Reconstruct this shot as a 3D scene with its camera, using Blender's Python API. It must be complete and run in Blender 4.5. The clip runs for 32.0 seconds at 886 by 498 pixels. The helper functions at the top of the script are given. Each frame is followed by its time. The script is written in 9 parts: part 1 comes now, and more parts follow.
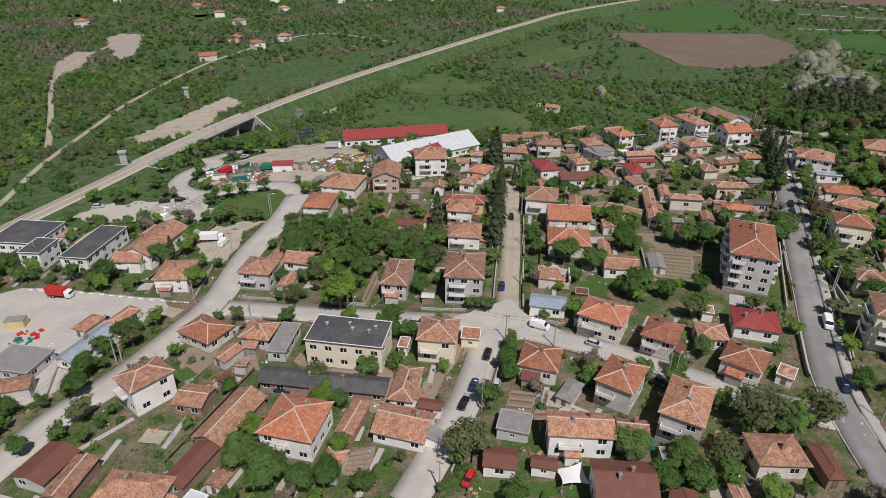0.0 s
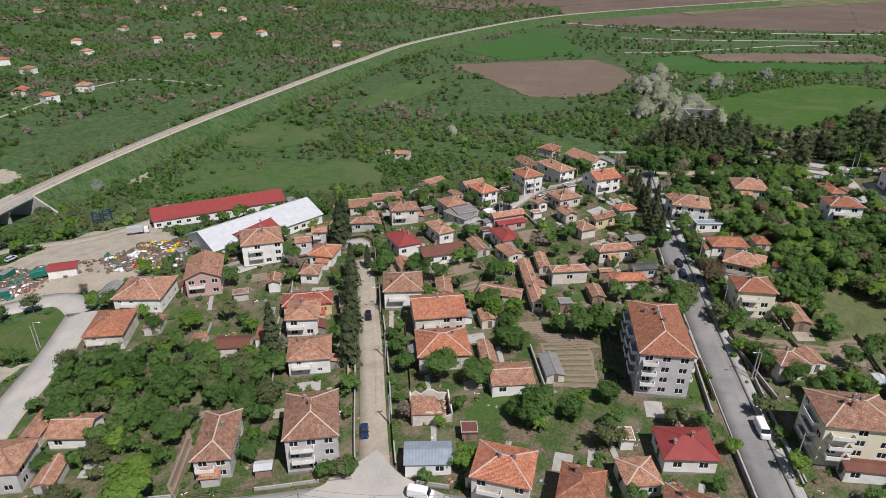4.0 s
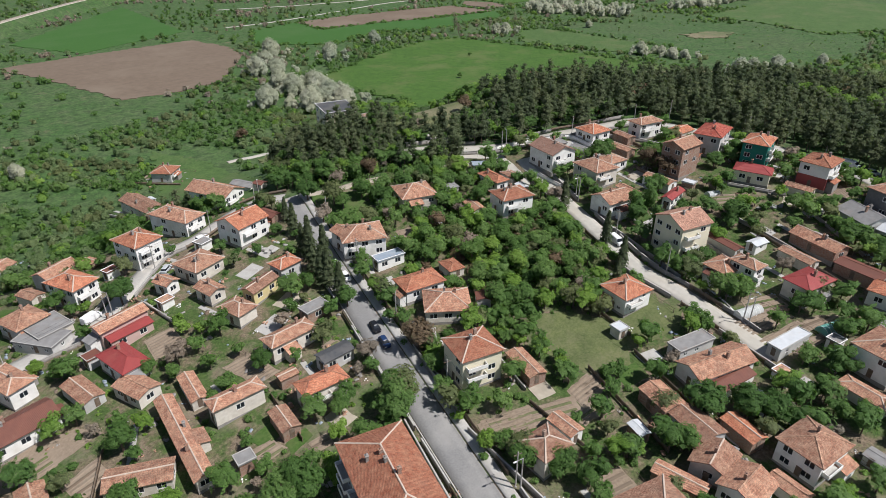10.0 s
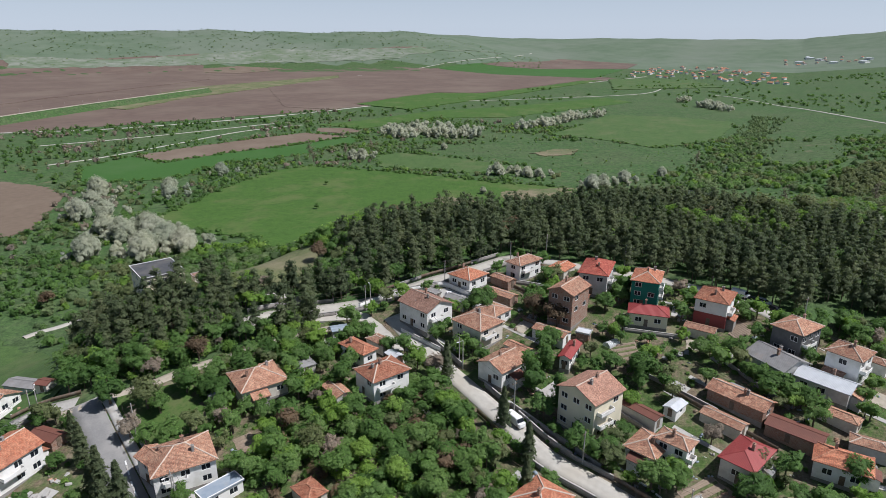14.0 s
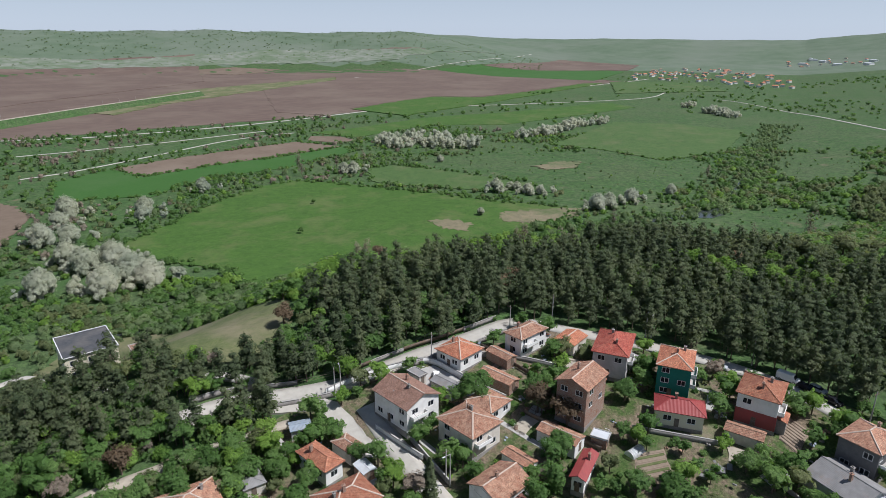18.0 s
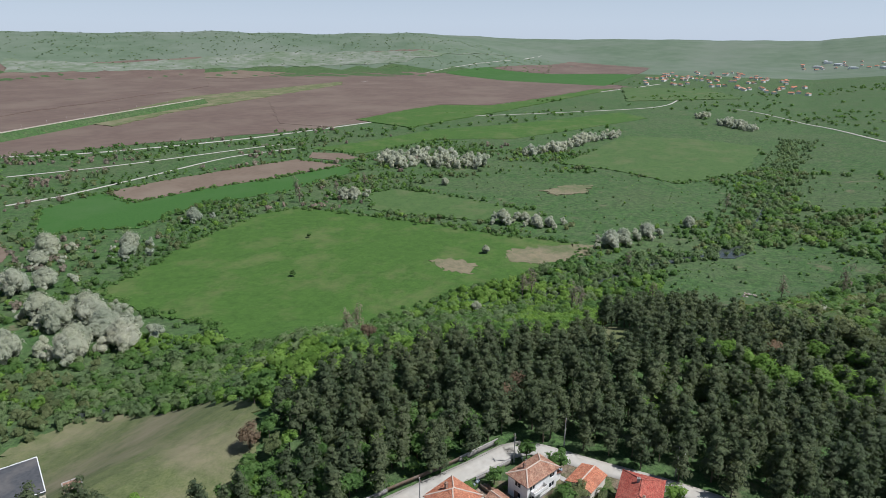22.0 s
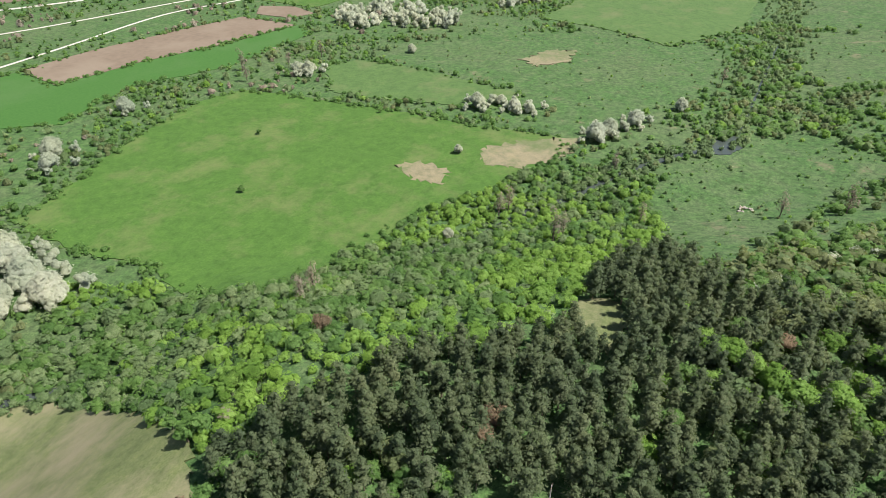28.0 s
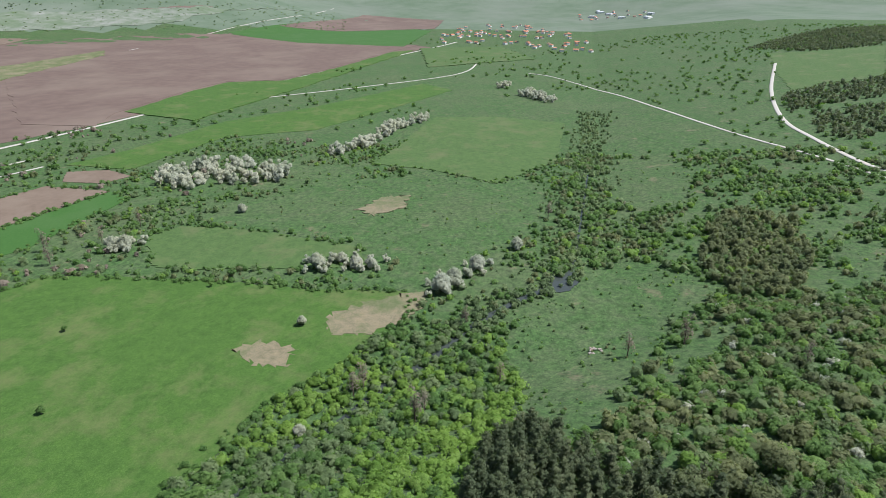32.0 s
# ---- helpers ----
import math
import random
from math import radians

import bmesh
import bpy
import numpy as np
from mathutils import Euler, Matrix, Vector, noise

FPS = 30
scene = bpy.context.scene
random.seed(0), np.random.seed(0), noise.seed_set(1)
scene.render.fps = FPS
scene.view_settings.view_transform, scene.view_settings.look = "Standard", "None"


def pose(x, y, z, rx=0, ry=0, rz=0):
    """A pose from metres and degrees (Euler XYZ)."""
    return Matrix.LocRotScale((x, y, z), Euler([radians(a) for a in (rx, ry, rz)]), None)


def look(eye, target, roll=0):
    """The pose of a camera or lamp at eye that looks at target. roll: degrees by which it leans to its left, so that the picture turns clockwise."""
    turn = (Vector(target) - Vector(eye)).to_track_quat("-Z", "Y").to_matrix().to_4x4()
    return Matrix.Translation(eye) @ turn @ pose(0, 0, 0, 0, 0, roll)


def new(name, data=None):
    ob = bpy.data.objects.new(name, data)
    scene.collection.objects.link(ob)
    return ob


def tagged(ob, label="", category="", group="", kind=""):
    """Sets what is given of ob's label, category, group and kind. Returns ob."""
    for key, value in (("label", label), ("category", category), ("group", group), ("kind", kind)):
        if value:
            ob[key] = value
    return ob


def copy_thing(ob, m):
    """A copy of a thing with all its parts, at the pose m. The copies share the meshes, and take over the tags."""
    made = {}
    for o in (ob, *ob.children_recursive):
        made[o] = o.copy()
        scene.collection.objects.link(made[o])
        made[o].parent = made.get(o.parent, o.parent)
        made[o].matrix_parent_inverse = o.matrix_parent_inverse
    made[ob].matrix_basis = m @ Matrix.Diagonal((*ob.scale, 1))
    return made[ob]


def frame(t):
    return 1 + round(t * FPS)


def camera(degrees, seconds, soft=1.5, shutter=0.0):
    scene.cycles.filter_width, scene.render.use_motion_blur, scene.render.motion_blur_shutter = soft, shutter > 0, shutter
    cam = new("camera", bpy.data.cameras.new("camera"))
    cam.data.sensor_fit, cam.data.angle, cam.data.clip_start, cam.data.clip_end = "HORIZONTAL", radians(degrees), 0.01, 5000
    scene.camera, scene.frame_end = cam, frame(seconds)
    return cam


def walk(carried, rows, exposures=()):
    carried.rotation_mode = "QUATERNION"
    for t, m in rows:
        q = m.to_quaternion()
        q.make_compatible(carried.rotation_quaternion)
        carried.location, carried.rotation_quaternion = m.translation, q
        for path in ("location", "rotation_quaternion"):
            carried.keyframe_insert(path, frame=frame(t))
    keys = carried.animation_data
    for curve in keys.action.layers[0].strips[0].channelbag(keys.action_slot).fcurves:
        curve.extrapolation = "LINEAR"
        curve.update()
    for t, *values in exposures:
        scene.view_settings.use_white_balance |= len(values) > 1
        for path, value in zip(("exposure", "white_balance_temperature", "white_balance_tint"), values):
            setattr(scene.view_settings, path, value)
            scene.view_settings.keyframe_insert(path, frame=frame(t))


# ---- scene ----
cam = camera(70.9, 32.0, soft=0.5)
METRES, EYE, TILT, LEAN, TURN = 320.0, 91.0, -28.5, -0.5, 0.0
ROWS = [
    (0.0, 0.0, 0.0, 0.0, 0.0, 0.0, -0.0),
    (0.5, 0.0008, 0.0182, 0.0098, -0.03, 2.39, 0.02),
    (1.0, 0.0018, 0.0363, 0.019, -0.6, 3.8, 0.33),
    (1.5, 0.0039, 0.054, 0.0284, -3.05, 3.73, 1.7),
    (2.0, 0.007, 0.071, 0.0378, -6.05, 3.54, 3.39),
    (2.5, 0.0108, 0.087, 0.0467, -7.84, 3.41, 4.32),
    (4.5, 0.0332, 0.1472, 0.0789, -13.98, 0.07, 7.55),
    (5.0, 0.0399, 0.1614, 0.0869, -15.92, -1.62, 8.58),
    (5.5, 0.0464, 0.1752, 0.0944, -18.79, -2.13, 10.07),
    (6.0, 0.0534, 0.1891, 0.1019, -23.21, -3.05, 12.28),
    (6.5, 0.0605, 0.202, 0.1088, -26.59, -3.83, 13.83),
    (7.0, 0.0687, 0.2147, 0.1156, -28.91, -4.43, 14.91),
    (7.5, 0.0776, 0.227, 0.122, -31.05, -5.01, 15.83),
    (8.0, 0.0867, 0.2389, 0.1284, -33.26, -5.66, 16.76),
    (8.5, 0.0963, 0.2505, 0.1346, -35.53, -6.35, 17.7),
    (9.0, 0.1071, 0.2612, 0.1402, -38.11, -7.17, 18.74),
    (9.5, 0.1179, 0.2717, 0.1459, -40.99, -8.18, 19.83),
    (10.0, 0.1291, 0.2817, 0.1515, -44.3, -9.27, 21.0),
    (10.5, 0.1408, 0.2915, 0.1568, -47.25, -9.0, 21.94),
    (11.0, 0.1529, 0.3003, 0.1614, -49.45, -8.39, 22.65),
    (11.5, 0.1654, 0.3085, 0.1656, -51.07, -7.58, 23.13),
    (12.0, 0.1781, 0.3161, 0.1696, -52.51, -6.64, 23.54),
    (12.5, 0.1911, 0.3232, 0.1734, -54.01, -5.69, 23.92),
    (13.0, 0.2043, 0.3296, 0.1769, -55.72, -4.84, 24.38),
    (13.5, 0.2174, 0.3361, 0.1801, -57.03, -4.0, 24.67),
    (14.0, 0.2308, 0.3418, 0.1831, -57.54, -4.21, 24.77),
    (14.5, 0.2444, 0.3474, 0.1861, -57.72, -4.29, 24.79),
    (16.5, 0.2972, 0.3656, 0.2013, -57.78, -4.34, 24.76),
    (17.0, 0.3102, 0.368, 0.2085, -57.71, -4.33, 24.74),
    (17.5, 0.3228, 0.37, 0.2161, -57.66, -4.32, 24.72),
    (18.0, 0.3352, 0.3718, 0.2238, -57.57, -4.3, 24.68),
    (18.5, 0.3478, 0.3733, 0.2315, -57.46, -4.3, 24.66),
    (19.0, 0.3599, 0.3751, 0.2396, -57.38, -4.27, 24.62),
    (19.5, 0.3724, 0.3763, 0.2476, -57.26, -4.24, 24.59),
    (20.0, 0.385, 0.3778, 0.2561, -57.14, -4.21, 24.56),
    (20.5, 0.3973, 0.3789, 0.2654, -57.06, -4.2, 24.52),
    (21.0, 0.4099, 0.3805, 0.2747, -56.96, -4.19, 24.49),
    (21.5, 0.4224, 0.3823, 0.284, -56.87, -4.17, 24.44),
    (22.0, 0.4354, 0.3834, 0.2932, -56.74, -4.14, 24.42),
    (22.5, 0.4476, 0.3852, 0.3023, -56.66, -4.52, 24.39),
    (23.0, 0.4599, 0.3868, 0.3108, -56.54, -7.23, 24.36),
    (23.5, 0.4726, 0.3884, 0.3201, -56.4, -10.53, 24.34),
    (24.0, 0.4852, 0.3899, 0.3291, -56.29, -12.68, 24.3),
    (24.5, 0.4976, 0.3917, 0.338, -56.2, -15.82, 24.29),
    (26.5, 0.5462, 0.4014, 0.3727, -55.9, -19.15, 24.29),
    (27.0, 0.5585, 0.4042, 0.3805, -56.07, -19.22, 24.32),
    (27.5, 0.5705, 0.4064, 0.3877, -57.12, -19.64, 24.59),
    (28.0, 0.582, 0.4084, 0.3949, -59.55, -20.65, 25.14),
    (28.5, 0.5934, 0.4098, 0.4018, -62.39, -21.88, 25.75),
    (29.0, 0.6045, 0.4104, 0.4085, -65.29, -23.15, 26.31),
    (29.5, 0.6155, 0.411, 0.4154, -67.79, -24.26, 26.74),
    (30.0, 0.6264, 0.4111, 0.422, -69.71, -25.13, 27.04),
    (30.5, 0.6371, 0.411, 0.4287, -71.55, -25.97, 27.28),
    (31.0, 0.6483, 0.4103, 0.4355, -73.24, -25.58, 27.51),
    (31.5, 0.6593, 0.4093, 0.442, -75.14, -22.09, 27.73),
    (32.0, 0.6704, 0.4085, 0.4478, -76.36, -17.46, 27.84),
]
walk(cam, [(t, pose(0, 0, EYE, TILT, LEAN, TURN) @ pose(METRES * x, METRES * y, METRES * z, 90 + pitch, roll, yaw)) for t, x, y, z, yaw, pitch, roll in ROWS], [(0.0, -0.17, 6400, 16), (4.5, 0.02, 6250, 15), (9.0, 0.26, 6180, 12), (14.0, 0.18, 5980, 13), (22.5, 0.23, 5880, 11), (24.0, 0.5, 6050, 8), (26.5, 0.93, 6420, 8), (30.5, 1.04, 6420, 9), (32.0, 0.62, 5880, 13)])

# ---- light ----
world = bpy.data.worlds.new("sky")
scene.world = world
world.use_nodes = True
wn = world.node_tree
sky = wn.nodes.new("ShaderNodeTexSky")
sky.sky_type, sky.sun_disc = "NISHITA", False
sky.sun_elevation, sky.sun_rotation = radians(57), radians(158)
sky.air_density, sky.dust_density, sky.ozone_density = 1.0, 0.25, 1.6
haze = wn.nodes.new("ShaderNodeMix")  # thin high cloud whitens the clear sky
haze.data_type = "RGBA"
haze.inputs[7].default_value = (13.0, 14.6, 16.4, 1)
wtc, wsep, wrmp = wn.nodes.new("ShaderNodeTexCoord"), wn.nodes.new("ShaderNodeSeparateXYZ"), wn.nodes.new("ShaderNodeMapRange")
wn.links.new(wtc.outputs["Generated"], wsep.inputs[0])
wn.links.new(wsep.outputs[2], wrmp.inputs[0])
for i, v in ((1, 0.02), (2, 0.3), (3, 0.74), (4, 0.08)):
    wrmp.inputs[i].default_value = v
wn.links.new(wrmp.outputs[0], haze.inputs[0])
wn.links.new(sky.outputs[0], haze.inputs[6])
wn.links.new(haze.outputs[2], wn.nodes["Background"].inputs[0])
wn.nodes["Background"].inputs[1].default_value = 0.043
sun = new("sun", bpy.data.lights.new("sun", "SUN"))
sun.data.energy, sun.data.angle, sun.data.color = 4.8, radians(0.6), (1.0, 0.95, 0.88)
sun.matrix_world = look((0, 0, 300), (-0.37 * 100, 0.93 * 100, 300 - 154))

# ---- materials ----
MATS = {}


def nodes_of(name, rough=0.85, metal=0.0):
    m = bpy.data.materials.new(name)
    m.use_nodes = True
    nt = m.node_tree
    b = nt.nodes["Principled BSDF"]
    b.inputs["Roughness"].default_value = rough
    b.inputs["Metallic"].default_value = metal
    b.inputs["Specular IOR Level"].default_value = 0.25
    MATS[name] = m
    return m, nt, b


def ramp(nt, fac, stops):
    r = nt.nodes.new("ShaderNodeValToRGB")
    r.color_ramp.elements[0].position, r.color_ramp.elements[0].color = stops[0][0], (*stops[0][1], 1)
    r.color_ramp.elements[1].position, r.color_ramp.elements[1].color = stops[-1][0], (*stops[-1][1], 1)
    for p, c in stops[1:-1]:
        e = r.color_ramp.elements.new(p)
        e.color = (*c, 1)
    nt.links.new(fac, r.inputs[0])
    return r.outputs[0]


def tex_noise(nt, scale, detail=4, kind="Object", rough=0.55):
    c = nt.nodes.new("ShaderNodeTexCoord")
    n = nt.nodes.new("ShaderNodeTexNoise")
    n.inputs["Scale"].default_value, n.inputs["Detail"].default_value, n.inputs["Roughness"].default_value = scale, detail, rough
    if kind == "Position":
        g = nt.nodes.new("ShaderNodeNewGeometry")
        nt.links.new(g.outputs["Position"], n.inputs["Vector"])
    else:
        nt.links.new(c.outputs[kind], n.inputs["Vector"])
    return n.outputs[0]


def mixc(nt, fac, a, b, mode="MIX"):
    m = nt.nodes.new("ShaderNodeMix")
    m.data_type, m.blend_type = "RGBA", mode
    for sock, v in ((m.inputs[0], fac), (m.inputs[6], a), (m.inputs[7], b)):
        if isinstance(v, (int, float)):
            sock.default_value = v
        elif isinstance(v, tuple):
            sock.default_value = (*v, 1)
        else:
            nt.links.new(v, sock)
    return m.outputs[2]


def bump(nt, b, height, strength=0.4, distance=0.05):
    n = nt.nodes.new("ShaderNodeBump")
    n.inputs["Strength"].default_value, n.inputs["Distance"].default_value = strength, distance
    nt.links.new(height, n.inputs["Height"])
    nt.links.new(n.outputs[0], b.inputs["Normal"])


def surface(name, c1, c2, scale=1.5, rough=0.85, c3=None, scale2=0.2, amount=0.5, bumps=0.3, metal=0.0, space="Position"):
    """Two colours by a fine noise, and a third in broad stains."""
    m, nt, b = nodes_of(name, rough, metal)
    fine = tex_noise(nt, scale, 5, space)
    col = ramp(nt, fine, [(0.3, c1), (0.7, c2)])
    if c3:
        broad = ramp(nt, tex_noise(nt, scale2, 4, space), [(0.45, (0, 0, 0)), (0.68, (amount,) * 3)])
        col = mixc(nt, broad, col, c3)
    nt.links.new(col, b.inputs["Base Color"])
    if bumps:
        bump(nt, b, fine, bumps, 0.06)
    return m


def tiles(name, c1, c2, c3, dark):
    """Clay roof tiles in courses: each tile its own tone, with lichen and soot in broad patches."""
    m, nt, b = nodes_of(name, 0.9)
    uv = nt.nodes.new("ShaderNodeTexCoord")
    br = nt.nodes.new("ShaderNodeTexBrick")
    br.offset, br.squash = 0.0, 1.0
    for k, v in (("Scale", 1.0), ("Mortar Size", 0.05), ("Brick Width", 0.3), ("Row Height", 0.4), ("Bias", 0.0), ("Mortar Smooth", 0.8)):
        br.inputs[k].default_value = v
    br.inputs["Color1"].default_value, br.inputs["Color2"].default_value, br.inputs["Mortar"].default_value = (*c1, 1), (*c2, 1), (*dark, 1)
    nt.links.new(uv.outputs["UV"], br.inputs["Vector"])
    streak = ramp(nt, tex_noise(nt, 0.9, 6, "Position", 0.7), [(0.38, (0, 0, 0)), (0.62, (0.8,) * 3)])
    col = mixc(nt, streak, br.outputs["Color"], c3)
    speck = ramp(nt, tex_noise(nt, 3.2, 3, "Position", 0.8), [(0.3, (0.55, 0.53, 0.5)), (0.5, (1.0, 1.0, 1.0)), (0.72, (1.5, 1.42, 1.32))])
    col = mixc(nt, 1.0, col, speck, "MULTIPLY")
    info = nt.nodes.new("ShaderNodeObjectInfo")
    tone = ramp(nt, info.outputs["Random"], [(0.0, (0.72, 0.7, 0.68)), (0.5, (0.98, 0.94, 0.88)), (1.0, (1.18, 1.08, 1.0))])
    col = mixc(nt, 1.0, col, tone, "MULTIPLY")
    lich = ramp(nt, tex_noise(nt, 0.25, 5, "Position", 0.65), [(0.52, (0, 0, 0)), (0.72, (0.5,) * 3)])
    col = mixc(nt, lich, col, dark)
    nt.links.new(col, b.inputs["Base Color"])
    w = nt.nodes.new("ShaderNodeTexWave")
    w.inputs["Scale"].default_value = 1.9
    nt.links.new(uv.outputs["UV"], w.inputs["Vector"])
    bump(nt, b, w.outputs[1], 0.9, 0.09)
    return m


tiles("tile_old", (0.45, 0.215, 0.145), (0.36, 0.17, 0.12), (0.56, 0.37, 0.27), (0.20, 0.13, 0.10))
tiles("tile_new", (0.50, 0.185, 0.11), (0.43, 0.155, 0.092), (0.56, 0.29, 0.19), (0.27, 0.12, 0.085))
tiles("tile_crimson", (0.44, 0.10, 0.075), (0.36, 0.08, 0.062), (0.46, 0.17, 0.13), (0.22, 0.06, 0.05))
tiles("tile_rose", (0.40, 0.23, 0.175), (0.35, 0.20, 0.155), (0.46, 0.30, 0.24), (0.26, 0.16, 0.125))


def sheet(name, c1, c2, rust, rough=0.5, metal=0.0):
    """Ribbed sheet metal."""
    m, nt, b = nodes_of(name, rough, metal)
    uv = nt.nodes.new("ShaderNodeTexCoord")
    w = nt.nodes.new("ShaderNodeTexWave")
    w.inputs["Scale"].default_value = 1.1
    nt.links.new(uv.outputs["UV"], w.inputs["Vector"])
    base = ramp(nt, tex_noise(nt, 0.6, 5, "Position"), [(0.3, c1), (0.7, c2)])
    st = ramp(nt, tex_noise(nt, 0.35, 6, "Position", 0.7), [(0.55, (0, 0, 0)), (0.75, (0.55,) * 3)])
    nt.links.new(mixc(nt, st, base, rust), b.inputs["Base Color"])
    bump(nt, b, w.outputs[1], 0.5, 0.05)
    return m


sheet("sheet_crimson", (0.29, 0.056, 0.052), (0.245, 0.05, 0.047), (0.30, 0.10, 0.08))
sheet("sheet_brown", (0.17, 0.07, 0.05), (0.14, 0.06, 0.045), (0.21, 0.11, 0.08), 0.65)
sheet("sheet_blue", (0.22, 0.27, 0.33), (0.30, 0.34, 0.38), (0.28, 0.25, 0.22))
sheet("sheet_white", (0.56, 0.58, 0.60), (0.47, 0.49, 0.51), (0.44, 0.40, 0.35))
sheet("sheet_grey", (0.26, 0.255, 0.25), (0.19, 0.185, 0.18), (0.24, 0.17, 0.12), 0.8)
surface("felt_dark", (0.055, 0.058, 0.064), (0.085, 0.088, 0.092), 1.2, 0.9, (0.14, 0.13, 0.12), 0.2, 0.6)
surface("wall_white", (0.76, 0.75, 0.72), (0.82, 0.81, 0.78), 1.2, 0.9, (0.55, 0.52, 0.47), 0.45, 0.5)
surface("wall_grey", (0.49, 0.482, 0.468), (0.56, 0.55, 0.53), 1.5, 0.92, (0.34, 0.325, 0.31), 0.35, 0.55)
surface("wall_darkgrey", (0.12, 0.12, 0.12), (0.155, 0.153, 0.15), 1.5, 0.92, (0.09, 0.09, 0.09), 0.35, 0.6)
surface("wall_beige", (0.61, 0.565, 0.495), (0.68, 0.64, 0.57), 1.5, 0.92, (0.42, 0.37, 0.31), 0.4, 0.6)
surface("wall_cream", (0.71, 0.655, 0.49), (0.76, 0.70, 0.54), 1.2, 0.9, (0.58, 0.53, 0.41), 0.3, 0.4)
surface("wall_yellow", (0.60, 0.50, 0.24), (0.64, 0.54, 0.30), 1.2, 0.9, (0.45, 0.38, 0.24), 0.3, 0.4)
surface("wall_pink", (0.50, 0.34, 0.31), (0.54, 0.38, 0.34), 1.2, 0.9, (0.42, 0.33, 0.30), 0.3, 0.4)
surface("wall_green", (0.018, 0.17, 0.13), (0.022, 0.20, 0.15), 1.2, 0.85, (0.03, 0.15, 0.12), 0.3, 0.4)
surface("wall_red", (0.30, 0.075, 0.07), (0.27, 0.07, 0.065), 1.2, 0.9, (0.25, 0.09, 0.08), 0.3, 0.4)
surface("plaster_stone", (0.24, 0.225, 0.21), (0.33, 0.31, 0.29), 3, 0.95, (0.19, 0.17, 0.15), 0.6, 0.6)
surface("mortar", (0.44, 0.33, 0.26), (0.56, 0.47, 0.39), 2.5, 0.95)
surface("trim_white", (0.70, 0.70, 0.69), (0.76, 0.76, 0.75), 2, 0.6, bumps=0)
surface("timber", (0.12, 0.085, 0.06), (0.19, 0.14, 0.10), 3, 0.9, (0.22, 0.2, 0.18), 0.8, 0.6)
surface("asphalt", (0.185, 0.183, 0.18), (0.235, 0.231, 0.225), 3, 0.95, (0.30, 0.29, 0.275), 0.12, 0.8)
surface("old_asphalt", (0.35, 0.335, 0.31), (0.43, 0.41, 0.38), 2.0, 0.95, (0.47, 0.44, 0.39), 0.15, 0.8)
surface("dirt_road", (0.34, 0.30, 0.24), (0.42, 0.375, 0.30), 1.2, 0.97, (0.27, 0.24, 0.19), 0.2, 0.7)
surface("chalk_road", (0.37, 0.35, 0.31), (0.45, 0.43, 0.385), 0.6, 0.97, (0.40, 0.36, 0.295), 0.08, 0.6)
surface("concrete", (0.36, 0.35, 0.33), (0.43, 0.415, 0.39), 2, 0.95, (0.29, 0.27, 0.24), 0.4, 0.6)
surface("ballast", (0.36, 0.32, 0.265), (0.47, 0.43, 0.365), 3, 0.98, (0.46, 0.41, 0.34), 0.2, 0.6)
surface("rail_steel", (0.22, 0.16, 0.12), (0.3, 0.25, 0.2), 4, 0.5, metal=0.6)
surface("soil", (0.20, 0.155, 0.115), (0.27, 0.212, 0.158), 2, 0.97, (0.30, 0.245, 0.185), 0.2, 0.5)
surface("soil_far", (0.112, 0.08, 0.064), (0.14, 0.101, 0.081), 0.05, 0.97, (0.172, 0.134, 0.104), 0.008, 0.7, bumps=0)
surface("soil_brown", (0.135, 0.102, 0.074), (0.165, 0.125, 0.092), 0.2, 0.97, (0.19, 0.15, 0.112), 0.03, 0.7, bumps=0)


def turf(name, low, mid, high, dry, amount, start=0.5):
    """Grazed or sown grass: fine tufts, patches of a few metres, dry areas."""
    m, nt, b = nodes_of(name, 0.95)
    col = ramp(nt, tex_noise(nt, 1.6, 4, "Position", 0.8), [(0.28, low), (0.5, mid), (0.74, high)])
    patch = ramp(nt, tex_noise(nt, 0.22, 6, "Position", 0.75), [(0.34, (0.74, 0.78, 0.74)), (0.5, (1, 1, 1)), (0.68, (1.22, 1.16, 1.12))])
    col = mixc(nt, 1.0, col, patch, "MULTIPLY")
    wide = ramp(nt, tex_noise(nt, 0.03, 6, "Position", 0.68), [(start, (0, 0, 0)), (start + 0.2, (amount,) * 3)])
    nt.links.new(mixc(nt, wide, col, dry), b.inputs["Base Color"])
    bump(nt, b, tex_noise(nt, 2.0, 4, "Position", 0.7), 0.6, 0.15)


turf("crop_green", (0.028, 0.072, 0.010), (0.050, 0.108, 0.018), (0.085, 0.145, 0.034), (0.125, 0.140, 0.055), 0.65)
surface("crop_dark", (0.033, 0.094, 0.016), (0.046, 0.114, 0.022), 0.6, 0.9, (0.06, 0.118, 0.035), 0.03, 0.5)
turf("pasture", (0.038, 0.076, 0.018), (0.062, 0.112, 0.032), (0.096, 0.144, 0.052), (0.12, 0.13, 0.06), 0.7)
turf("dry_grass", (0.062, 0.090, 0.026), (0.105, 0.125, 0.05), (0.150, 0.158, 0.076), (0.215, 0.185, 0.12), 0.8, 0.46)
turf("reeds", (0.10, 0.105, 0.05), (0.185, 0.16, 0.10), (0.25, 0.215, 0.145), (0.075, 0.11, 0.038), 0.85)
# hill green made paler and greyer: distance haze put into the base colour
surface("hazed_hills", (0.085, 0.125, 0.075), (0.125, 0.162, 0.11), 0.012, 0.97, (0.15, 0.175, 0.135), 0.0025, 0.7, bumps=0)
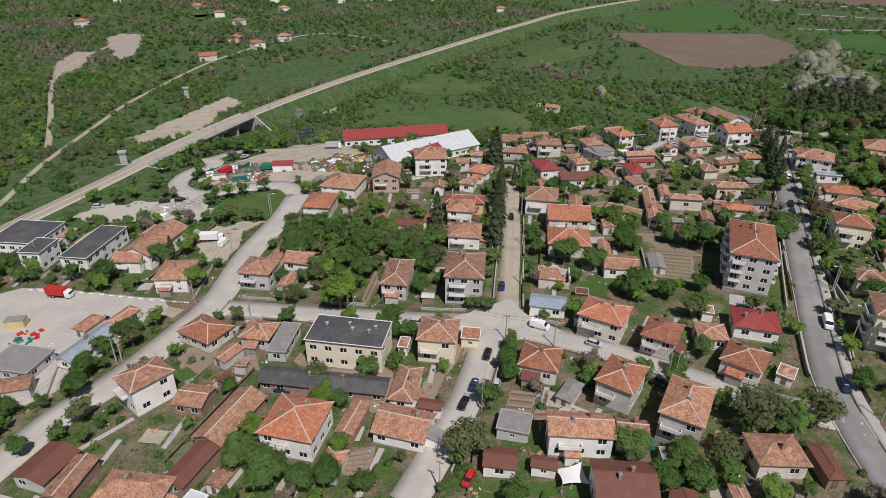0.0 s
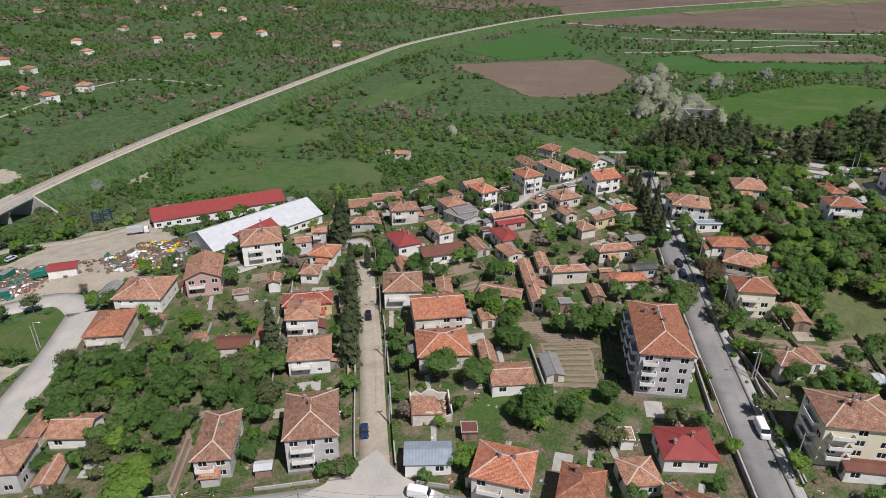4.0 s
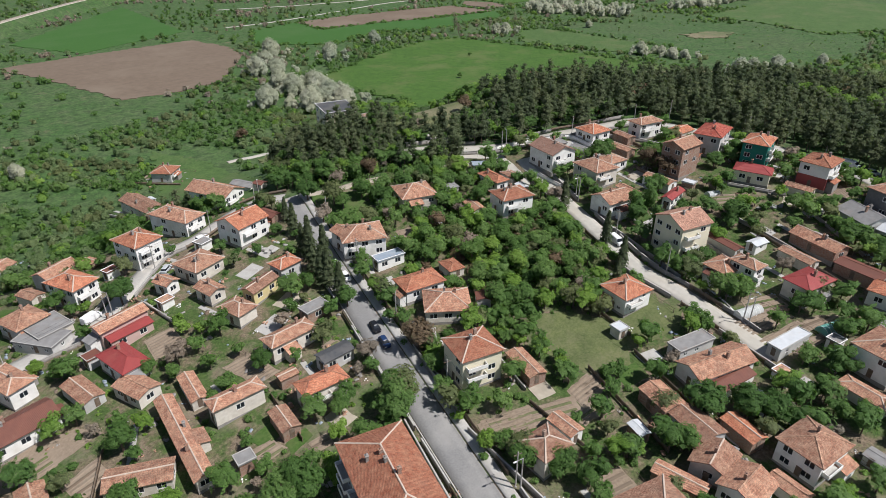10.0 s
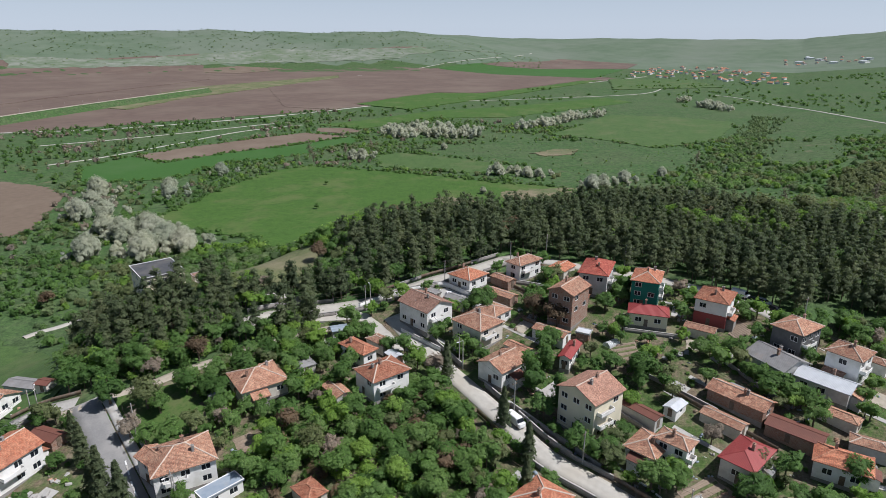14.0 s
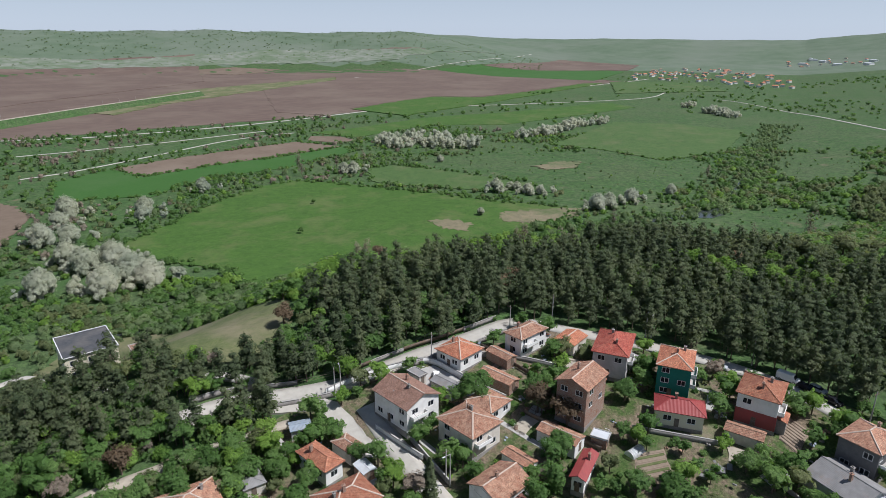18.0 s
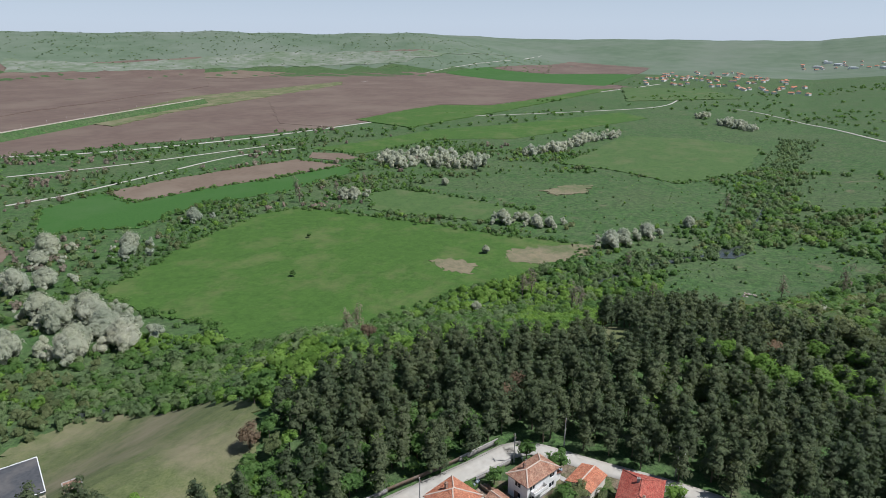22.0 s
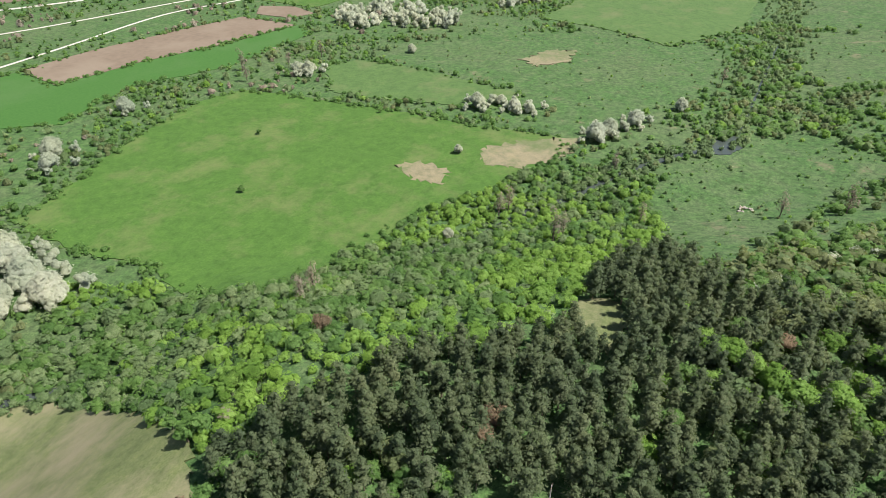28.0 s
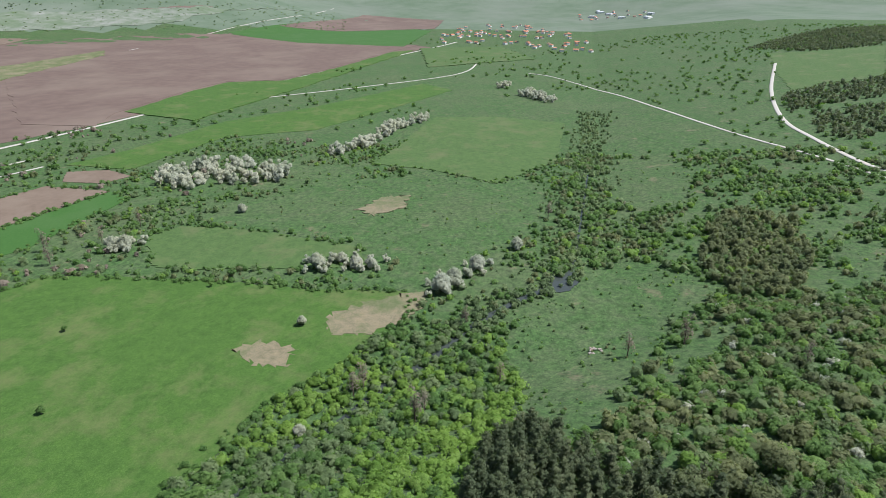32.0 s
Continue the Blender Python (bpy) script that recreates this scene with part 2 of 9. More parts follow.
surface("rocky_scrub", (0.10, 0.14, 0.08), (0.225, 0.235, 0.20), 0.03, 0.97, (0.11, 0.15, 0.085), 0.008, 0.9, bumps=0)
surface("lawn", (0.04, 0.088, 0.017), (0.075, 0.125, 0.03), 1.6, 0.95, (0.105, 0.115, 0.05), 0.2, 0.7)
surface("bark", (0.10, 0.075, 0.055), (0.17, 0.135, 0.105), 3, 0.95)
surface("rubble", (0.26, 0.235, 0.20), (0.39, 0.36, 0.315), 2.0, 0.97, (0.3, 0.2, 0.15), 0.5, 0.7)


def plain(name, c, rough=0.5, metal=0.0):
    m, nt, b = nodes_of(name, rough, metal)
    b.inputs["Base Color"].default_value = (*c, 1)
    return m


plain("glass_dark", (0.02, 0.024, 0.03), 0.08)
plain("rubber", (0.02, 0.02, 0.02), 0.8)
plain("chrome", (0.6, 0.6, 0.6), 0.25, 1.0)
for cname, c in (("black", (0.015, 0.016, 0.02)), ("white", (0.75, 0.75, 0.75)), ("blue", (0.02, 0.04, 0.10)), ("silver", (0.42, 0.44, 0.46)), ("red", (0.45, 0.03, 0.025)), ("yellow", (0.6, 0.42, 0.03)), ("green", (0.02, 0.16, 0.12))):
    plain("paint_" + cname, c, 0.25)
plain("wire", (0.03, 0.03, 0.03), 0.6)
m, nt, b = nodes_of("water", 0.06)
b.inputs["Base Color"].default_value = (0.05, 0.06, 0.055, 1)
m, nt, b = nodes_of("film_clear", 0.25)
b.inputs["Base Color"].default_value = (0.75, 0.78, 0.78, 1)
b.inputs["Alpha"].default_value = 0.55
m, nt, b = nodes_of("film_green", 0.35)
b.inputs["Base Color"].default_value = (0.16, 0.42, 0.36, 1)
b.inputs["Alpha"].default_value = 0.85


def leaves(name, stops, through_col):
    """Foliage: every plant its own tone, every leaf clump a small shift of it."""
    m, nt, b = nodes_of(name, 0.75)
    g = nt.nodes.new("ShaderNodeNewGeometry")
    info = nt.nodes.new("ShaderNodeObjectInfo")
    plant = nt.nodes.new("ShaderNodeAttribute")
    plant.attribute_name = "tone"
    add, frac, mul, tot = [nt.nodes.new("ShaderNodeMath") for _ in range(4)]
    add.operation, frac.operation, mul.operation, tot.operation = "ADD", "FRACT", "MULTIPLY", "MULTIPLY_ADD"
    nt.links.new(plant.outputs["Fac"], add.inputs[0])
    nt.links.new(info.outputs["Random"], add.inputs[1])
    nt.links.new(add.outputs[0], frac.inputs[0])
    nt.links.new(frac.outputs[0], mul.inputs[0])
    mul.inputs[1].default_value = 0.6
    nt.links.new(g.outputs["Random Per Island"], tot.inputs[0])
    tot.inputs[1].default_value = 0.36
    nt.links.new(mul.outputs[0], tot.inputs[2])
    col = ramp(nt, tot.outputs[0], stops)
    fine = ramp(nt, tex_noise(nt, 3.0, 3, "Position", 0.75), [(0.32, (0.55, 0.58, 0.55)), (0.5, (0.98, 0.98, 0.98)), (0.7, (1.5, 1.46, 1.36))])
    col = mixc(nt, 1.0, col, fine, "MULTIPLY")
    stand = ramp(nt, tex_noise(nt, 0.035, 3, "Position"), [(0.3, (0.78, 0.82, 0.78)), (0.7, (1.18, 1.1, 1.0))])
    col = mixc(nt, 1.0, col, stand, "MULTIPLY")
    nt.links.new(col, b.inputs["Base Color"])
    b.inputs["Specular IOR Level"].default_value = 0.35
    tr = nt.nodes.new("ShaderNodeBsdfTranslucent")
    nt.links.new(mixc(nt, 1.0, col, through_col, "MULTIPLY"), tr.inputs[0])
    mx = nt.nodes.new("ShaderNodeMixShader")
    mx.inputs[0].default_value = 0.42
    nt.links.new(b.outputs[0], mx.inputs[1])
    nt.links.new(tr.outputs[0], mx.inputs[2])
    gap = nt.nodes.new("ShaderNodeMath")  # the gaps between single leaves
    gap.operation = "GREATER_THAN"
    gap.inputs[1].default_value = 0.44
    nt.links.new(tex_noise(nt, 5.5, 1, "Position"), gap.inputs[0])
    clear, cut = nt.nodes.new("ShaderNodeBsdfTransparent"), nt.nodes.new("ShaderNodeMixShader")
    nt.links.new(gap.outputs[0], cut.inputs[0])
    nt.links.new(clear.outputs[0], cut.inputs[1])
    nt.links.new(mx.outputs[0], cut.inputs[2])
    nt.links.new(cut.outputs[0], nt.nodes["Material Output"].inputs[0])
    return m


leaves("leaf_green", [(0.0, (0.062, 0.130, 0.031)), (0.45, (0.092, 0.180, 0.045)), (0.9, (0.138, 0.230, 0.072))], (1.25, 1.4, 0.6))
leaves("leaf_bright", [(0.0, (0.105, 0.200, 0.032)), (0.45, (0.148, 0.262, 0.044)), (0.9, (0.20, 0.32, 0.075))], (1.2, 1.3, 0.6))
leaves("leaf_pale", [(0.0, (0.33, 0.365, 0.285)), (0.45, (0.40, 0.435, 0.35)), (0.9, (0.48, 0.50, 0.43))], (1.0, 1.0, 0.9))
leaves("leaf_olive", [(0.0, (0.092, 0.125, 0.05)), (0.45, (0.132, 0.168, 0.072)), (0.9, (0.18, 0.21, 0.1))], (1.1, 1.1, 0.7))
leaves("leaf_soft", [(0.0, (0.095, 0.150, 0.062)), (0.45, (0.130, 0.195, 0.084)), (0.9, (0.18, 0.245, 0.118))], (1.1, 1.2, 0.8))
leaves("leaf_rust", [(0.0, (0.125, 0.088, 0.058)), (0.5, (0.175, 0.128, 0.085)), (1.0, (0.23, 0.175, 0.12))], (1.1, 1.0, 0.8))
leaves("needles", [(0.0, (0.060, 0.088, 0.046)), (0.45, (0.090, 0.122, 0.062)), (0.9, (0.128, 0.155, 0.084))], (1.1, 1.2, 0.7))
leaves("twigs", [(0.0, (0.18, 0.15, 0.125)), (0.45, (0.245, 0.208, 0.175)), (0.9, (0.32, 0.275, 0.235))], (1.0, 1.0, 0.9))


def earth():
    """The open ground: grass, weeds, bare soil and dry patches, by several sizes of noise."""
    m, nt, b = nodes_of("earth", 0.95)
    fine = tex_noise(nt, 0.9, 6, "Position", 0.65)
    mid = tex_noise(nt, 0.09, 6, "Position", 0.6)
    broad = tex_noise(nt, 0.012, 5, "Position", 0.55)
    grass = ramp(nt, fine, [(0.25, (0.030, 0.067, 0.018)), (0.5, (0.047, 0.098, 0.028)), (0.75, (0.076, 0.127, 0.044))])
    grass = mixc(nt, ramp(nt, mid, [(0.42, (0, 0, 0)), (0.66, (0.7,) * 3)]), grass, (0.078, 0.108, 0.05))
    grass = mixc(nt, ramp(nt, broad, [(0.45, (0, 0, 0)), (0.7, (0.45,) * 3)]), grass, (0.085, 0.105, 0.052))
    tuft = ramp(nt, tex_noise(nt, 1.1, 4, "Position", 0.85), [(0.32, (0.5, 0.52, 0.5)), (0.5, (1, 1, 1)), (0.7, (1.5, 1.45, 1.4))])
    grass = mixc(nt, 1.0, grass, tuft, "MULTIPLY")
    clump = ramp(nt, tex_noise(nt, 0.3, 5, "Position", 0.7), [(0.36, (0.58, 0.62, 0.58)), (0.5, (1, 1, 1)), (0.66, (1.3, 1.28, 1.2))])
    grass = mixc(nt, 1.0, grass, clump, "MULTIPLY")
    bare = ramp(nt, tex_noise(nt, 0.05, 7, "Position", 0.7), [(0.60, (0, 0, 0)), (0.70, (0.8,) * 3)])
    col = mixc(nt, bare, grass, (0.15, 0.13, 0.08))
    nt.links.new(col, b.inputs["Base Color"])
    bump(nt, b, fine, 0.5, 0.25)


earth()


def garden_earth():
    """The town's open ground: trodden soil, weeds, short grass and dry patches."""
    m, nt, b = nodes_of("garden_earth", 0.96)
    fine = tex_noise(nt, 1.4, 6, "Position", 0.7)
    soil = ramp(nt, fine, [(0.25, (0.095, 0.074, 0.05)), (0.5, (0.155, 0.122, 0.085)), (0.75, (0.235, 0.19, 0.14))])
    grass = ramp(nt, fine, [(0.25, (0.030, 0.060, 0.014)), (0.5, (0.054, 0.092, 0.024)), (0.75, (0.092, 0.125, 0.042))])
    weeds = ramp(nt, tex_noise(nt, 0.16, 7, "Position", 0.68), [(0.41, (0, 0, 0)), (0.56, (1, 1, 1))])
    col = mixc(nt, weeds, soil, grass)
    tuft = ramp(nt, tex_noise(nt, 2.2, 4, "Position", 0.85), [(0.3, (0.5, 0.5, 0.48)), (0.5, (1, 1, 1)), (0.7, (1.55, 1.5, 1.45))])
    col = mixc(nt, 1.0, col, tuft, "MULTIPLY")
    dust = ramp(nt, tex_noise(nt, 0.07, 6, "Position", 0.7), [(0.52, (0, 0, 0)), (0.68, (0.55,) * 3)])
    nt.links.new(mixc(nt, dust, col, (0.23, 0.195, 0.145)), b.inputs["Base Color"])
    bump(nt, b, fine, 0.6, 0.2)


garden_earth()
ROOFS = {"old": "tile_old", "new": "tile_new", "crimson": "sheet_crimson", "crimsontile": "tile_crimson", "brown": "sheet_brown", "blue": "sheet_blue", "whitemetal": "sheet_white", "grey": "sheet_grey", "dark": "felt_dark", "rose": "tile_rose"}

# ---- ground ----
def smooth(t):
    t = np.clip(t, 0, 1)
    return t * t * (3 - 2 * t)


def ground(x, y):
    """Height of the land: a town on a slope that rises to a wooded spur, a flat valley beyond, hills on the horizon."""
    x, y = np.asarray(x, float), np.asarray(y, float)
    p = np.interp(x, (-200, 0, 40, 100, 160, 200, 235, 270, 340, 600), (-13, -6, -3, 1, 5.5, 9.5, 16, 19.5, 19.5, 10))
    p = p + smooth((x - 40) / 100) * np.clip(y - 150, -120, 120) * 0.035
    p = p + 13 * np.exp(-((x - 190) ** 2 + (y - 288) ** 2) / 1050)
    n = np.maximum((y - 310) / 60, ((x - 330) * 0.75 + (y - 260) * 0.66 - 15) / 70)
    f = smooth((n + 1) / 2)
    v = -20.5 + np.minimum(60, np.maximum(0, 150 - y) * 0.1) * smooth((x - 380) / 100)
    z = p * (1 - f) + v * f
    dx, dy = x - 200, y - 200
    r, a = np.hypot(dx, dy), np.degrees(np.arctan2(dx, dy))
    wob = np.sin(a * 0.35) * 0.5 + np.sin(a * 1.1 + 1) * 0.3 + np.sin(a * 2.7) * 0.2
    near = smooth((72 - a) / 16) * smooth((a + 40) / 30)
    ridge = (150 + 9 * wob) * smooth((r - 2250) / 1050)
    rim = (118 + 6 * wob) * smooth((r - 2900) / 1500)
    return z + near * ridge + (1 - near) * rim


def gz(x, y):
    return float(ground(x, y))


def steps(lo, a, b, hi, d):
    core = list(np.arange(a, b + 0.1, d))
    out, s, v = [], d, b
    while v < hi:
        s *= 1.075
        v += s
        out.append(v)
    left, s, v = [], d, a
    while v > lo:
        s *= 1.075
        v -= s
        left.append(v)
    return np.array(left[::-1] + core + out)


def mesh_of(name, verts, faces, material=None, uvs=None, smoothed=False):
    me = bpy.data.meshes.new(name)
    me.from_pydata([tuple(map(float, v)) for v in verts], [], faces)
    if uvs is not None:
        layer = me.uv_layers.new(name="UVMap")
        layer.data.foreach_set("uv", np.asarray(uvs, np.float32).ravel())
    if material:
        me.materials.append(MATS[material])
    if smoothed:
        me.shade_smooth()
    return me


def big_mesh(name, verts, quads, material, smoothed=False, tone=None):
    """A mesh from arrays of vertices (n, 3) and polygons (m, k)."""
    verts, quads = np.asarray(verts, np.float32), np.asarray(quads, np.int32)
    normals = verts[:, 3:].copy()
    verts = np.ascontiguousarray(verts[:, :3])
    me = bpy.data.meshes.new(name)
    k = quads.shape[1]
    me.vertices.add(len(verts))
    me.vertices.foreach_set("co", verts.ravel())
    me.loops.add(quads.size)
    me.loops.foreach_set("vertex_index", quads.ravel())
    me.polygons.add(len(quads))
    me.polygons.foreach_set("loop_start", np.arange(0, quads.size, k, dtype=np.int32))
    me.polygons.foreach_set("loop_total", np.full(len(quads), k, np.int32))
    me.update(calc_edges=True)
    me.materials.append(MATS[material])
    if normals.size:
        at = me.attributes.new("custom_normal", "FLOAT_VECTOR", "POINT")
        at.data.foreach_set("vector", normals.ravel())
    if tone is not None:
        me.attributes.new("tone", "FLOAT", "POINT").data.foreach_set("value", np.asarray(tone, np.float32))
    if smoothed or normals.size:
        me.shade_smooth()
    return me


gx, gy = steps(-5600, -260, 780, 5600, 5.0), steps(-5600, -40, 600, 5600, 5.0)
GX, GY = np.meshgrid(gx, gy)
rough_land = 0.25 * np.sin(GX * 0.11 + 1.3 * np.sin(GY * 0.07)) * np.sin(GY * 0.13)
gv = np.stack([GX, GY, ground(GX, GY) - 0.3 + rough_land * 0.6], -1).reshape(-1, 3)
nx = len(gx)
ii = (np.arange(len(gy) - 1)[:, None] * nx + np.arange(nx - 1)[None]).ravel()
ground_ob = tagged(new("ground", big_mesh("ground", gv, np.stack([ii, ii + 1, ii + 1 + nx, ii + nx], 1), "earth", True)), "grassy weedy ground of the town slope and valley", "ground", kind="structure")
# ground beyond 2500 m takes the paler hill colour with painted haze
ground_ob.data.materials.append(MATS["hazed_hills"])
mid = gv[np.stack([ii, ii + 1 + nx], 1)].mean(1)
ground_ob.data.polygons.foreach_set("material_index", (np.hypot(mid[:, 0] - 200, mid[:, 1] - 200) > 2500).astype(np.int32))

ROADS, FIELDS, PLOTS = [], [], []


def spline(pts, step=3.0):
    """Points along a smooth line through the given ones."""
    p = [np.array(q, float) for q in pts]
    p = [2 * p[0] - p[1]] + p + [2 * p[-1] - p[-2]]
    out = []
    for a, b, c, d in zip(p, p[1:], p[2:], p[3:]):
        n = max(1, int(np.linalg.norm(c - b) / step))
        for i in range(n):
            t = i / n
            out.append(0.5 * (2 * b + (c - a) * t + (2 * a - 5 * b + 4 * c - d) * t * t + (3 * b - a - 3 * c + d) * t ** 3))
    return np.array(out + [p[-2]])


def ribbon(line, w0, w1, lift, lift1=None, drop=0.0):
    """A strip draped on the ground between two offsets from a line; drop adds a kerb face down on both sides."""
    t = np.gradient(line, axis=0)
    t /= np.linalg.norm(t, axis=1)[:, None] + 1e-9
    nrm = np.stack([t[:, 1], -t[:, 0]], 1)
    cols = []
    ks = np.linspace(0, 1, 4)
    for k in ks:
        q = line + nrm * (w0 + (w1 - w0) * k)
        cols.append(np.column_stack([q, ground(q[:, 0], q[:, 1]) + lift]))
    if drop:
        a, b = cols[0].copy(), cols[-1].copy()
        a[:, 2] -= drop
        b[:, 2] -= drop
        cols = [a] + cols + [b]
    v = np.stack(cols, 1)
    n, k = v.shape[:2]
    i = (np.arange(n - 1)[:, None] * k + np.arange(k - 1)[None]).ravel()
    return v.reshape(-1, 3), np.stack([i, i + 1, i + k + 1, i + k], 1)


def road(name, pts, width, material, label, lift=0.12, kind="structure", keep=True, step=3.0):
    line = spline(pts, step)
    if keep:
        ROADS.append((line, width / 2))
    v, f = ribbon(line, -width / 2, width / 2, lift, drop=0.3)
    return tagged(new(name, big_mesh(name, v, f, material)), label, "road", kind=kind)


def pavement(pts, off, width, label, material="concrete", name="pavement"):
    v, f = ribbon(spline(pts, 3.0), off, off + width, 0.26, drop=0.4)
    return tagged(new(name, big_mesh(name, v, f, material)), label, "pavement", kind="structure")


def inside(poly, x, y):
    """Which of the points lie in the polygon."""
    x, y = np.asarray(x, float), np.asarray(y, float)
    r = np.zeros(x.shape, bool)
    n = len(poly)
    for i in range(n):
        (x0, y0), (x1, y1) = poly[i], poly[(i + 1) % n]
        c = ((y0 > y) != (y1 > y)) & (x < (x1 - x0) * (y - y0) / ((y1 - y0) or 1e-9) + x0)
        r ^= c
    return r


def field(name, poly, material, label, lift=0.1, step=None, keep=True, ragged=2.0):
    """A patch of land cover draped on the ground, with an uneven edge."""
    if keep:
        FIELDS.append(poly)
    rnd = random.Random(len(FIELDS) + int(abs(poly[0][0])))
    span = max(max(p[0] for p in poly) - min(p[0] for p in poly), max(p[1] for p in poly) - min(p[1] for p in poly))
    step = step or max(2.0, span / 60)
    edge = []
    for (x0, y0), (x1, y1) in zip(poly, poly[1:] + poly[:1]):
        n = max(1, int(math.hypot(x1 - x0, y1 - y0) / step))
        for i in range(n):
            j = rnd.uniform(-ragged, ragged) if i else 0
            edge.append((x0 + (x1 - x0) * i / n + j, y0 + (y1 - y0) * i / n + rnd.uniform(-ragged, ragged) * (i > 0)))
    bm = bmesh.new()
    bm.faces.new([bm.verts.new((x, y, 0)) for x, y in edge])
    xs, ys = [e[0] for e in edge], [e[1] for e in edge]
    gap = max(step, 8.0)
    for axis, lo, hi in (((1, 0, 0), min(xs), max(xs)), ((0, 1, 0), min(ys), max(ys))):
        c = lo + gap
        while c < hi:
            bmesh.ops.bisect_plane(bm, geom=bm.verts[:] + bm.edges[:] + bm.faces[:], plane_co=[c * a for a in axis], plane_no=axis)
            c += gap
    bmesh.ops.triangulate(bm, faces=bm.faces[:])
    co = np.array([v.co[:2] for v in bm.verts])
    for v, z in zip(bm.verts, ground(co[:, 0], co[:, 1])):
        v.co.z = z + lift
    bmesh.ops.recalc_face_normals(bm, faces=bm.faces[:])
    if sum(f.normal.z for f in bm.faces) < 0:
        bmesh.ops.reverse_faces(bm, faces=bm.faces[:])
    rim = bmesh.ops.extrude_edge_only(bm, edges=[e for e in bm.edges if e.is_boundary])["geom"]
    for v in rim:
        if isinstance(v, bmesh.types.BMVert):
            v.co.z -= lift + 0.6
    me = bpy.data.meshes.new(name)
    bm.to_mesh(me)
    bm.free()
    me.materials.append(MATS[material])
    return tagged(new(name, me), label, "field", kind="structure")

# ---- builders for things ----
HOUSES = []


def part(name, me, parent, label="", at=None):
    ob = new(name, me)
    ob.parent = parent
    if at is not None:
        ob.matrix_local = at
    if label:
        ob["label"] = label
    return ob


def boxes(name, items, material, bevel=0.0):
    """One mesh of boxes, each (x0, y0, z0, x1, y1, z1)."""
    v, f = [], []
    for x0, y0, z0, x1, y1, z1 in items:
        n = len(v)
        v += [(x0, y0, z0), (x1, y0, z0), (x1, y1, z0), (x0, y1, z0), (x0, y0, z1), (x1, y0, z1), (x1, y1, z1), (x0, y1, z1)]
        f += [tuple(n + i for i in q) for q in ((0, 3, 2, 1), (4, 5, 6, 7), (0, 1, 5, 4), (1, 2, 6, 5), (2, 3, 7, 6), (3, 0, 4, 7))]
    me = mesh_of(name, v, f, material)
    if bevel:
        bm = bmesh.new()
        bm.from_mesh(me)
        bmesh.ops.bevel(bm, geom=bm.edges[:], offset=bevel, segments=1, affect="EDGES")
        bm.to_mesh(me)
        bm.free()
    return me


def prism(name, ring, height, material, taper=1.0):
    """A ring of points in the plane raised to a height."""
    n = len(ring)
    v = [(x, y, 0) for x, y in ring] + [(x * taper, y * taper, height) for x, y in ring]
    f = [tuple(range(n))[::-1], tuple(range(n, 2 * n))] + [(i, (i + 1) % n, n + (i + 1) % n, n + i) for i in range(n)]
    return mesh_of(name, v, f, material)


def circle(r, n=8):
    return [(r * math.cos(2 * math.pi * i / n), r * math.sin(2 * math.pi * i / n)) for i in range(n)]


SHARED = {}


def shared(key, make):
    if key not in SHARED:
        SHARED[key] = make()
    return SHARED[key]


def lattice(name, xs, zs, holes, y0, y1, material):
    """A flat frame of grid cells, open where holes says so: one joined body with a front, a back and its inner faces."""
    v, f = [], []
    idx = {}

    def at(i, j, k):
        if (i, j, k) not in idx:
            idx[i, j, k] = len(v)
            v.append((xs[i], (y0, y1)[k], zs[j]))
        return idx[i, j, k]

    solid = {(i, j) for i in range(len(xs) - 1) for j in range(len(zs) - 1)} - set(holes)
    for i, j in solid:
        f.append((at(i, j, 0), at(i + 1, j, 0), at(i + 1, j + 1, 0), at(i, j + 1, 0)))
        for di, dj, p, q in ((-1, 0, (0, 1), (0, 0)), (1, 0, (1, 0), (1, 1)), (0, -1, (0, 0), (1, 0)), (0, 1, (1, 1), (0, 1))):
            if (i + di, j + dj) not in solid:
                f.append((at(i + p[0], j + p[1], 0), at(i + p[0], j + p[1], 1), at(i + q[0], j + q[1], 1), at(i + q[0], j + q[1], 0)))
    return mesh_of(name, v, f, material)


def window_frame(w, h):
    t = 0.1
    return lattice("window", [-w / 2, -w / 2 + t, -0.05, 0.05, w / 2 - t, w / 2], [0, t, h - t, h], [(1, 1), (3, 1)], -0.07, 0.02, "trim_white")


def pane_mesh(w, h):
    return boxes("pane", [(-w / 2 + 0.05, -0.02, 0.05, w / 2 - 0.05, 0.0, h - 0.05)], "glass_dark")


def add_window(parent, at, w, h):
    win = part("window", shared(("wf", w, h), lambda: window_frame(w, h)), parent, at=at)
    part("pane", shared(("wp", w, h), lambda: pane_mesh(w, h)), win)


